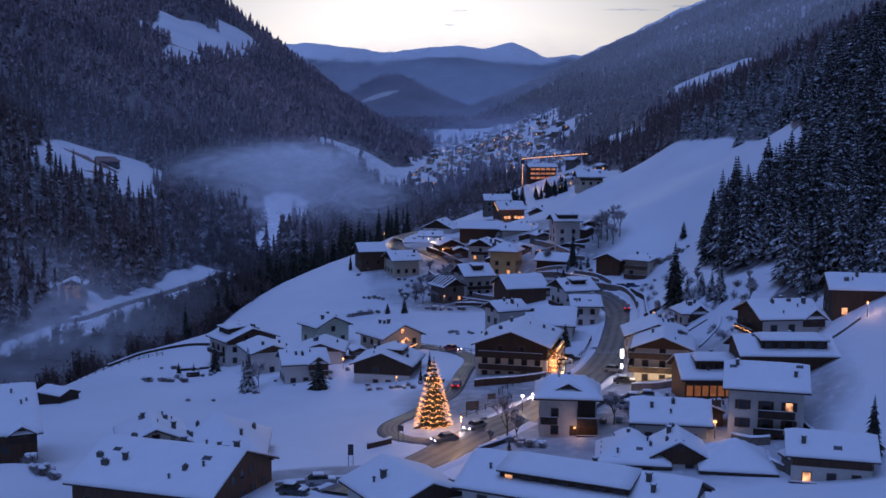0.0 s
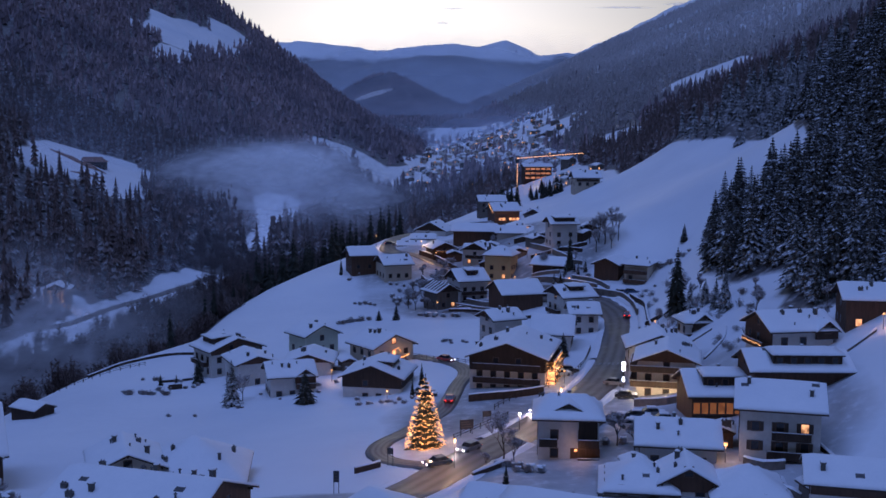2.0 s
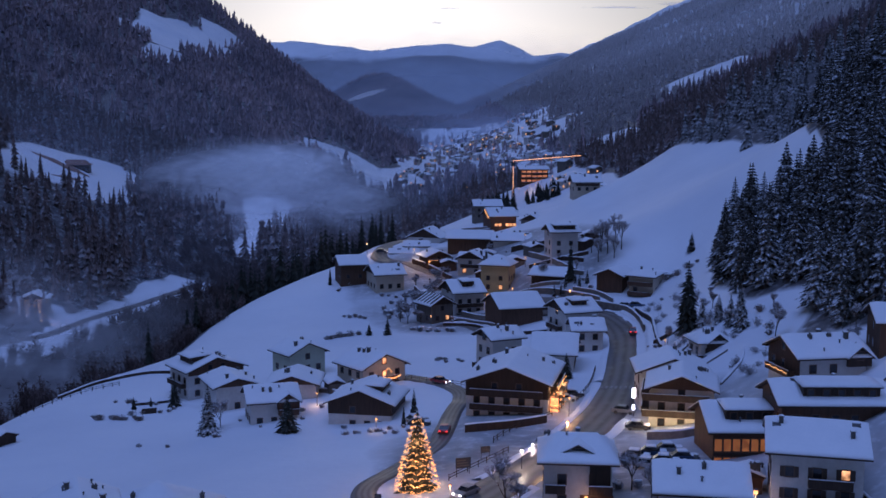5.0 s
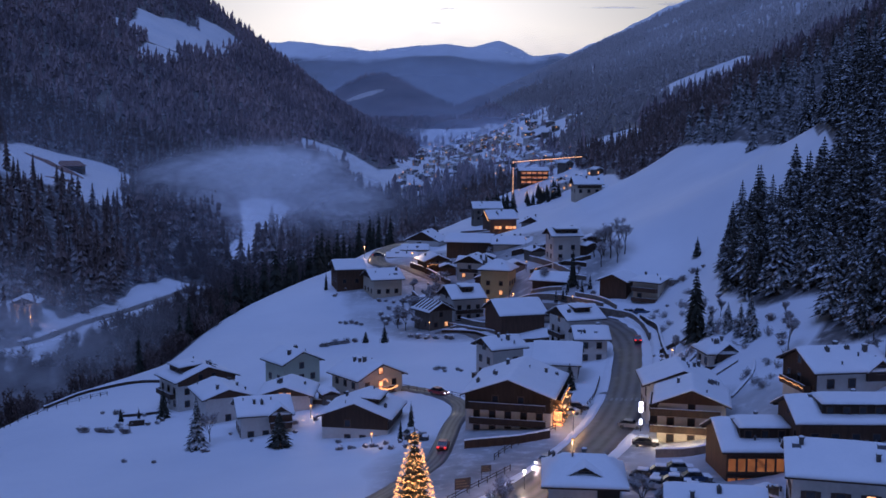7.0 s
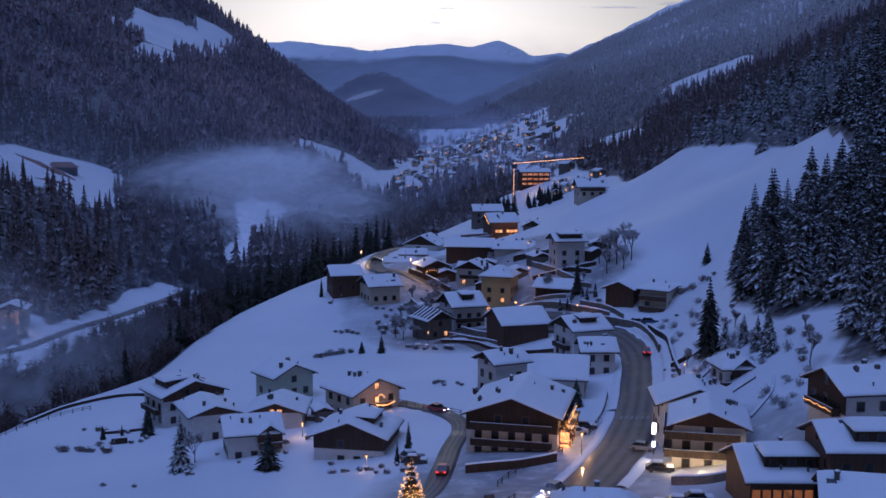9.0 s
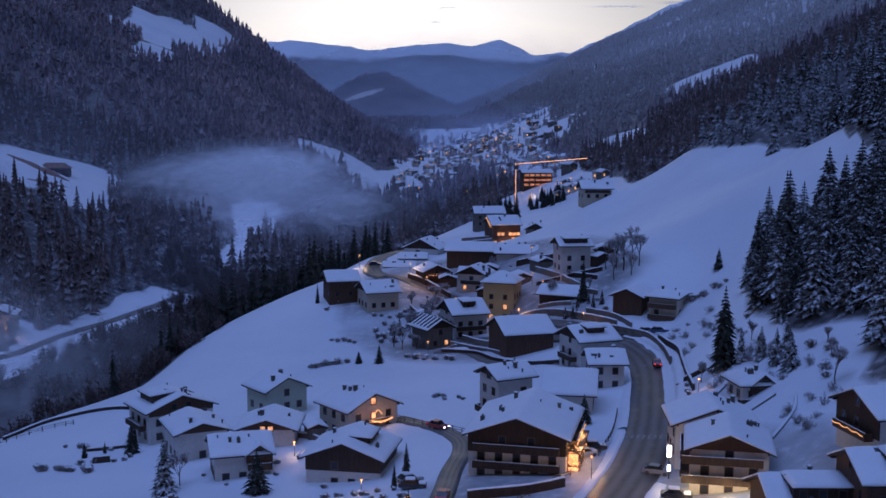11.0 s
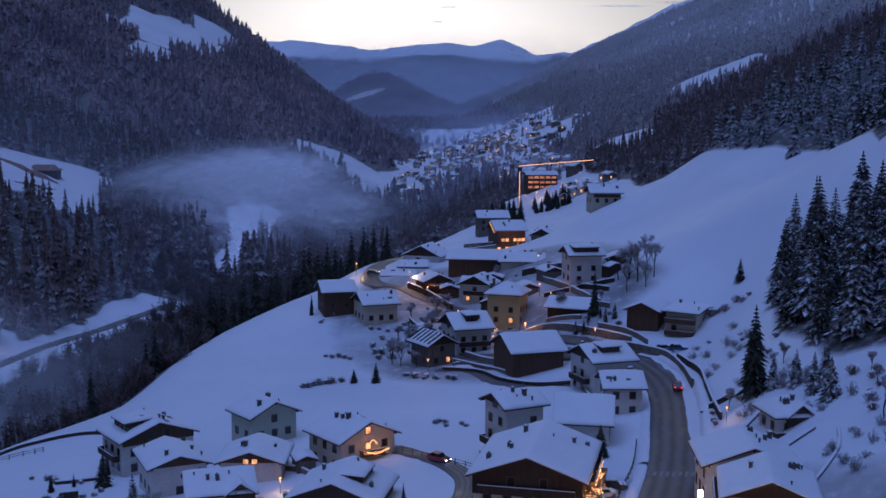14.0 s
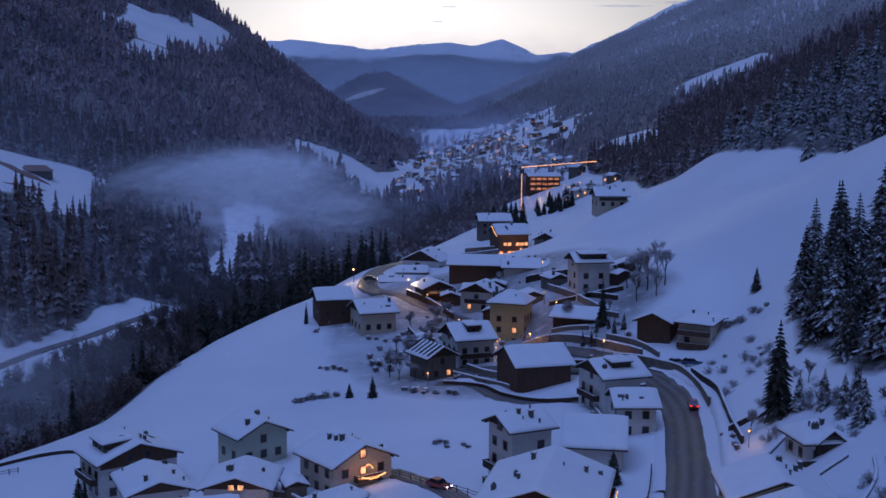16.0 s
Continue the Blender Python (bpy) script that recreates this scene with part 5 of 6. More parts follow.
for k, (x, y, t) in enumerate([(50, 376, 13), (46, 381, 11), (53, 380, 10), (47, 373, 10), (51.5, 372, 9), (48.5, 379, 12), (54, 375, 11), (-11.3, 361, 9), (-9, 357, 8), (-43, 255, 7), (6, 176, 3), (49, 277, 5), (57, 290, 7), (60, 284, 5), (63, 246, 8), (66, 257, 4), (67, 262, 4), (-76, 165, 5), (-73, 158, 4), (72, 230, 6), (69, 222, 5), (29, 186, 4), (8.6, 178.5, 9), (10, 177, 6), (26, 184, 7), (28, 180, 6)]):
    bare_tree(x, y, t, k)

# single spruces among the houses
for k, (x, y, t, w) in enumerate([(53.3, 278, 15.5, 1.3), (-14.2, 343, 4.8, 1.9), (-19.3, 344.5, 3.2, 1.95), (38.1, 367, 11.5, 1.0), (26.6, 270.8, 5.6, 2.0), (-58.5, 283, 6.5, 1.9), (-28.6, 246, 7, 2.0), (-44.5, 250.5, 10, 1.6), (-4.7, 243.5, 6.5, 1.0), (-6.5, 241, 4, 1.0), (57, 156, 9, 1.0), (56, 276, 6, 1.8), (58.5, 272, 6, 1.8), (59.5, 266, 6.5, 1.7), (60.5, 261, 6.5, 1.7), (62, 268, 7, 1.6), (8.4, 166.5, 2.6, 1.5), (70.8, 356, 5.5, 1.9), (-67, 281, 3, 1.3), (-64, 284, 2.4, 1.2), (-36, 408, 6, 0.9), (-60, 291, 4, 1.0)]):
    spruce(x, y, t, k, "lone dark spruce with little snow among the houses" if w < 1.55 or w > 1.85 else "snow laden young spruce among the houses", "garden spruces", w, dark=w < 1.55 or w > 1.85)


rs = random.Random(61)
for k in range(16):
    spruce(rs.uniform(22, 38), rs.uniform(600, 685), rs.uniform(7, 13), k, "dark spruce at the brink below the building site", "brink spruces", 1.5, dark=True)
for k in range(30):
    spruce(rs.uniform(48, 68), rs.uniform(676, 712), rs.uniform(5, 9), k, "dark spruce below the lit building site", "brink spruces", 1.6, dark=True)


def bush(x, y, r, seed, label="low snow covered garden shrub"):
    rng = random.Random(seed)
    ob = empty("shrub", Matrix.Translation((x, y, ground_z(x, y))))
    bm, sn = bmesh.new(), bmesh.new()
    for _ in range(44):
        a, q = rng.uniform(0, 6.28), rng.uniform(0.15, 1.0) * r
        top = r * (1.05 - 0.55 * (q / r) ** 2) * rng.uniform(0.7, 1.1)
        tube(bm, [(0.3 * q * math.cos(a), 0.3 * q * math.sin(a), -0.1), (0.85 * q * math.cos(a), 0.85 * q * math.sin(a), top * 0.6), (q * math.cos(a + 0.4), q * math.sin(a + 0.4), top)], [0.07, 0.06, 0.03], 3)
    for _ in range(5):
        a, q = rng.uniform(0, 6.28), rng.uniform(0, 0.55) * r
        bmesh.ops.create_icosphere(sn, subdivisions=2, radius=r * rng.uniform(0.2, 0.36), matrix=Matrix.Translation((q * math.cos(a), q * math.sin(a), r * rng.uniform(0.8, 1.0))) @ Matrix.Diagonal((1, 1, 0.45, 1)))
    for v in sn.verts:
        v.co += v.co.normalized() * 0.12 * r * noise.noise(v.co * 2 / r)
    tagged(part("branch", bm, TWIGS if seed % 3 else HOAR, ob), kind="stuff")
    tagged(part("snow_load", sn, ROOF_SNOW, ob, "lumps of snow on the twigs", True), kind="stuff")
    return tagged(ob, label, "shrub", "garden shrubs")


rs = random.Random(77)
def shrub_row(k, x0, y0, x1, y1, n, r):
    for j in range(n):
        f = (j + 0.5) / n
        bush(x0 + (x1 - x0) * f + rs.uniform(-1, 1), y0 + (y1 - y0) * f + rs.uniform(-1, 1), r * rs.uniform(0.6, 1.2), 100 * k + j)


shrub_row(0, -32, 344, -21, 347, 9, 1.5)
shrub_row(1, -6, 345, 4, 338, 10, 1.1)
shrub_row(2, 58, 350, 70, 343, 9, 1.5)
shrub_row(3, -66, 276, -56, 279, 5, 1.0)
shrub_row(4, -18, 241, -6, 238, 8, 0.8)
shrub_row(5, 20, 181, 27, 186, 5, 0.9)
shrub_row(6, -30, 260, -20, 268, 3, 0.8)
shrub_row(7, 46, 283, 47, 273, 4, 0.7)
shrub_row(8, 6, 252, 14, 255, 4, 0.8)
shrub_row(9, -45, 247, -40, 246, 3, 0.7)
shrub_row(10, -25, 410, -34, 400, 5, 0.9)
shrub_row(11, -20, 392, -8, 390, 5, 0.9)
shrub_row(13, 2, 355, 10, 352, 4, 0.7)
shrub_row(14, 26, 300, 30, 312, 5, 0.7)
shrub_row(15, 33, 205, 36, 196, 3, 0.8)
shrub_row(16, -75, 166, -68, 152, 5, 1.2)
shrub_row(17, -1, 303, 6, 296, 7, 0.8)
shrub_row(18, -70, 188, -64, 176, 5, 1.7)
shrub_row(19, -12, 399, -2, 386, 7, 1.2)
shrub_row(21, -75, 274, -62, 270, 9, 1.3)
shrub_row(22, -74, 290, -63, 286, 6, 1.0)
shrub_row(23, 62, 250, 68, 262, 6, 1.3)
shrub_row(24, 6, 177, 14, 171, 10, 1.0)
shrub_row(25, -64, 172, -58, 168, 7, 1.3)
shrub_row(26, -28, 372, -22, 367, 5, 1.1)
shrub_row(20, -10, 236, -4, 233, 5, 0.7)


rs = random.Random(15)
for k in range(44):
    x, y = rs.uniform(-17, 2), rs.uniform(364, 404)
    if near_road(np.array(x), np.array(y), 1.0) < 0:
        (bush if k % 3 else bare_tree)(x, y, rs.uniform(0.9, 1.7) if k % 3 else rs.uniform(5, 8), 1300 + k)
for k in range(10):
    x, y = rs.uniform(26, 44), rs.uniform(355, 372)
    spruce(x, y, rs.uniform(2, 4.5), k, "small garden spruce among terrace walls", "garden spruces", 1.2)
rs = random.Random(9)
for k in range(46):
    x, y = rs.uniform(-8, 44), rs.uniform(338, 450)
    if near_road(np.array(x), np.array(y), 1.0) > 0:
        continue
    bush(x, y, rs.uniform(0.5, 1.2), 900 + k)
for k in range(14):
    x, y = rs.uniform(-6, 42), rs.uniform(340, 430)
    if near_road(np.array(x), np.array(y), 1.0) > 0:
        continue
    bare_tree(x, y, rs.uniform(4, 8), 300 + k)
for k in range(7):
    bush(rs.uniform(48, 66), rs.uniform(262, 336), rs.uniform(0.6, 1.5), 1000 + k)
for k in range(8):
    bush(rs.uniform(-60, -6), rs.uniform(240, 262), rs.uniform(0.4, 0.9), 1100 + k)

# small sheds under snow among the houses
for k, (x, y, w, l, yw) in enumerate([(-87.5, 254, 6, 8, 60), (22, 352.5, 5, 6, 20), (-4, 384, 5, 6, 15), (14, 400, 5, 5, -20), (24, 402, 6, 7, 10), (3, 420, 6, 6, 0), (16, 424, 6, 5, -10), (31, 410, 6, 7, 20), (47, 392, 6, 9, -10), (45, 388, 5, 5, 30), (-23, 280, 4, 5, 20), (41, 181, 4, 5, -14), (26, 168, 4, 4, 0), (47, 156, 4, 4, 10)]):
    house("small timber shed almost buried in snow", x, y, ground_z(x, y) - 0.2, yw, w, l, 2.3 + 0.2 * (k % 3), 0.36, wall=(DARK_WOOD, GREY_WOOD, BROWN_WOOD)[k % 3], gable=DARK_WOOD, over=0.4, seed=200 + k, stacks=k % 2, windows=False, group="sheds")


def lamp_light(x, y, z, watts, colour=(1.0, 0.66, 0.33), r=0.25):
    ob = new("lamp_light", bpy.data.lights.new("lamp_light", "POINT"))
    ob.data.energy, ob.data.color, ob.data.shadow_soft_size = 0.55 * watts, (colour[0], 0.78 * colour[1], 0.42 * colour[2]), r
    ob.location = (x, y, z)
    return ob


# ---- the lit tree on its island ----
def lit_tree(x, y, tall, r, bulbs, label, seed, size=0.085):
    z = ground_z(x, y)
    tree = empty("christmas_tree", Matrix.Translation((x, y, z)))
    part("trunk", spruce_stem(tall), BARK, tree)
    part("crown", spruce_crown(tall, r, seed, 18, 0.35), GREEN_BOUGHS, tree)
    rng = random.Random(seed)
    bm = bmesh.new()
    for k in range(bulbs):
        f = 1 - math.sqrt(1 - k / bulbs)
        a = f * 84 + rng.uniform(-0.05, 0.05)
        if k % 7 == 0:
            a = rng.uniform(0, 6.28)
        q = (r * (1 - f) ** 0.85 + 0.1) * rng.uniform(0.9, 1.06)
        bmesh.ops.create_icosphere(bm, subdivisions=1, radius=size * rng.choice((0.6, 0.8, 1.0, 1.5)), matrix=Matrix.Translation((q * math.cos(a), q * math.sin(a), tall * (0.05 + 0.92 * f) - 0.2 * q + 0.15 * math.sin(9 * a))))
    tagged(part("fairy_light", bm, BULB, tree, "many small warm bulbs"), kind="stuff")
    for f, q in ((0.1, 1.05), (0.35, 1.0), (0.6, 0.9)):
        for a in (0.5, 2.6, 4.7):
            e = r * (1 - f) * q
            lamp_light(x + e * math.cos(a), y + e * math.sin(a), z + tall * f + 0.4, 26 * r * r, (1.0, 0.64, 0.34), 0.15)
    return tagged(tree, label, "christmas tree")


lit_tree(-3.0, 192.0, 12.0, 3.2, 1250, "tall spruce covered in glowing warm fairy lights", 5, 0.055)


# ---- lamps ----
def street_lamp(x, y, tall=4.5, watts=120, colour=(1.0, 0.7, 0.4), size=0.2):
    z = ground_z(x, y)
    lamp = empty("street_lamp", Matrix.Translation((x, y, z)))
    bm = bmesh.new()
    tube(bm, [(0, 0, -0.4), (0, 0, tall * 0.6), (0, 0, tall)], [0.07, 0.055, 0.045], 8)
    part("pole", bm, METAL, lamp)
    bm = bmesh.new()
    bmesh.ops.create_icosphere(bm, subdivisions=2, radius=size, matrix=Matrix.Translation((0, 0, tall + size * 0.8)))
    part("globe", bm, BULB if colour[2] < 0.6 else WHITE_LAMP, lamp, "glowing lamp globe", True)
    bm = bmesh.new()
    bmesh.ops.create_cone(bm, segments=12, cap_ends=True, radius1=size * 1.15, radius2=0.03, depth=size * 0.7, matrix=Matrix.Translation((0, 0, tall + size * 2.1)))
    part("cap", bm, METAL, lamp)
    if watts:
        lamp_light(x, y - 0.1, z + tall - 0.3, watts, colour)
    return tagged(lamp, "slim street lamp with glowing globe", "lamp", "street lamps")


street_lamp(-11.5, 239.5, 2.2, 150, (1, 0.7, 0.4), 0.2)
street_lamp(-25.2, 266.5, 2.4, 350, (1, 0.62, 0.3), 0.2)
street_lamp(23.2, 234.6, 3.6, 260, (1, 0.6, 0.3), 0.2)
street_lamp(-2.4, 345, 3.8, 150, (1, 0.6, 0.3), 0.2)
# Added lamp that stands for headlight glow on the upper road.
street_lamp(-27, 458, 4, 900, (1, 0.72, 0.45), 0.2)
street_lamp(-9, 430, 5, 1500, (1, 0.72, 0.45), 0.2)
lamp_light(19.3, 175.6, 4.4, 90, (1, 0.6, 0.3))
street_lamp(36, 178, 3.2, 200, (1, 0.85, 0.7), 0.2)
street_lamp(12.3, 199.5, 2.6, 500, (1, 0.9, 0.75), 0.26)
street_lamp(39.4, 172.2, 2.4, 260, (1, 0.7, 0.45), 0.3)
# No lamp stands here; added to warm the road beside the lit tree.
street_lamp(1.5, 176.5, 4.2, 1300, (1, 0.66, 0.36), 0.16)
# Added in place of passing headlights, to light the junction warmly.
street_lamp(19.5, 204, 5.5, 3600, (1, 0.66, 0.36), 0.2)
street_lamp(27, 395, 3, 120, (1, 0.6, 0.3), 0.2)
street_lamp(5, 392, 4, 450, (1, 0.6, 0.3), 0.2)
street_lamp(13.6, 374, 2.6, 220, (1, 0.62, 0.25), 0.2)
street_lamp(21.5, 371, 3.5, 420, (1, 0.6, 0.3), 0.2)
street_lamp(36, 349, 3.5, 260, (1, 0.6, 0.3), 0.2)
street_lamp(29, 384, 3, 240, (1, 0.55, 0.25), 0.2)
street_lamp(-3.5, 416, 4, 420, (1, 0.6, 0.3), 0.2)
street_lamp(29, 516, 2.2, 700, (1, 0.6, 0.3), 0.2)
street_lamp(73.0, 204.5, 2.4, 200, (1, 0.6, 0.35), 0.2)
street_lamp(47.5, 272.5, 2.5, 90, (1, 0.65, 0.35), 0.2)
street_lamp(29, 425, 4, 200, (1, 0.65, 0.35), 0.2)
street_lamp(-156, 478, 4, 500, (1, 0.6, 0.3), 0.2)
street_lamp(53, 720, 4, 1200, (1, 0.6, 0.3), 0.2)

# lamps in the lit balconies of the cream house
for dx, dz in ((-1.5, 3.4), (2.2, 3.4), (3.0, 0.9)):
    lamp_light(-11.5 + 0.79 * dx + 0.9, 280.8 + 0.62 * dx - 1.0, -7.6 + dz + 1.2, 60, (1.0, 0.6, 0.3), 0.2)
# warm lamps under the eaves along the large chalet's lit side
for k in range(4):
    lamp_light(22.0 + 0.55 * k, 238.8 + 3.4 * k, 1.4 + 1.2 * (k % 2), 300, (1.0, 0.72, 0.36), 0.3)
# floodlights under the hotel's balconies, and its white sign
for dx in (-4.5, 0, 4):
    lamp_light(39.5 + dx, 220.2 - 0.2 * dx, 2.55, 340, (1.0, 0.86, 0.5), 0.3)
lamp_light(33.6, 226, 2.6, 480, (1.0, 0.84, 0.48), 0.3)
z = ground_z(34.4, 233)
sign = empty("hotel_sign", Matrix.Translation((34.4, 233.0, z)))
bm = bmesh.new()
tube(bm, [(0, 0, -0.3), (0, 0, 3.2)], [0.09, 0.09], 8)
part("post", bm, METAL, sign)
bm = one_box(-0.33, -0.12, 3.3, 0.33, 0.12, 5.1)
bmesh.ops.bevel(bm, geom=bm.edges[:], offset=0.06, segments=2, affect="EDGES")
part("light_box", bm, glowing("sign_light", (1.0, 0.92, 0.8), 3.0), sign, "glowing white sign box")
bm = one_box(-0.25, -0.12, 1.2, 0.25, 0.12, 2.1)
part("lower_light_box", bm, glowing("sign_light_low", (1.0, 0.92, 0.8), 2.5), sign)
tagged(sign, "tall glowing white sign box on a post", "sign")
lamp_light(34.4, 232.4, z + 4.2, 150, (0.93, 0.95, 1.0), 0.4)


# ---- the crane strung with lights ----
def crane():
    z0 = ground_z(42.5, 710)
    c = empty("tower_crane", Matrix.Translation((42.5, 710, z0)))
    top = 25.8 - z0

    def truss(name, length, label):
        bm = bmesh.new()
        for a, b2 in ((-0.7, -0.7), (0.7, -0.7), (0.7, 0.7), (-0.7, 0.7)):
            tube(bm, [(a, b2, 0), (a, b2, length)], [0.09, 0.09], 4)
        k, s = 0.0, 1
        while k < length - 1.4:
            for p, q in (((-s, -1), (s, -1)), ((s, 1), (-s, 1)), ((-1, s), (-1, -s)), ((1, -s), (1, s))):
                tube(bm, [(0.7 * p[0], 0.7 * p[1], k), (0.7 * q[0], 0.7 * q[1], k + 1.4)], [0.05, 0.05], 3)
            k, s = k + 1.4, -s
        return part(name, bm, METAL, c, label)

    truss("mast", top, "lattice mast")
    jib = truss("jib", 48, "long lattice jib")
    way = Vector((40.5, 12, 2.9)).normalized()
    jib.matrix_basis = Matrix.Translation((0, 0, top)) @ way.to_track_quat("Z", "Y").to_matrix().to_4x4() @ Matrix.Translation((0, 0, -4))
    bm = bmesh.new()
    k = 0.0
    while k < top:
        box(bm, -0.16, -0.95, k, 0.16, -0.75, k + 0.8)
        k += 1.0
    tagged(part("mast_light", bm, STRING_LIGHT, c, "amber light string"), kind="stuff")
    bm = bmesh.new()
    k = 0.0
    while k < 43:
        p = way * k + Vector((0, -0.8, top - 0.1))
        box(bm, p.x, p.y - 0.1, p.z - 0.16, p.x + 0.8, p.y + 0.1, p.z + 0.16)
        k += 1.0
    tagged(part("jib_light", bm, STRING_LIGHT, c, "amber light string"), kind="stuff")
    bm = one_box(-1.1, -1.1, top - 3.2, 1.1, 1.1, top - 0.9)
    part("cab", bm, METAL, c)
    part("counterweight", one_box(-5.0, -1.2, top - 1.6, -3.0, 0.8, top + 0.4), STONE, c)
    part("footing", one_box(-2, -2, -1.5, 2, 2, 0.4), STONE, c)
    return tagged(c, "tower crane outlined with amber lights at a building site", "crane")


crane()
SHELL = eaves_house("large hotel shell with rows of lit balconies at the crane", 57.5, 740, 10.6, 4, 19, 19.2, 8, 0.22, wall=BROWN_WOOD, gable=BROWN_WOOD, seed=60, stacks=1, windows=False, dug=9, balconies=tuple(("r", f, 0, 17, BROWN_WOOD, False) for f in range(3)))
AMBER_PANE = to_mesh("pane", one_box(-0.5, -0.02, 0.1, 0.5, 0.0, 1.3), glowing("amber_site_light", (1.0, 0.34, 0.1), 0.42, 0.7))
glazed_front(SHELL, 8 - 0.9, 16.5, 3, 5, AMBER_PANE, 1.1, 2.75, tall=0.95)
rs = random.Random(44)
for k in range(14):
    street_lamp(rs.uniform(40, 84), rs.uniform(712, 732), rs.uniform(1.8, 3.2), 0, (1, 0.6, 0.3), rs.uniform(0.22, 0.36))
street_lamp(46, 900, 8, 0, (1, 0.9, 0.8), 0.55)
eaves_house("low white house at the foot of the field", 72, 566, 15.5, 6, 12.5, 18.9, 6.5, 0.34, seed=61, stacks=2, wall=GREY_WOOD, side=BROWN_WOOD, wood_from=1.5, balconies=(("r", 0, 0, 9, DARK_WOOD, False),))


# ---- the town far up the valley ----
rt = random.Random(31)
FAR_WALL = [WHITE_WALL, CREAM_WALL, WHITE_WALL, GREY_WOOD]


def far_house(x, y, w, l, h, yaw, seed):
    z = ground_z(x, y)
    hs = empty("town_house", Matrix.Translation((x, y, z)) @ Matrix.Rotation(yaw, 4, "Z"))
    tp = 0.42
    bm = bmesh.new()
    box(bm, -w / 2 + 0.6, -l / 2 + 0.6, -4, w / 2 - 0.6, l / 2 - 0.6, h + 0.3)
    part("wall", bm, FAR_WALL[seed % 4], hs)
    bm = bmesh.new()
    pts = [(-w / 2, h), (0, h + tp * w / 2), (w / 2, h), (w / 2, h + 0.5), (0, h + tp * w / 2 + 0.5), (-w / 2, h + 0.5)]
    a, c = ([bm.verts.new((px, s * l / 2, pz)) for px, pz in pts] for s in (-1, 1))
    bm.faces.new(a)
    bm.faces.new(c[::-1])
    for k in range(6):
        bm.faces.new((a[k], c[k], c[(k + 1) % 6], a[(k + 1) % 6]))
    part("roof", bm, ROOF_SNOW, hs, "snow covered roof")
    n = 2 + seed % 3
    for k in range(n):
        m = Matrix.Translation(((k + 0.5 - n / 2) * (w - 2) / n, -l / 2 + 0.58, 0.9 + 2.8 * (k % 2)))
        w2 = shared("window", WIN_FRAME, hs, m)
        shared("pane", WIN_LIT if (seed * 7 + k) % 5 == 0 else WIN_PANE, w2, Matrix())
    return tagged(hs, "small distant town house with snowy roof", "house", "far town houses")


count = 0
for k in range(7):
    far_house(rt.uniform(66, 92), rt.uniform(694, 722), rt.uniform(6, 8), rt.uniform(6, 8), rt.uniform(2.5, 4), rt.uniform(-0.5, 0.5), 5 * k)
while count < 190:
    y = rt.uniform(830, 1650)
    cx = np.interp(y, [820, 1000, 1300, 1700, 2150], [50, 45, 35, 45, 60])
    x = cx + rt.gauss(0, 1) * np.interp(y, [820, 1300, 2150], [28, 48, 66])
    if woods(np.array([x]), np.array([y]))[0] > 0.35:
        continue
    far_house(float(x), y, rt.uniform(6.5, 10), rt.uniform(7, 11), rt.uniform(2.5, 5.5), rt.uniform(-0.7, 0.7), count)
    count += 1
rng = np.random.default_rng(91)
Y = rng.uniform(830, 2300, 520)
X = np.interp(Y, [820, 1300, 2300], [40, 35, 60]) + rng.normal(0, 1, 520) * np.interp(Y, [820, 2300], [40, 90])
scatter(FAR, X, Y, rng.uniform(6, 13, 520), rng.uniform(1.6, 3.2, 520), "town_trees", "dark trees among the far town houses", FAR_NEEDLES)
for k in range(26):
    y = rt.uniform(800, 1450)
    x = 50 + rt.gauss(0, 32)
    street_lamp(x, y, 6, 0, (1, 0.6, 0.3), 0.3 + y / 4000)

# hut in the clearing and farm by the river road
BARE_ROOF = mottled("bare_roof_boards", (0.15, 0.08, 0.055), (0.3, 0.17, 0.12), 0.6, 0.8, 0.4, 0.03)
HUT_Z = ground_z(-207, 690)
eaves_house("lone brown wooden hut in a snowy clearing", -207, 687, HUT_Z - 1.0, 6, 17, HUT_Z + 1.7, 5.4, 0.5, over=1.0, hip=1.6, wall=DARK_WOOD, snow=0, deck=BARE_ROOF, seed=70, stacks=0, windows=False)
eaves_house("low dark lean-to beside the lone hut", -219, 684, HUT_Z - 1.0, 4, 9, HUT_Z + 1.6, 2.6, 0.3, over=0.4, wall=DARK_WOOD, gable=DARK_WOOD, snow=0, seed=73, stacks=0, windows=False)
gable_house("farmhouse by the river road with lit window", -160, 482, -27.5, 10, 12, -20.5, 0.4, 12, seed=71, stacks=1, wall=CREAM_WALL, lit={("f", 1, 1)})


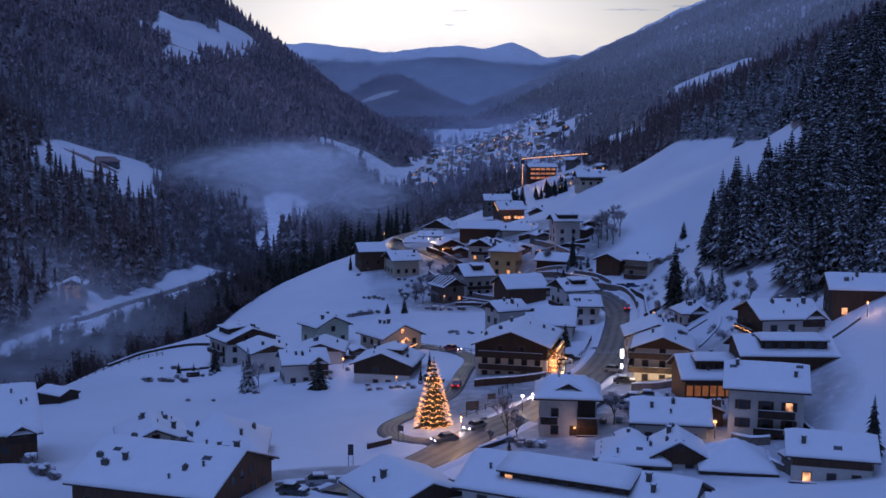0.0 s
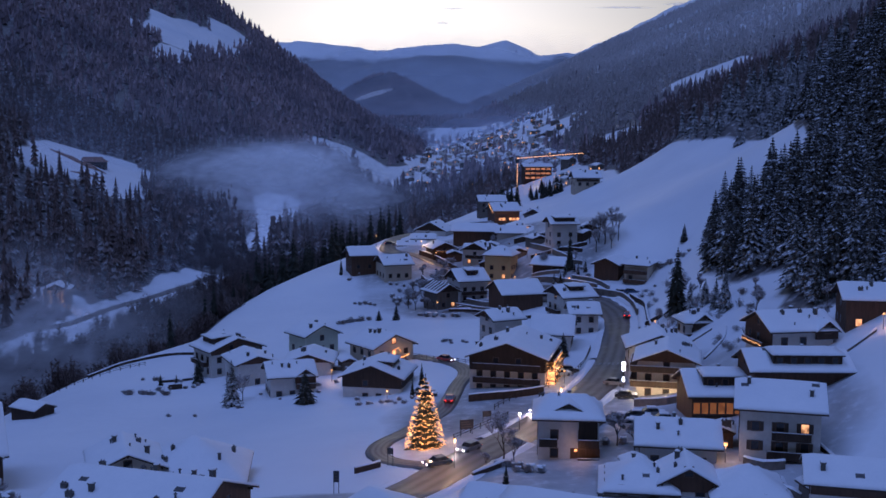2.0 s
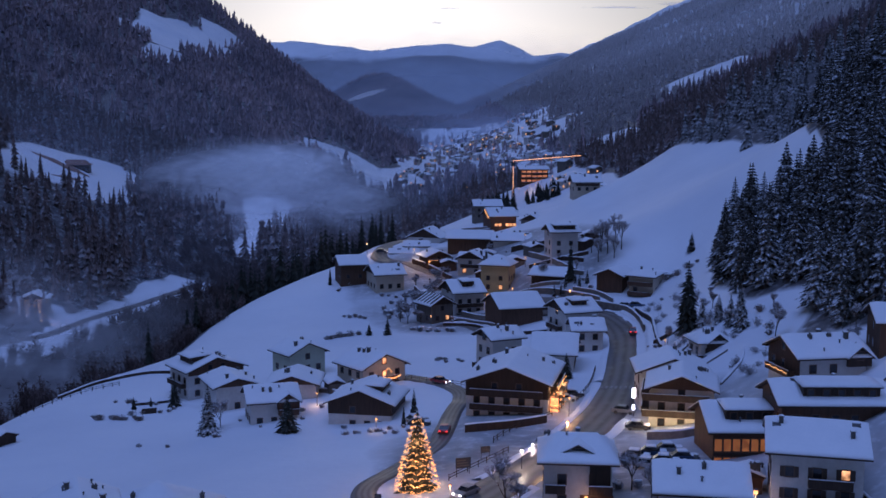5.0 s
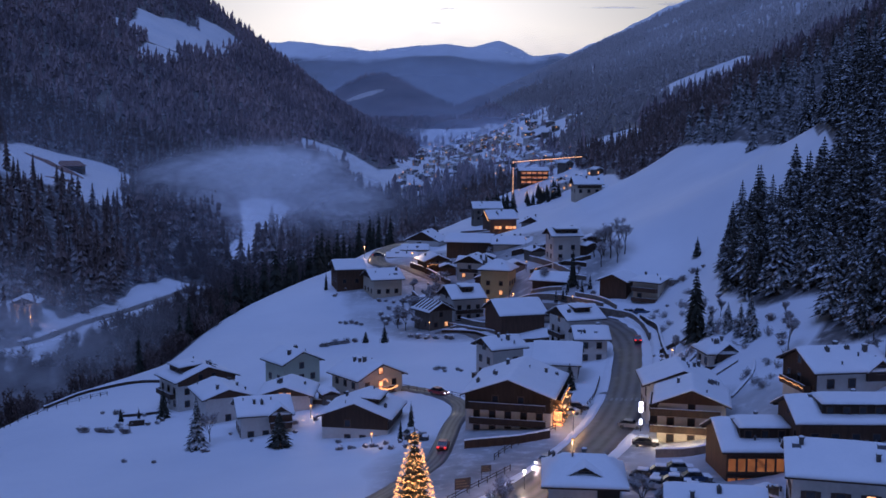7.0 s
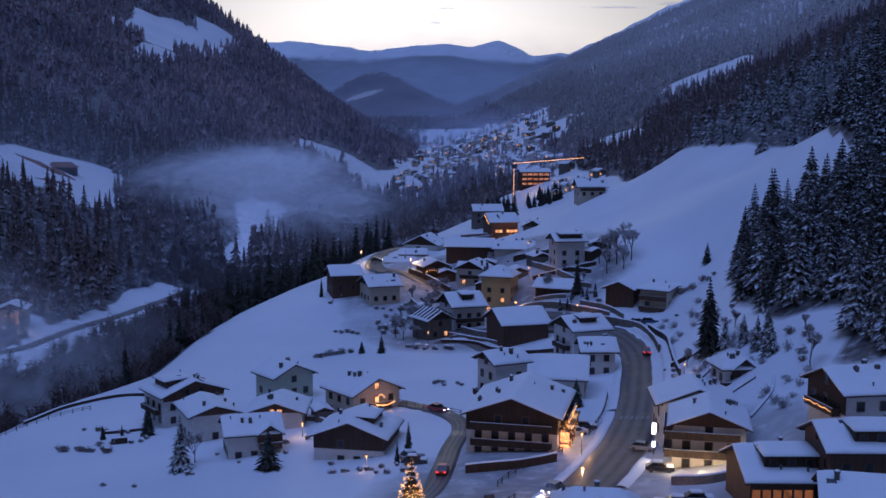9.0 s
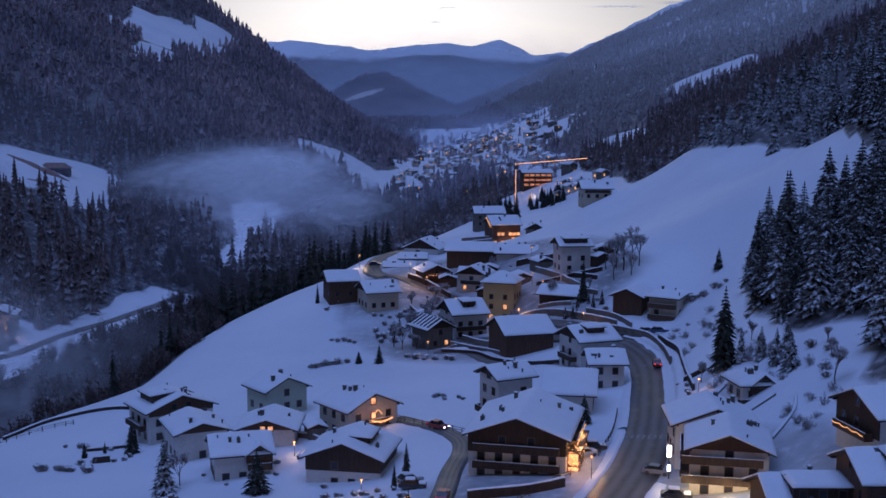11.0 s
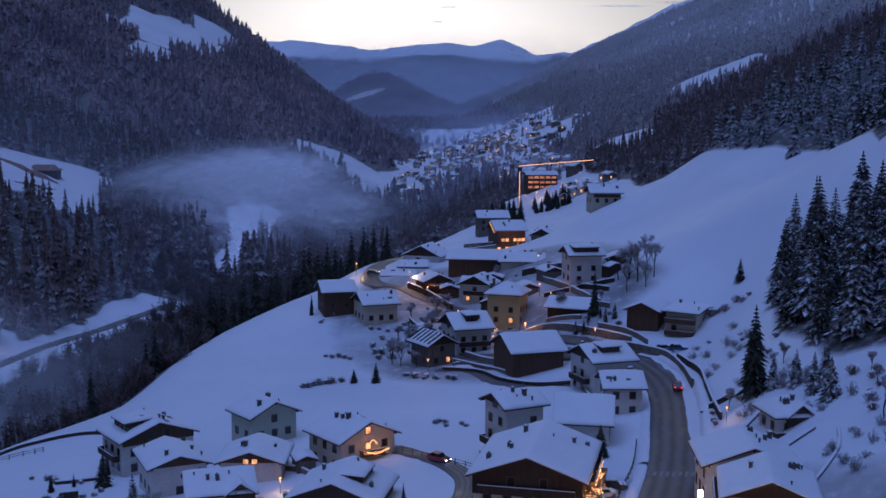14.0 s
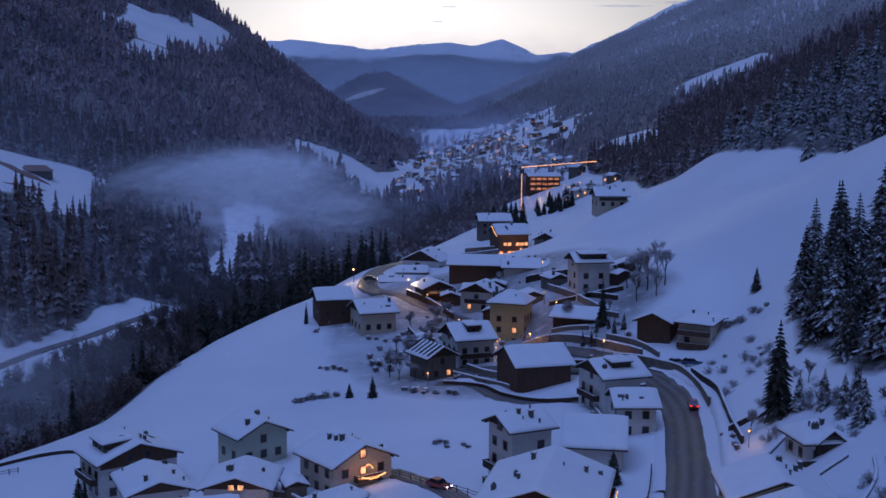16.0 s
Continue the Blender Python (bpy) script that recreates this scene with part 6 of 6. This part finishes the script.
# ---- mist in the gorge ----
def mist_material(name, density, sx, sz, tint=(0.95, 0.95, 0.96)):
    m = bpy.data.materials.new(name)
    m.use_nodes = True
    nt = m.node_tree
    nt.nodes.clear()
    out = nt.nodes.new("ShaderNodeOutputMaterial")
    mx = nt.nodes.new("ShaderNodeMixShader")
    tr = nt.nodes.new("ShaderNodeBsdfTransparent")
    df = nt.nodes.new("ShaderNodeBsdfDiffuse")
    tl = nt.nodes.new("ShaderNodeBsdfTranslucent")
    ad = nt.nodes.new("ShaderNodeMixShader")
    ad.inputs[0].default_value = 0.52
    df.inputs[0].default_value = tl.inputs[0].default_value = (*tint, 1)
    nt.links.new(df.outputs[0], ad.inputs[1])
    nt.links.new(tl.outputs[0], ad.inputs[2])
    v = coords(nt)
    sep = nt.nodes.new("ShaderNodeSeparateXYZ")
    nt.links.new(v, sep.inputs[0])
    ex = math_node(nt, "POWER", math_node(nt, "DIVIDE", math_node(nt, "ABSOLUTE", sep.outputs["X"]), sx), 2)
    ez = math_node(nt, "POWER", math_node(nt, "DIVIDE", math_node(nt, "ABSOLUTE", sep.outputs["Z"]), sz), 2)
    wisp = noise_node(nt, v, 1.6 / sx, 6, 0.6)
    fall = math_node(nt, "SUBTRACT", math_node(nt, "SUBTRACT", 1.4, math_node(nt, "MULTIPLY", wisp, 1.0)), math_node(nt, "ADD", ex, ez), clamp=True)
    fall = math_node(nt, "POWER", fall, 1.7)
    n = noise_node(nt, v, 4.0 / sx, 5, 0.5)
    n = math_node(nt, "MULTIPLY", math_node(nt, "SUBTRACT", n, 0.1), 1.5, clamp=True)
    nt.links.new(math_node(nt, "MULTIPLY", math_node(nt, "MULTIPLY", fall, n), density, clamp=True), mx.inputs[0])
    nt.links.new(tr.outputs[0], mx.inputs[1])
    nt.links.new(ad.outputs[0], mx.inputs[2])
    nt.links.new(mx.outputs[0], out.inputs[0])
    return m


def mist(x, y, z, sx, sz, density, label, name="mist"):
    """A billowing veil of mist, thinning out towards its edges."""
    n, k = 24, 12
    U, V = np.meshgrid(np.linspace(-1, 1, n), np.linspace(-1, 1, k), indexing="ij")
    X, Z = U * sx, V * sz
    Yv = 0.25 * sx * U**2 + (2.8 if name == "mist" else 2.0) * sz * V + 0.12 * sx * fractal(X + x, Z * 2 + y, sx * 0.6, 2, 8)
    i = (np.arange(n - 1)[:, None] * k + np.arange(k - 1)).ravel()
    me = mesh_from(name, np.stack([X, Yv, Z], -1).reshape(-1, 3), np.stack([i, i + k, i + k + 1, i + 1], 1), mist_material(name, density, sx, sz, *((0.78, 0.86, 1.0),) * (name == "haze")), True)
    ob = new(name, me)
    ob.location = (x, y, z)
    ob.visible_shadow = False
    return tagged(ob, label, "mist", kind="stuff")


for x, y, z, sx, sz, d in [(-112, 640, 23, 64, 15, 1.7), (-90, 690, 23, 50, 17, 2.4), (-100, 705, 0, 50, 25, 0.75), (-112, 740, 16, 80, 27, 1.6), (-54, 720, 4, 30, 17, 1.6), (-46, 670, 4, 50, 19, 0.7), (-190, 470, -14, 60, 22, 0.5), (-150, 430, -24, 90, 18, 0.6), (-132, 350, -26, 80, 18, 0.7)]:
    mist(x, y, z, sx, sz, d, "thin bank of evening mist hanging in the gorge")
# Wide sheets, tinted blue themselves, standing in for airlight before the slopes.
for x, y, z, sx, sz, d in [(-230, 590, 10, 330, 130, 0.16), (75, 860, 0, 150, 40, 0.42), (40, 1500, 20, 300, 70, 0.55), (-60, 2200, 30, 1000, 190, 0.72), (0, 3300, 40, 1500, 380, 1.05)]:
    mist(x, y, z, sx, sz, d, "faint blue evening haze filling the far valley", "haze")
for x, y, z, sx, sz in [(-136, 2120, 84, 50, 7), (190, 2000, 62, 40, 10), (-19, 4400, 385, 30, 8), (640, 4300, 438, 150, 7), (860, 4350, 455, 90, 9), (20, 4350, 434, 60, 5)]:
    bank = mist(x, y, z, sx, sz, 0.7 if y > 3000 else 3.5, "small patch of low cloud on the mountainside", "cloud")
    if x == -136:
        bank.rotation_euler = (0, radians(-16), 0)


# ---- walls, rails and fences ----
def wall_line(pts, high, thick, material, label, name="garden_wall", cap=True, category="wall"):
    """A wall that follows the ground, with a cap of snow."""
    line = spline(pts, 1.5)
    ob = empty(name, Matrix.Translation((pts[0][0], pts[0][1], ground_z(*pts[0]))))
    z0 = ground_z(*pts[0])
    bm, sn = bmesh.new(), bmesh.new()
    rows, caps = [], []
    for i, p in enumerate(line):
        d = (line[min(i + 1, len(line) - 1)] - line[max(i - 1, 0)]).normalized()
        sx, sy = d.y * thick / 2, -d.x * thick / 2
        g = ground_z(p.x, p.y) - z0
        x, y = p.x - pts[0][0], p.y - pts[0][1]
        h = high * (1 + 0.06 * noise.noise((p.x * 0.4, p.y * 0.4, 0)))
        rows.append([bm.verts.new(v) for v in ((x - sx, y - sy, g - 0.8), (x - sx, y - sy, g + h), (x + sx, y + sy, g + h), (x + sx, y + sy, g - 0.8))])
        t = 0.22 + 0.08 * noise.noise((p.x, p.y, 3))
        caps.append([sn.verts.new(v) for v in ((x - 1.2 * sx, y - 1.2 * sy, g + h + 0.004), (x - 0.7 * sx, y - 0.7 * sy, g + h + t), (x + 0.7 * sx, y + 0.7 * sy, g + h + t), (x + 1.2 * sx, y + 1.2 * sy, g + h + 0.004))])
    for b2, rr in ((bm, rows), (sn, caps)):
        for r0, r1 in zip(rr, rr[1:]):
            for k in range(3):
                b2.faces.new((r0[k], r1[k], r1[k + 1], r0[k + 1]))
        b2.faces.new(rr[0])
        b2.faces.new(rr[-1][::-1])
    part("masonry" if material is STONE else "boarding", bm, material, ob)
    if cap:
        part("snow_cap", sn, ROOF_SNOW, ob, "snow along the top", True)
    else:
        sn.free()
    return tagged(ob, label, category, "walls and fences")


POST = to_mesh("post", one_box(-0.07, -0.07, -0.5, 0.07, 0.07, 1.05), DARK_WOOD)


def fence(pts, label="dark wooden rail fence half buried in snow", gap=2.2):
    line = spline(pts, gap)
    ob = empty("fence", Matrix.Translation((pts[0][0], pts[0][1], ground_z(*pts[0]))))
    o = Vector((pts[0][0], pts[0][1], ground_z(*pts[0])))
    tops = []
    for p in line:
        q = Vector((p.x, p.y, ground_z(p.x, p.y))) - o
        shared("post", POST, ob, Matrix.Translation(q))
        tops.append(q)
    for h in (0.5, 0.92):
        bm = bmesh.new()
        tube(bm, [q + Vector((0, -0.09, h)) for q in tops], [0.06] * len(tops), 4)
        part("rail", bm, DARK_WOOD, ob)
    return tagged(ob, label, "fence", "walls and fences")


wall_line([(50.5, 327), (51.6, 312), (49.6, 296), (48, 284), (47.2, 275)], 1.3, 0.4, DARK_WOOD, "dark snow capped wall along the outside of the bend")
wall_line([(39, 343.5), (44.5, 338), (48.6, 329), (49.6, 316), (48.6, 303)], 1.5, 0.4, STONE, "low stone parapet round the road's bend")
wall_line([(20, 374.5), (28, 366.5), (36.5, 355.5), (43.5, 344)], 1.6, 0.5, STONE, "long dark retaining wall stepping down to the bend")
wall_line([(29.1, 408.0), (33.0, 392.3), (36.8, 379.0), (40, 371)], 1.6, 0.5, STONE, "curved retaining wall below the tall white house")
wall_line([(31, 402), (36, 388), (43, 377)], 1.2, 0.5, DARK_WOOD, "upper terrace fence with snow along the top")
wall_line([(-9.6, 431.5), (-3.2, 421.4), (3.6, 406.0)], 1.6, 0.4, BROWN_WOOD, "brown board fence along the upper road")
wall_line([(2.4, 358.5), (9.0, 347.5), (15.3, 336.1)], 1.0, 0.4, STONE, "stone wall along the lane below the barn")
wall_line([(6.4, 361), (12.0, 350), (19.3, 344)], 1.4, 0.4, STONE, "stone wall beside the tall balconied house")
wall_line([(24.4, 423.5), (29.5, 420.8), (36.0, 414.4)], 1.8, 1.2, DARK_WOOD, "long low woodstack under snow")
wall_line([(-30, 283), (-24, 279), (-21, 274)], 0.9, 0.3, STONE, "low garden wall behind the double gabled house")
wall_line([(40.9, 157.5), (43.6, 160.0), (45.4, 156.5)], 0.9, 0.5, STONE, "curved rough stone wall beside the garden path")
wall_line([(41.6, 170.5), (43.6, 168.2), (46.5, 168.0)], 1.2, 0.5, STONE, "dark retaining wall below the shuttered house")
wall_line([(47, 283), (51, 282.5)], 1.0, 0.35, DARK_WOOD, "short dark fence on the bank")
wall_line([(30, 380), (37, 374), (42, 368)], 1.2, 0.35, STONE, "snow capped stone terrace wall in the village")
wall_line([(27, 374), (35, 367)], 1.0, 0.35, STONE, "snow capped stone terrace wall in the village")
wall_line([(28, 392), (36, 386), (45, 381)], 1.1, 0.35, DARK_WOOD, "dark boarded terrace edge")
wall_line([(6, 500), (20, 497)], 2.2, 0.35, STONE, "tall retaining wall below the terraces")
wall_line([(9, 520), (20, 523)], 2.0, 0.35, STONE, "tall retaining wall below the terraces")
wall_line([(-8, 394), (-4, 383), (3, 376)], 2.6, 0.35, BROWN_WOOD, "brown retaining wall under the upper road")
wall_line([(1, 350), (9, 343), (13.5, 332), (20, 324), (28, 321)], 0.8, 0.35, DARK_WOOD, "dark fence along the lane below the barn")
wall_line([(33, 345), (27, 349.5), (18, 356.5)], 0.9, 0.35, DARK_WOOD, "guard rail beside the village road")
wall_line([(47, 343), (43, 352), (38, 359)], 1.3, 0.35, STONE, "stone retaining wall above the road")
wall_line([(29.5, 322), (29.5, 312), (31, 303), (33, 299)], 1.0, 0.35, STONE, "stone garden wall by the guest house")
wall_line([(-68, 286), (-64, 287), (-61, 288)], 0.6, 0.35, DARK_WOOD, "dark low wall by the white chalet")
wall_line([(-92, 306), (-84, 315), (-74, 319), (-66, 318)], 0.7, 0.4, DARK_WOOD, "dark low roadside wall along the gorge's brink")
fence([(-96, 292), (-88, 303), (-78, 309)])


def earth_bank(x0, y0, x1, y1, wide, high, seed, label):
    """A lumpy strip of bare earth, tapering to its ends."""
    n, k = 40, 9
    U, V = np.meshgrid(np.linspace(0, 1, n), np.linspace(-1, 1, k), indexing="ij")
    ln = math.hypot(x1 - x0, y1 - y0)
    w = wide * (0.25 + np.sin(math.pi * U)) * (1 + 0.35 * fractal(U * ln, V * 0 + seed, 5, 3, seed))
    X = x0 + (x1 - x0) * U - (y1 - y0) / ln * V * w
    Y = y0 + (y1 - y0) * U + (x1 - x0) / ln * V * w
    rise = high * (1 - V**2) * np.sin(math.pi * U) ** 0.5 * (1 + 0.5 * fractal(X, Y, 2.5, 3, seed + 1))
    Z = height(X, Y) - 0.3 + np.maximum(rise + 0.3 * (1 - np.abs(V)), 0)
    i = (np.arange(n - 1)[:, None] * k + np.arange(k - 1)).ravel()
    me = mesh_from("earth_bank", np.stack([X, Y, Z], -1).reshape(-1, 3), np.stack([i, i + k, i + k + 1, i + 1], 1), BARE_ROOF, True)
    return tagged(new("earth_bank", me), label, "bank", kind="structure")


earth_bank(-226, 672, -196, 680, 4.5, 1.5, 5, "bare brown earth bank below the lone hut")
earth_bank(-203, 636, -192, 664, 1.3, 0.7, 8, "bare earth bank beside the hut's track")
wall_line([(-64, 276.5), (-61, 277)], 1.2, 0.35, DARK_WOOD, "dark garden bench half buried in snow")
wall_line([(4.5, 228.5), (12, 229), (19, 232.5)], 1.4, 0.35, DARK_WOOD, "dark terrace front of the large chalet")
wall_line([(52.6, 180), (53, 171), (53.4, 161)], 0.7, 0.35, DARK_WOOD, "dark fence running down beside the white house")
wall_line([(33.5, 214.5), (39, 213.5), (44, 215)], 1.3, 0.35, STONE, "ramp wall in front of the hotel")
wall_line([(46, 264), (52, 269)], 0.5, 0.35, GREY_WOOD, "dark garden fence in deep snow")
wall_line([(47.5, 246), (50, 252), (56, 254)], 0.4, 0.35, GREY_WOOD, "dark garden fence in deep snow")
wall_line([(51, 238), (56, 244), (58, 250)], 0.4, 0.35, GREY_WOOD, "dark garden fence in deep snow")
wall_line([(58, 202), (66, 203), (72, 205)], 0.5, 0.35, GREY_WOOD, "dark boarded terrace below the chalet")
wall_line([(-13, 178), (-9.5, 181)], 0.9, 0.35, DARK_WOOD, "short dark fence beside the loop")
wall_line([(4, 170.5), (9, 177)], 0.7, 0.35, DARK_WOOD, "dark kerb fence along the road")
wall_line([(-24, 156), (-14, 158), (-8, 160)], 0.5, 0.35, STONE, "low wall round the small car park")
wall_line([(23, 190), (24.5, 197), (27, 203)], 0.8, 0.35, STONE, "low wall at the lot's edge")
wall_line([(42, 163), (38, 161), (35, 163)], 0.9, 0.35, DARK_WOOD, "dark garden fence in deep snow")
wall_line([(-18, 290), (-14, 299), (-10, 303)], 0.9, 0.35, DARK_WOOD, "dark garden fence in deep snow")
wall_line([(-30, 344.5), (-24, 346)], 0.9, 0.35, GREY_WOOD, "old timber stack under snow")
fence([(-9, 288), (-2.7, 279), (2.9, 272), (7, 266)])
fence([(9, 219), (12.1, 226), (16.3, 233), (20.5, 238)])
fence([(1.5, 196), (6, 203), (11, 211)])
fence([(26.3, 249), (30.6, 263), (33.4, 276)])


# ---- snow thrown up along the roads ----
def snow_bank(name, side, t0, t1, seed):
    line, width = ROADS[name]
    line = line[int(t0 * len(line)) : int(t1 * len(line))]
    rows = []
    for i, p in enumerate(line):
        d = (line[min(i + 1, len(line) - 1)] - line[max(i - 1, 0)]).normalized()
        nx, ny = d.y * side, -d.x * side
        row = []
        for o, h in ((-0.2, -0.15), (0.15, 0.25), (0.5, 0.4), (1.0, 0.34), (1.7, 0.12), (2.4, -0.3)):
            off = width / 2 + o + 0.35 * noise.noise((p.x * 0.35, p.y * 0.35, seed))
            x, y = p.x + nx * off, p.y + ny * off
            row.append((x, y, ground_z(x, y) + h * (1 + 0.5 * noise.noise((x * 0.5, y * 0.5, seed + 2))) + 0.12 * noise.noise((x * 1.6, y * 1.6, seed))))
        rows.append(row)
    n = len(rows)
    i = (np.arange(n - 1)[:, None] * 6 + np.arange(5)).ravel()
    quads = np.stack([i, i + 1, i + 7, i + 6], 1)
    me = mesh_from("snow_bank", np.array(rows).reshape(-1, 3), quads if side < 0 else quads[:, ::-1], SNOW, True)
    return tagged(new("snow_bank", me), "ploughed bank of lumpy snow along the road", "snow bank", kind="structure")


for nm, sd, a, c in [("main", 1, 0.05, 0.2), ("main", 1, 0.3, 0.37), ("main", 1, 0.47, 0.78), ("main", -1, 0.0, 0.1), ("main", -1, 0.2, 0.5), ("main", -1, 0.5, 0.7), ("lane", -1, 0.1, 0.9)]:
    snow_bank(nm, sd, a, c, len(nm) + int(9 * a))


# ---- cars ----
def car_meshes(name, colour):
    paint, nt, b = principled(name, 0.3, 0.3)
    nt.links.new(ramp(nt, noise_node(nt, coords(nt), 1.5), ((0.3, colour), (0.8, tuple(0.8 * c + 0.02 for c in colour)))), b.inputs["Base Color"])
    b.inputs["Coat Weight"].default_value = 0.5

    def side(pts, half, taper=0.0):
        bm = bmesh.new()
        l, r = ([bm.verts.new((s * (half - (taper if z > 0.95 else 0)), y, z)) for y, z in pts] for s in (-1, 1))
        bm.faces.new(l)
        bm.faces.new(r[::-1])
        for k in range(len(pts)):
            bm.faces.new((l[k], r[k], r[(k + 1) % len(pts)], l[(k + 1) % len(pts)]))
        bmesh.ops.recalc_face_normals(bm, faces=bm.faces)
        bmesh.ops.bevel(bm, geom=bm.edges[:], offset=0.05, segments=2, affect="EDGES")
        return bm

    body = to_mesh("body", side([(-2.1, 0.3), (-2.15, 0.6), (-2.0, 0.85), (-1.0, 0.95), (1.9, 0.95), (2.1, 0.8), (2.12, 0.35)], 0.87), paint)
    cabin = to_mesh("cabin", side([(-1.05, 0.93), (-0.45, 1.42), (1.1, 1.46), (1.85, 0.93)], 0.8, 0.12), GLASS)
    roof = to_mesh("roof_panel", side([(-0.5, 1.4), (-0.4, 1.49), (1.05, 1.52), (1.15, 1.42)], 0.7), paint)
    return body, cabin, roof


def wheel_meshes():
    m = Matrix.Rotation(radians(90), 4, "Y")
    out = []
    for nm, r, w, mat in (("tyre", 0.33, 0.22, METAL), ("rim", 0.2, 0.235, CHIMNEY)):
        bm = bmesh.new()
        bmesh.ops.create_cone(bm, segments=16, cap_ends=True, radius1=r, radius2=r, depth=w, matrix=m)
        out.append(to_mesh(nm, bm, mat))
    return out


TYRE, RIM = wheel_meshes()
HEAD_ON = to_mesh("head_light", one_box(-0.2, -0.03, -0.09, 0.2, 0.03, 0.09), WHITE_LAMP)
HEAD_OFF = to_mesh("head_light", one_box(-0.2, -0.03, -0.09, 0.2, 0.03, 0.09), GLASS)
TAIL_ON = to_mesh("tail_light", one_box(-0.18, -0.03, -0.1, 0.18, 0.03, 0.1), TAIL)
TAIL_OFF = to_mesh("tail_light", one_box(-0.18, -0.03, -0.1, 0.18, 0.03, 0.1), mottled("tail_glass", (0.2, 0.01, 0.01), (0.3, 0.02, 0.02), 3.0, 0.2, 0.0))
bm = one_box(-0.72, -0.45, 1.5, 0.72, 1.1, 1.68)
bmesh.ops.bevel(bm, geom=bm.edges[:], offset=0.07, segments=2, affect="EDGES")
CAR_SNOW = to_mesh("snow_load", bm, ROOF_SNOW)
bm = one_box(-0.8, -2.0, 0.86, 0.8, -1.0, 1.04)
bmesh.ops.bevel(bm, geom=bm.edges[:], offset=0.07, segments=2, affect="EDGES")
HOOD_SNOW = to_mesh("snow_on_hood", bm, ROOF_SNOW)
PAINTS = {"dark": car_meshes("dark_car_paint", (0.03, 0.032, 0.036)), "silver": car_meshes("silver_car_paint", (0.35, 0.35, 0.36)), "white": car_meshes("white_car_paint", (0.6, 0.6, 0.6)), "red": car_meshes("red_car_paint", (0.3, 0.02, 0.02)), "blue": car_meshes("blue_car_paint", (0.03, 0.06, 0.14))}


def car(x, y, yaw, colour, on=False, snowy=False, watts=0, z=None):
    c = empty("car", Matrix.Translation((x, y, ground_z(x, y) + 0.02 if z is None else z)) @ Matrix.Rotation(radians(yaw), 4, "Z"))
    for nm, me in zip(("body", "cabin", "roof_panel"), PAINTS[colour]):
        shared(nm, me, c, Matrix())
    for wx in (-0.78, 0.78):
        for wy in (-1.35, 1.3):
            t = shared("wheel", TYRE, c, Matrix.Translation((wx, wy, 0.33)))
            shared("rim", RIM, t, Matrix())
    for wx in (-0.6, 0.6):
        shared("head_light", HEAD_ON if on else HEAD_OFF, c, Matrix.Translation((wx, -2.12, 0.68)))
        shared("tail_light", TAIL_ON if on else TAIL_OFF, c, Matrix.Translation((wx, 2.12, 0.72)))
    if snowy:
        shared("snow_load", CAR_SNOW, c, Matrix(), "slab of snow on the car's roof")
        shared("snow_on_hood", HOOD_SNOW, c, Matrix(), "snow on the hood")
    if watts:
        p = c.matrix_basis @ Vector((0, -3.6, 0.7))
        lamp_light(p.x, p.y, p.z, watts, (1.0, 0.95, 1.1), 0.3)
    what = "driving with lights on along the wet road" if on else "parked under a load of snow" if snowy else "parked in the snow"
    return tagged(c, f"{colour} car {what}", "car", "cars")


car(46.3, 306, 174, "red", True)
car(-1.0, 178.5, -60, "blue", True)
car(1.0, 230, 172, "red", True)
car(0.2, 275, 50, "red", True)
car(16.6, 214.0, -32, "silver", True, watts=200)
car(3.8, 186.5, -40, "silver", True, watts=180)
car(33.2, 236, 70, "silver", watts=0)
car(33.4, 222.5, 80, "dark", False, True)
car(-20.9, 151.0, 75, "dark", False, True)
car(-17.7, 155.6, 100, "silver", False, True)
for k, (x, y) in enumerate([(29.5, 201), (32.3, 202.5), (35, 204), (30.2, 195.5), (33, 196.5), (36, 198), (31.5, 190), (34.5, 191.5)]):
    car(x, y, 70 + 9 * (k % 3), ("dark", "blue", "silver", "white")[k % 4], False, True)
for k, (x, y) in enumerate([(-3.6, 238), (-4.2, 242.5), (-9, 262), (24, 249), (26, 253), (49.5, 337), (52, 334), (21, 409), (17, 520), (14, 517), (-21.6, 455)]):
    car(x, y, 90 + 25 * (k % 2), ("dark", "silver", "blue", "white")[k % 4], k in (8, 9, 10), k not in (8, 9, 10))


# ---- small fittings ----
def sign_board(x, y, w, h, up, yaw, label):
    ob = empty("notice_board", Matrix.Translation((x, y, ground_z(x, y))) @ Matrix.Rotation(radians(yaw), 4, "Z"))
    for s in (-1, 1):
        bm = bmesh.new()
        tube(bm, [(s * w * 0.42, 0, -0.4), (s * w * 0.42, 0, up + h)], [0.05, 0.05], 6)
        part("post", bm, METAL, ob)
    part("panel", one_box(-w / 2, -0.08, up, w / 2, -0.05, up + h), mottled("board_face", (0.04, 0.04, 0.045), (0.09, 0.09, 0.1), 2.0), ob)
    for k in range(3):
        part("text_bar", one_box(-w * 0.4, -0.092, up + h * (0.2 + 0.25 * k), w * (0.4 - 0.12 * k), -0.084, up + h * (0.3 + 0.25 * k)), GREY_WOOD, ob)
    return tagged(ob, label, "sign", "signs")


sign_board(3.6, 199, 2.4, 1.6, 1.0, 20, "large dark notice board beside the road")
sign_board(7.2, 207, 1.6, 1.0, 1.2, 20, "small dark notice board beside the road")
sign_board(-8, 181.5, 0.9, 0.9, 1.8, -10, "small road sign at the loop")
sign_board(-14.6, 166.5, 0.8, 1.6, 1.6, 0, "narrow sign by the small car park")
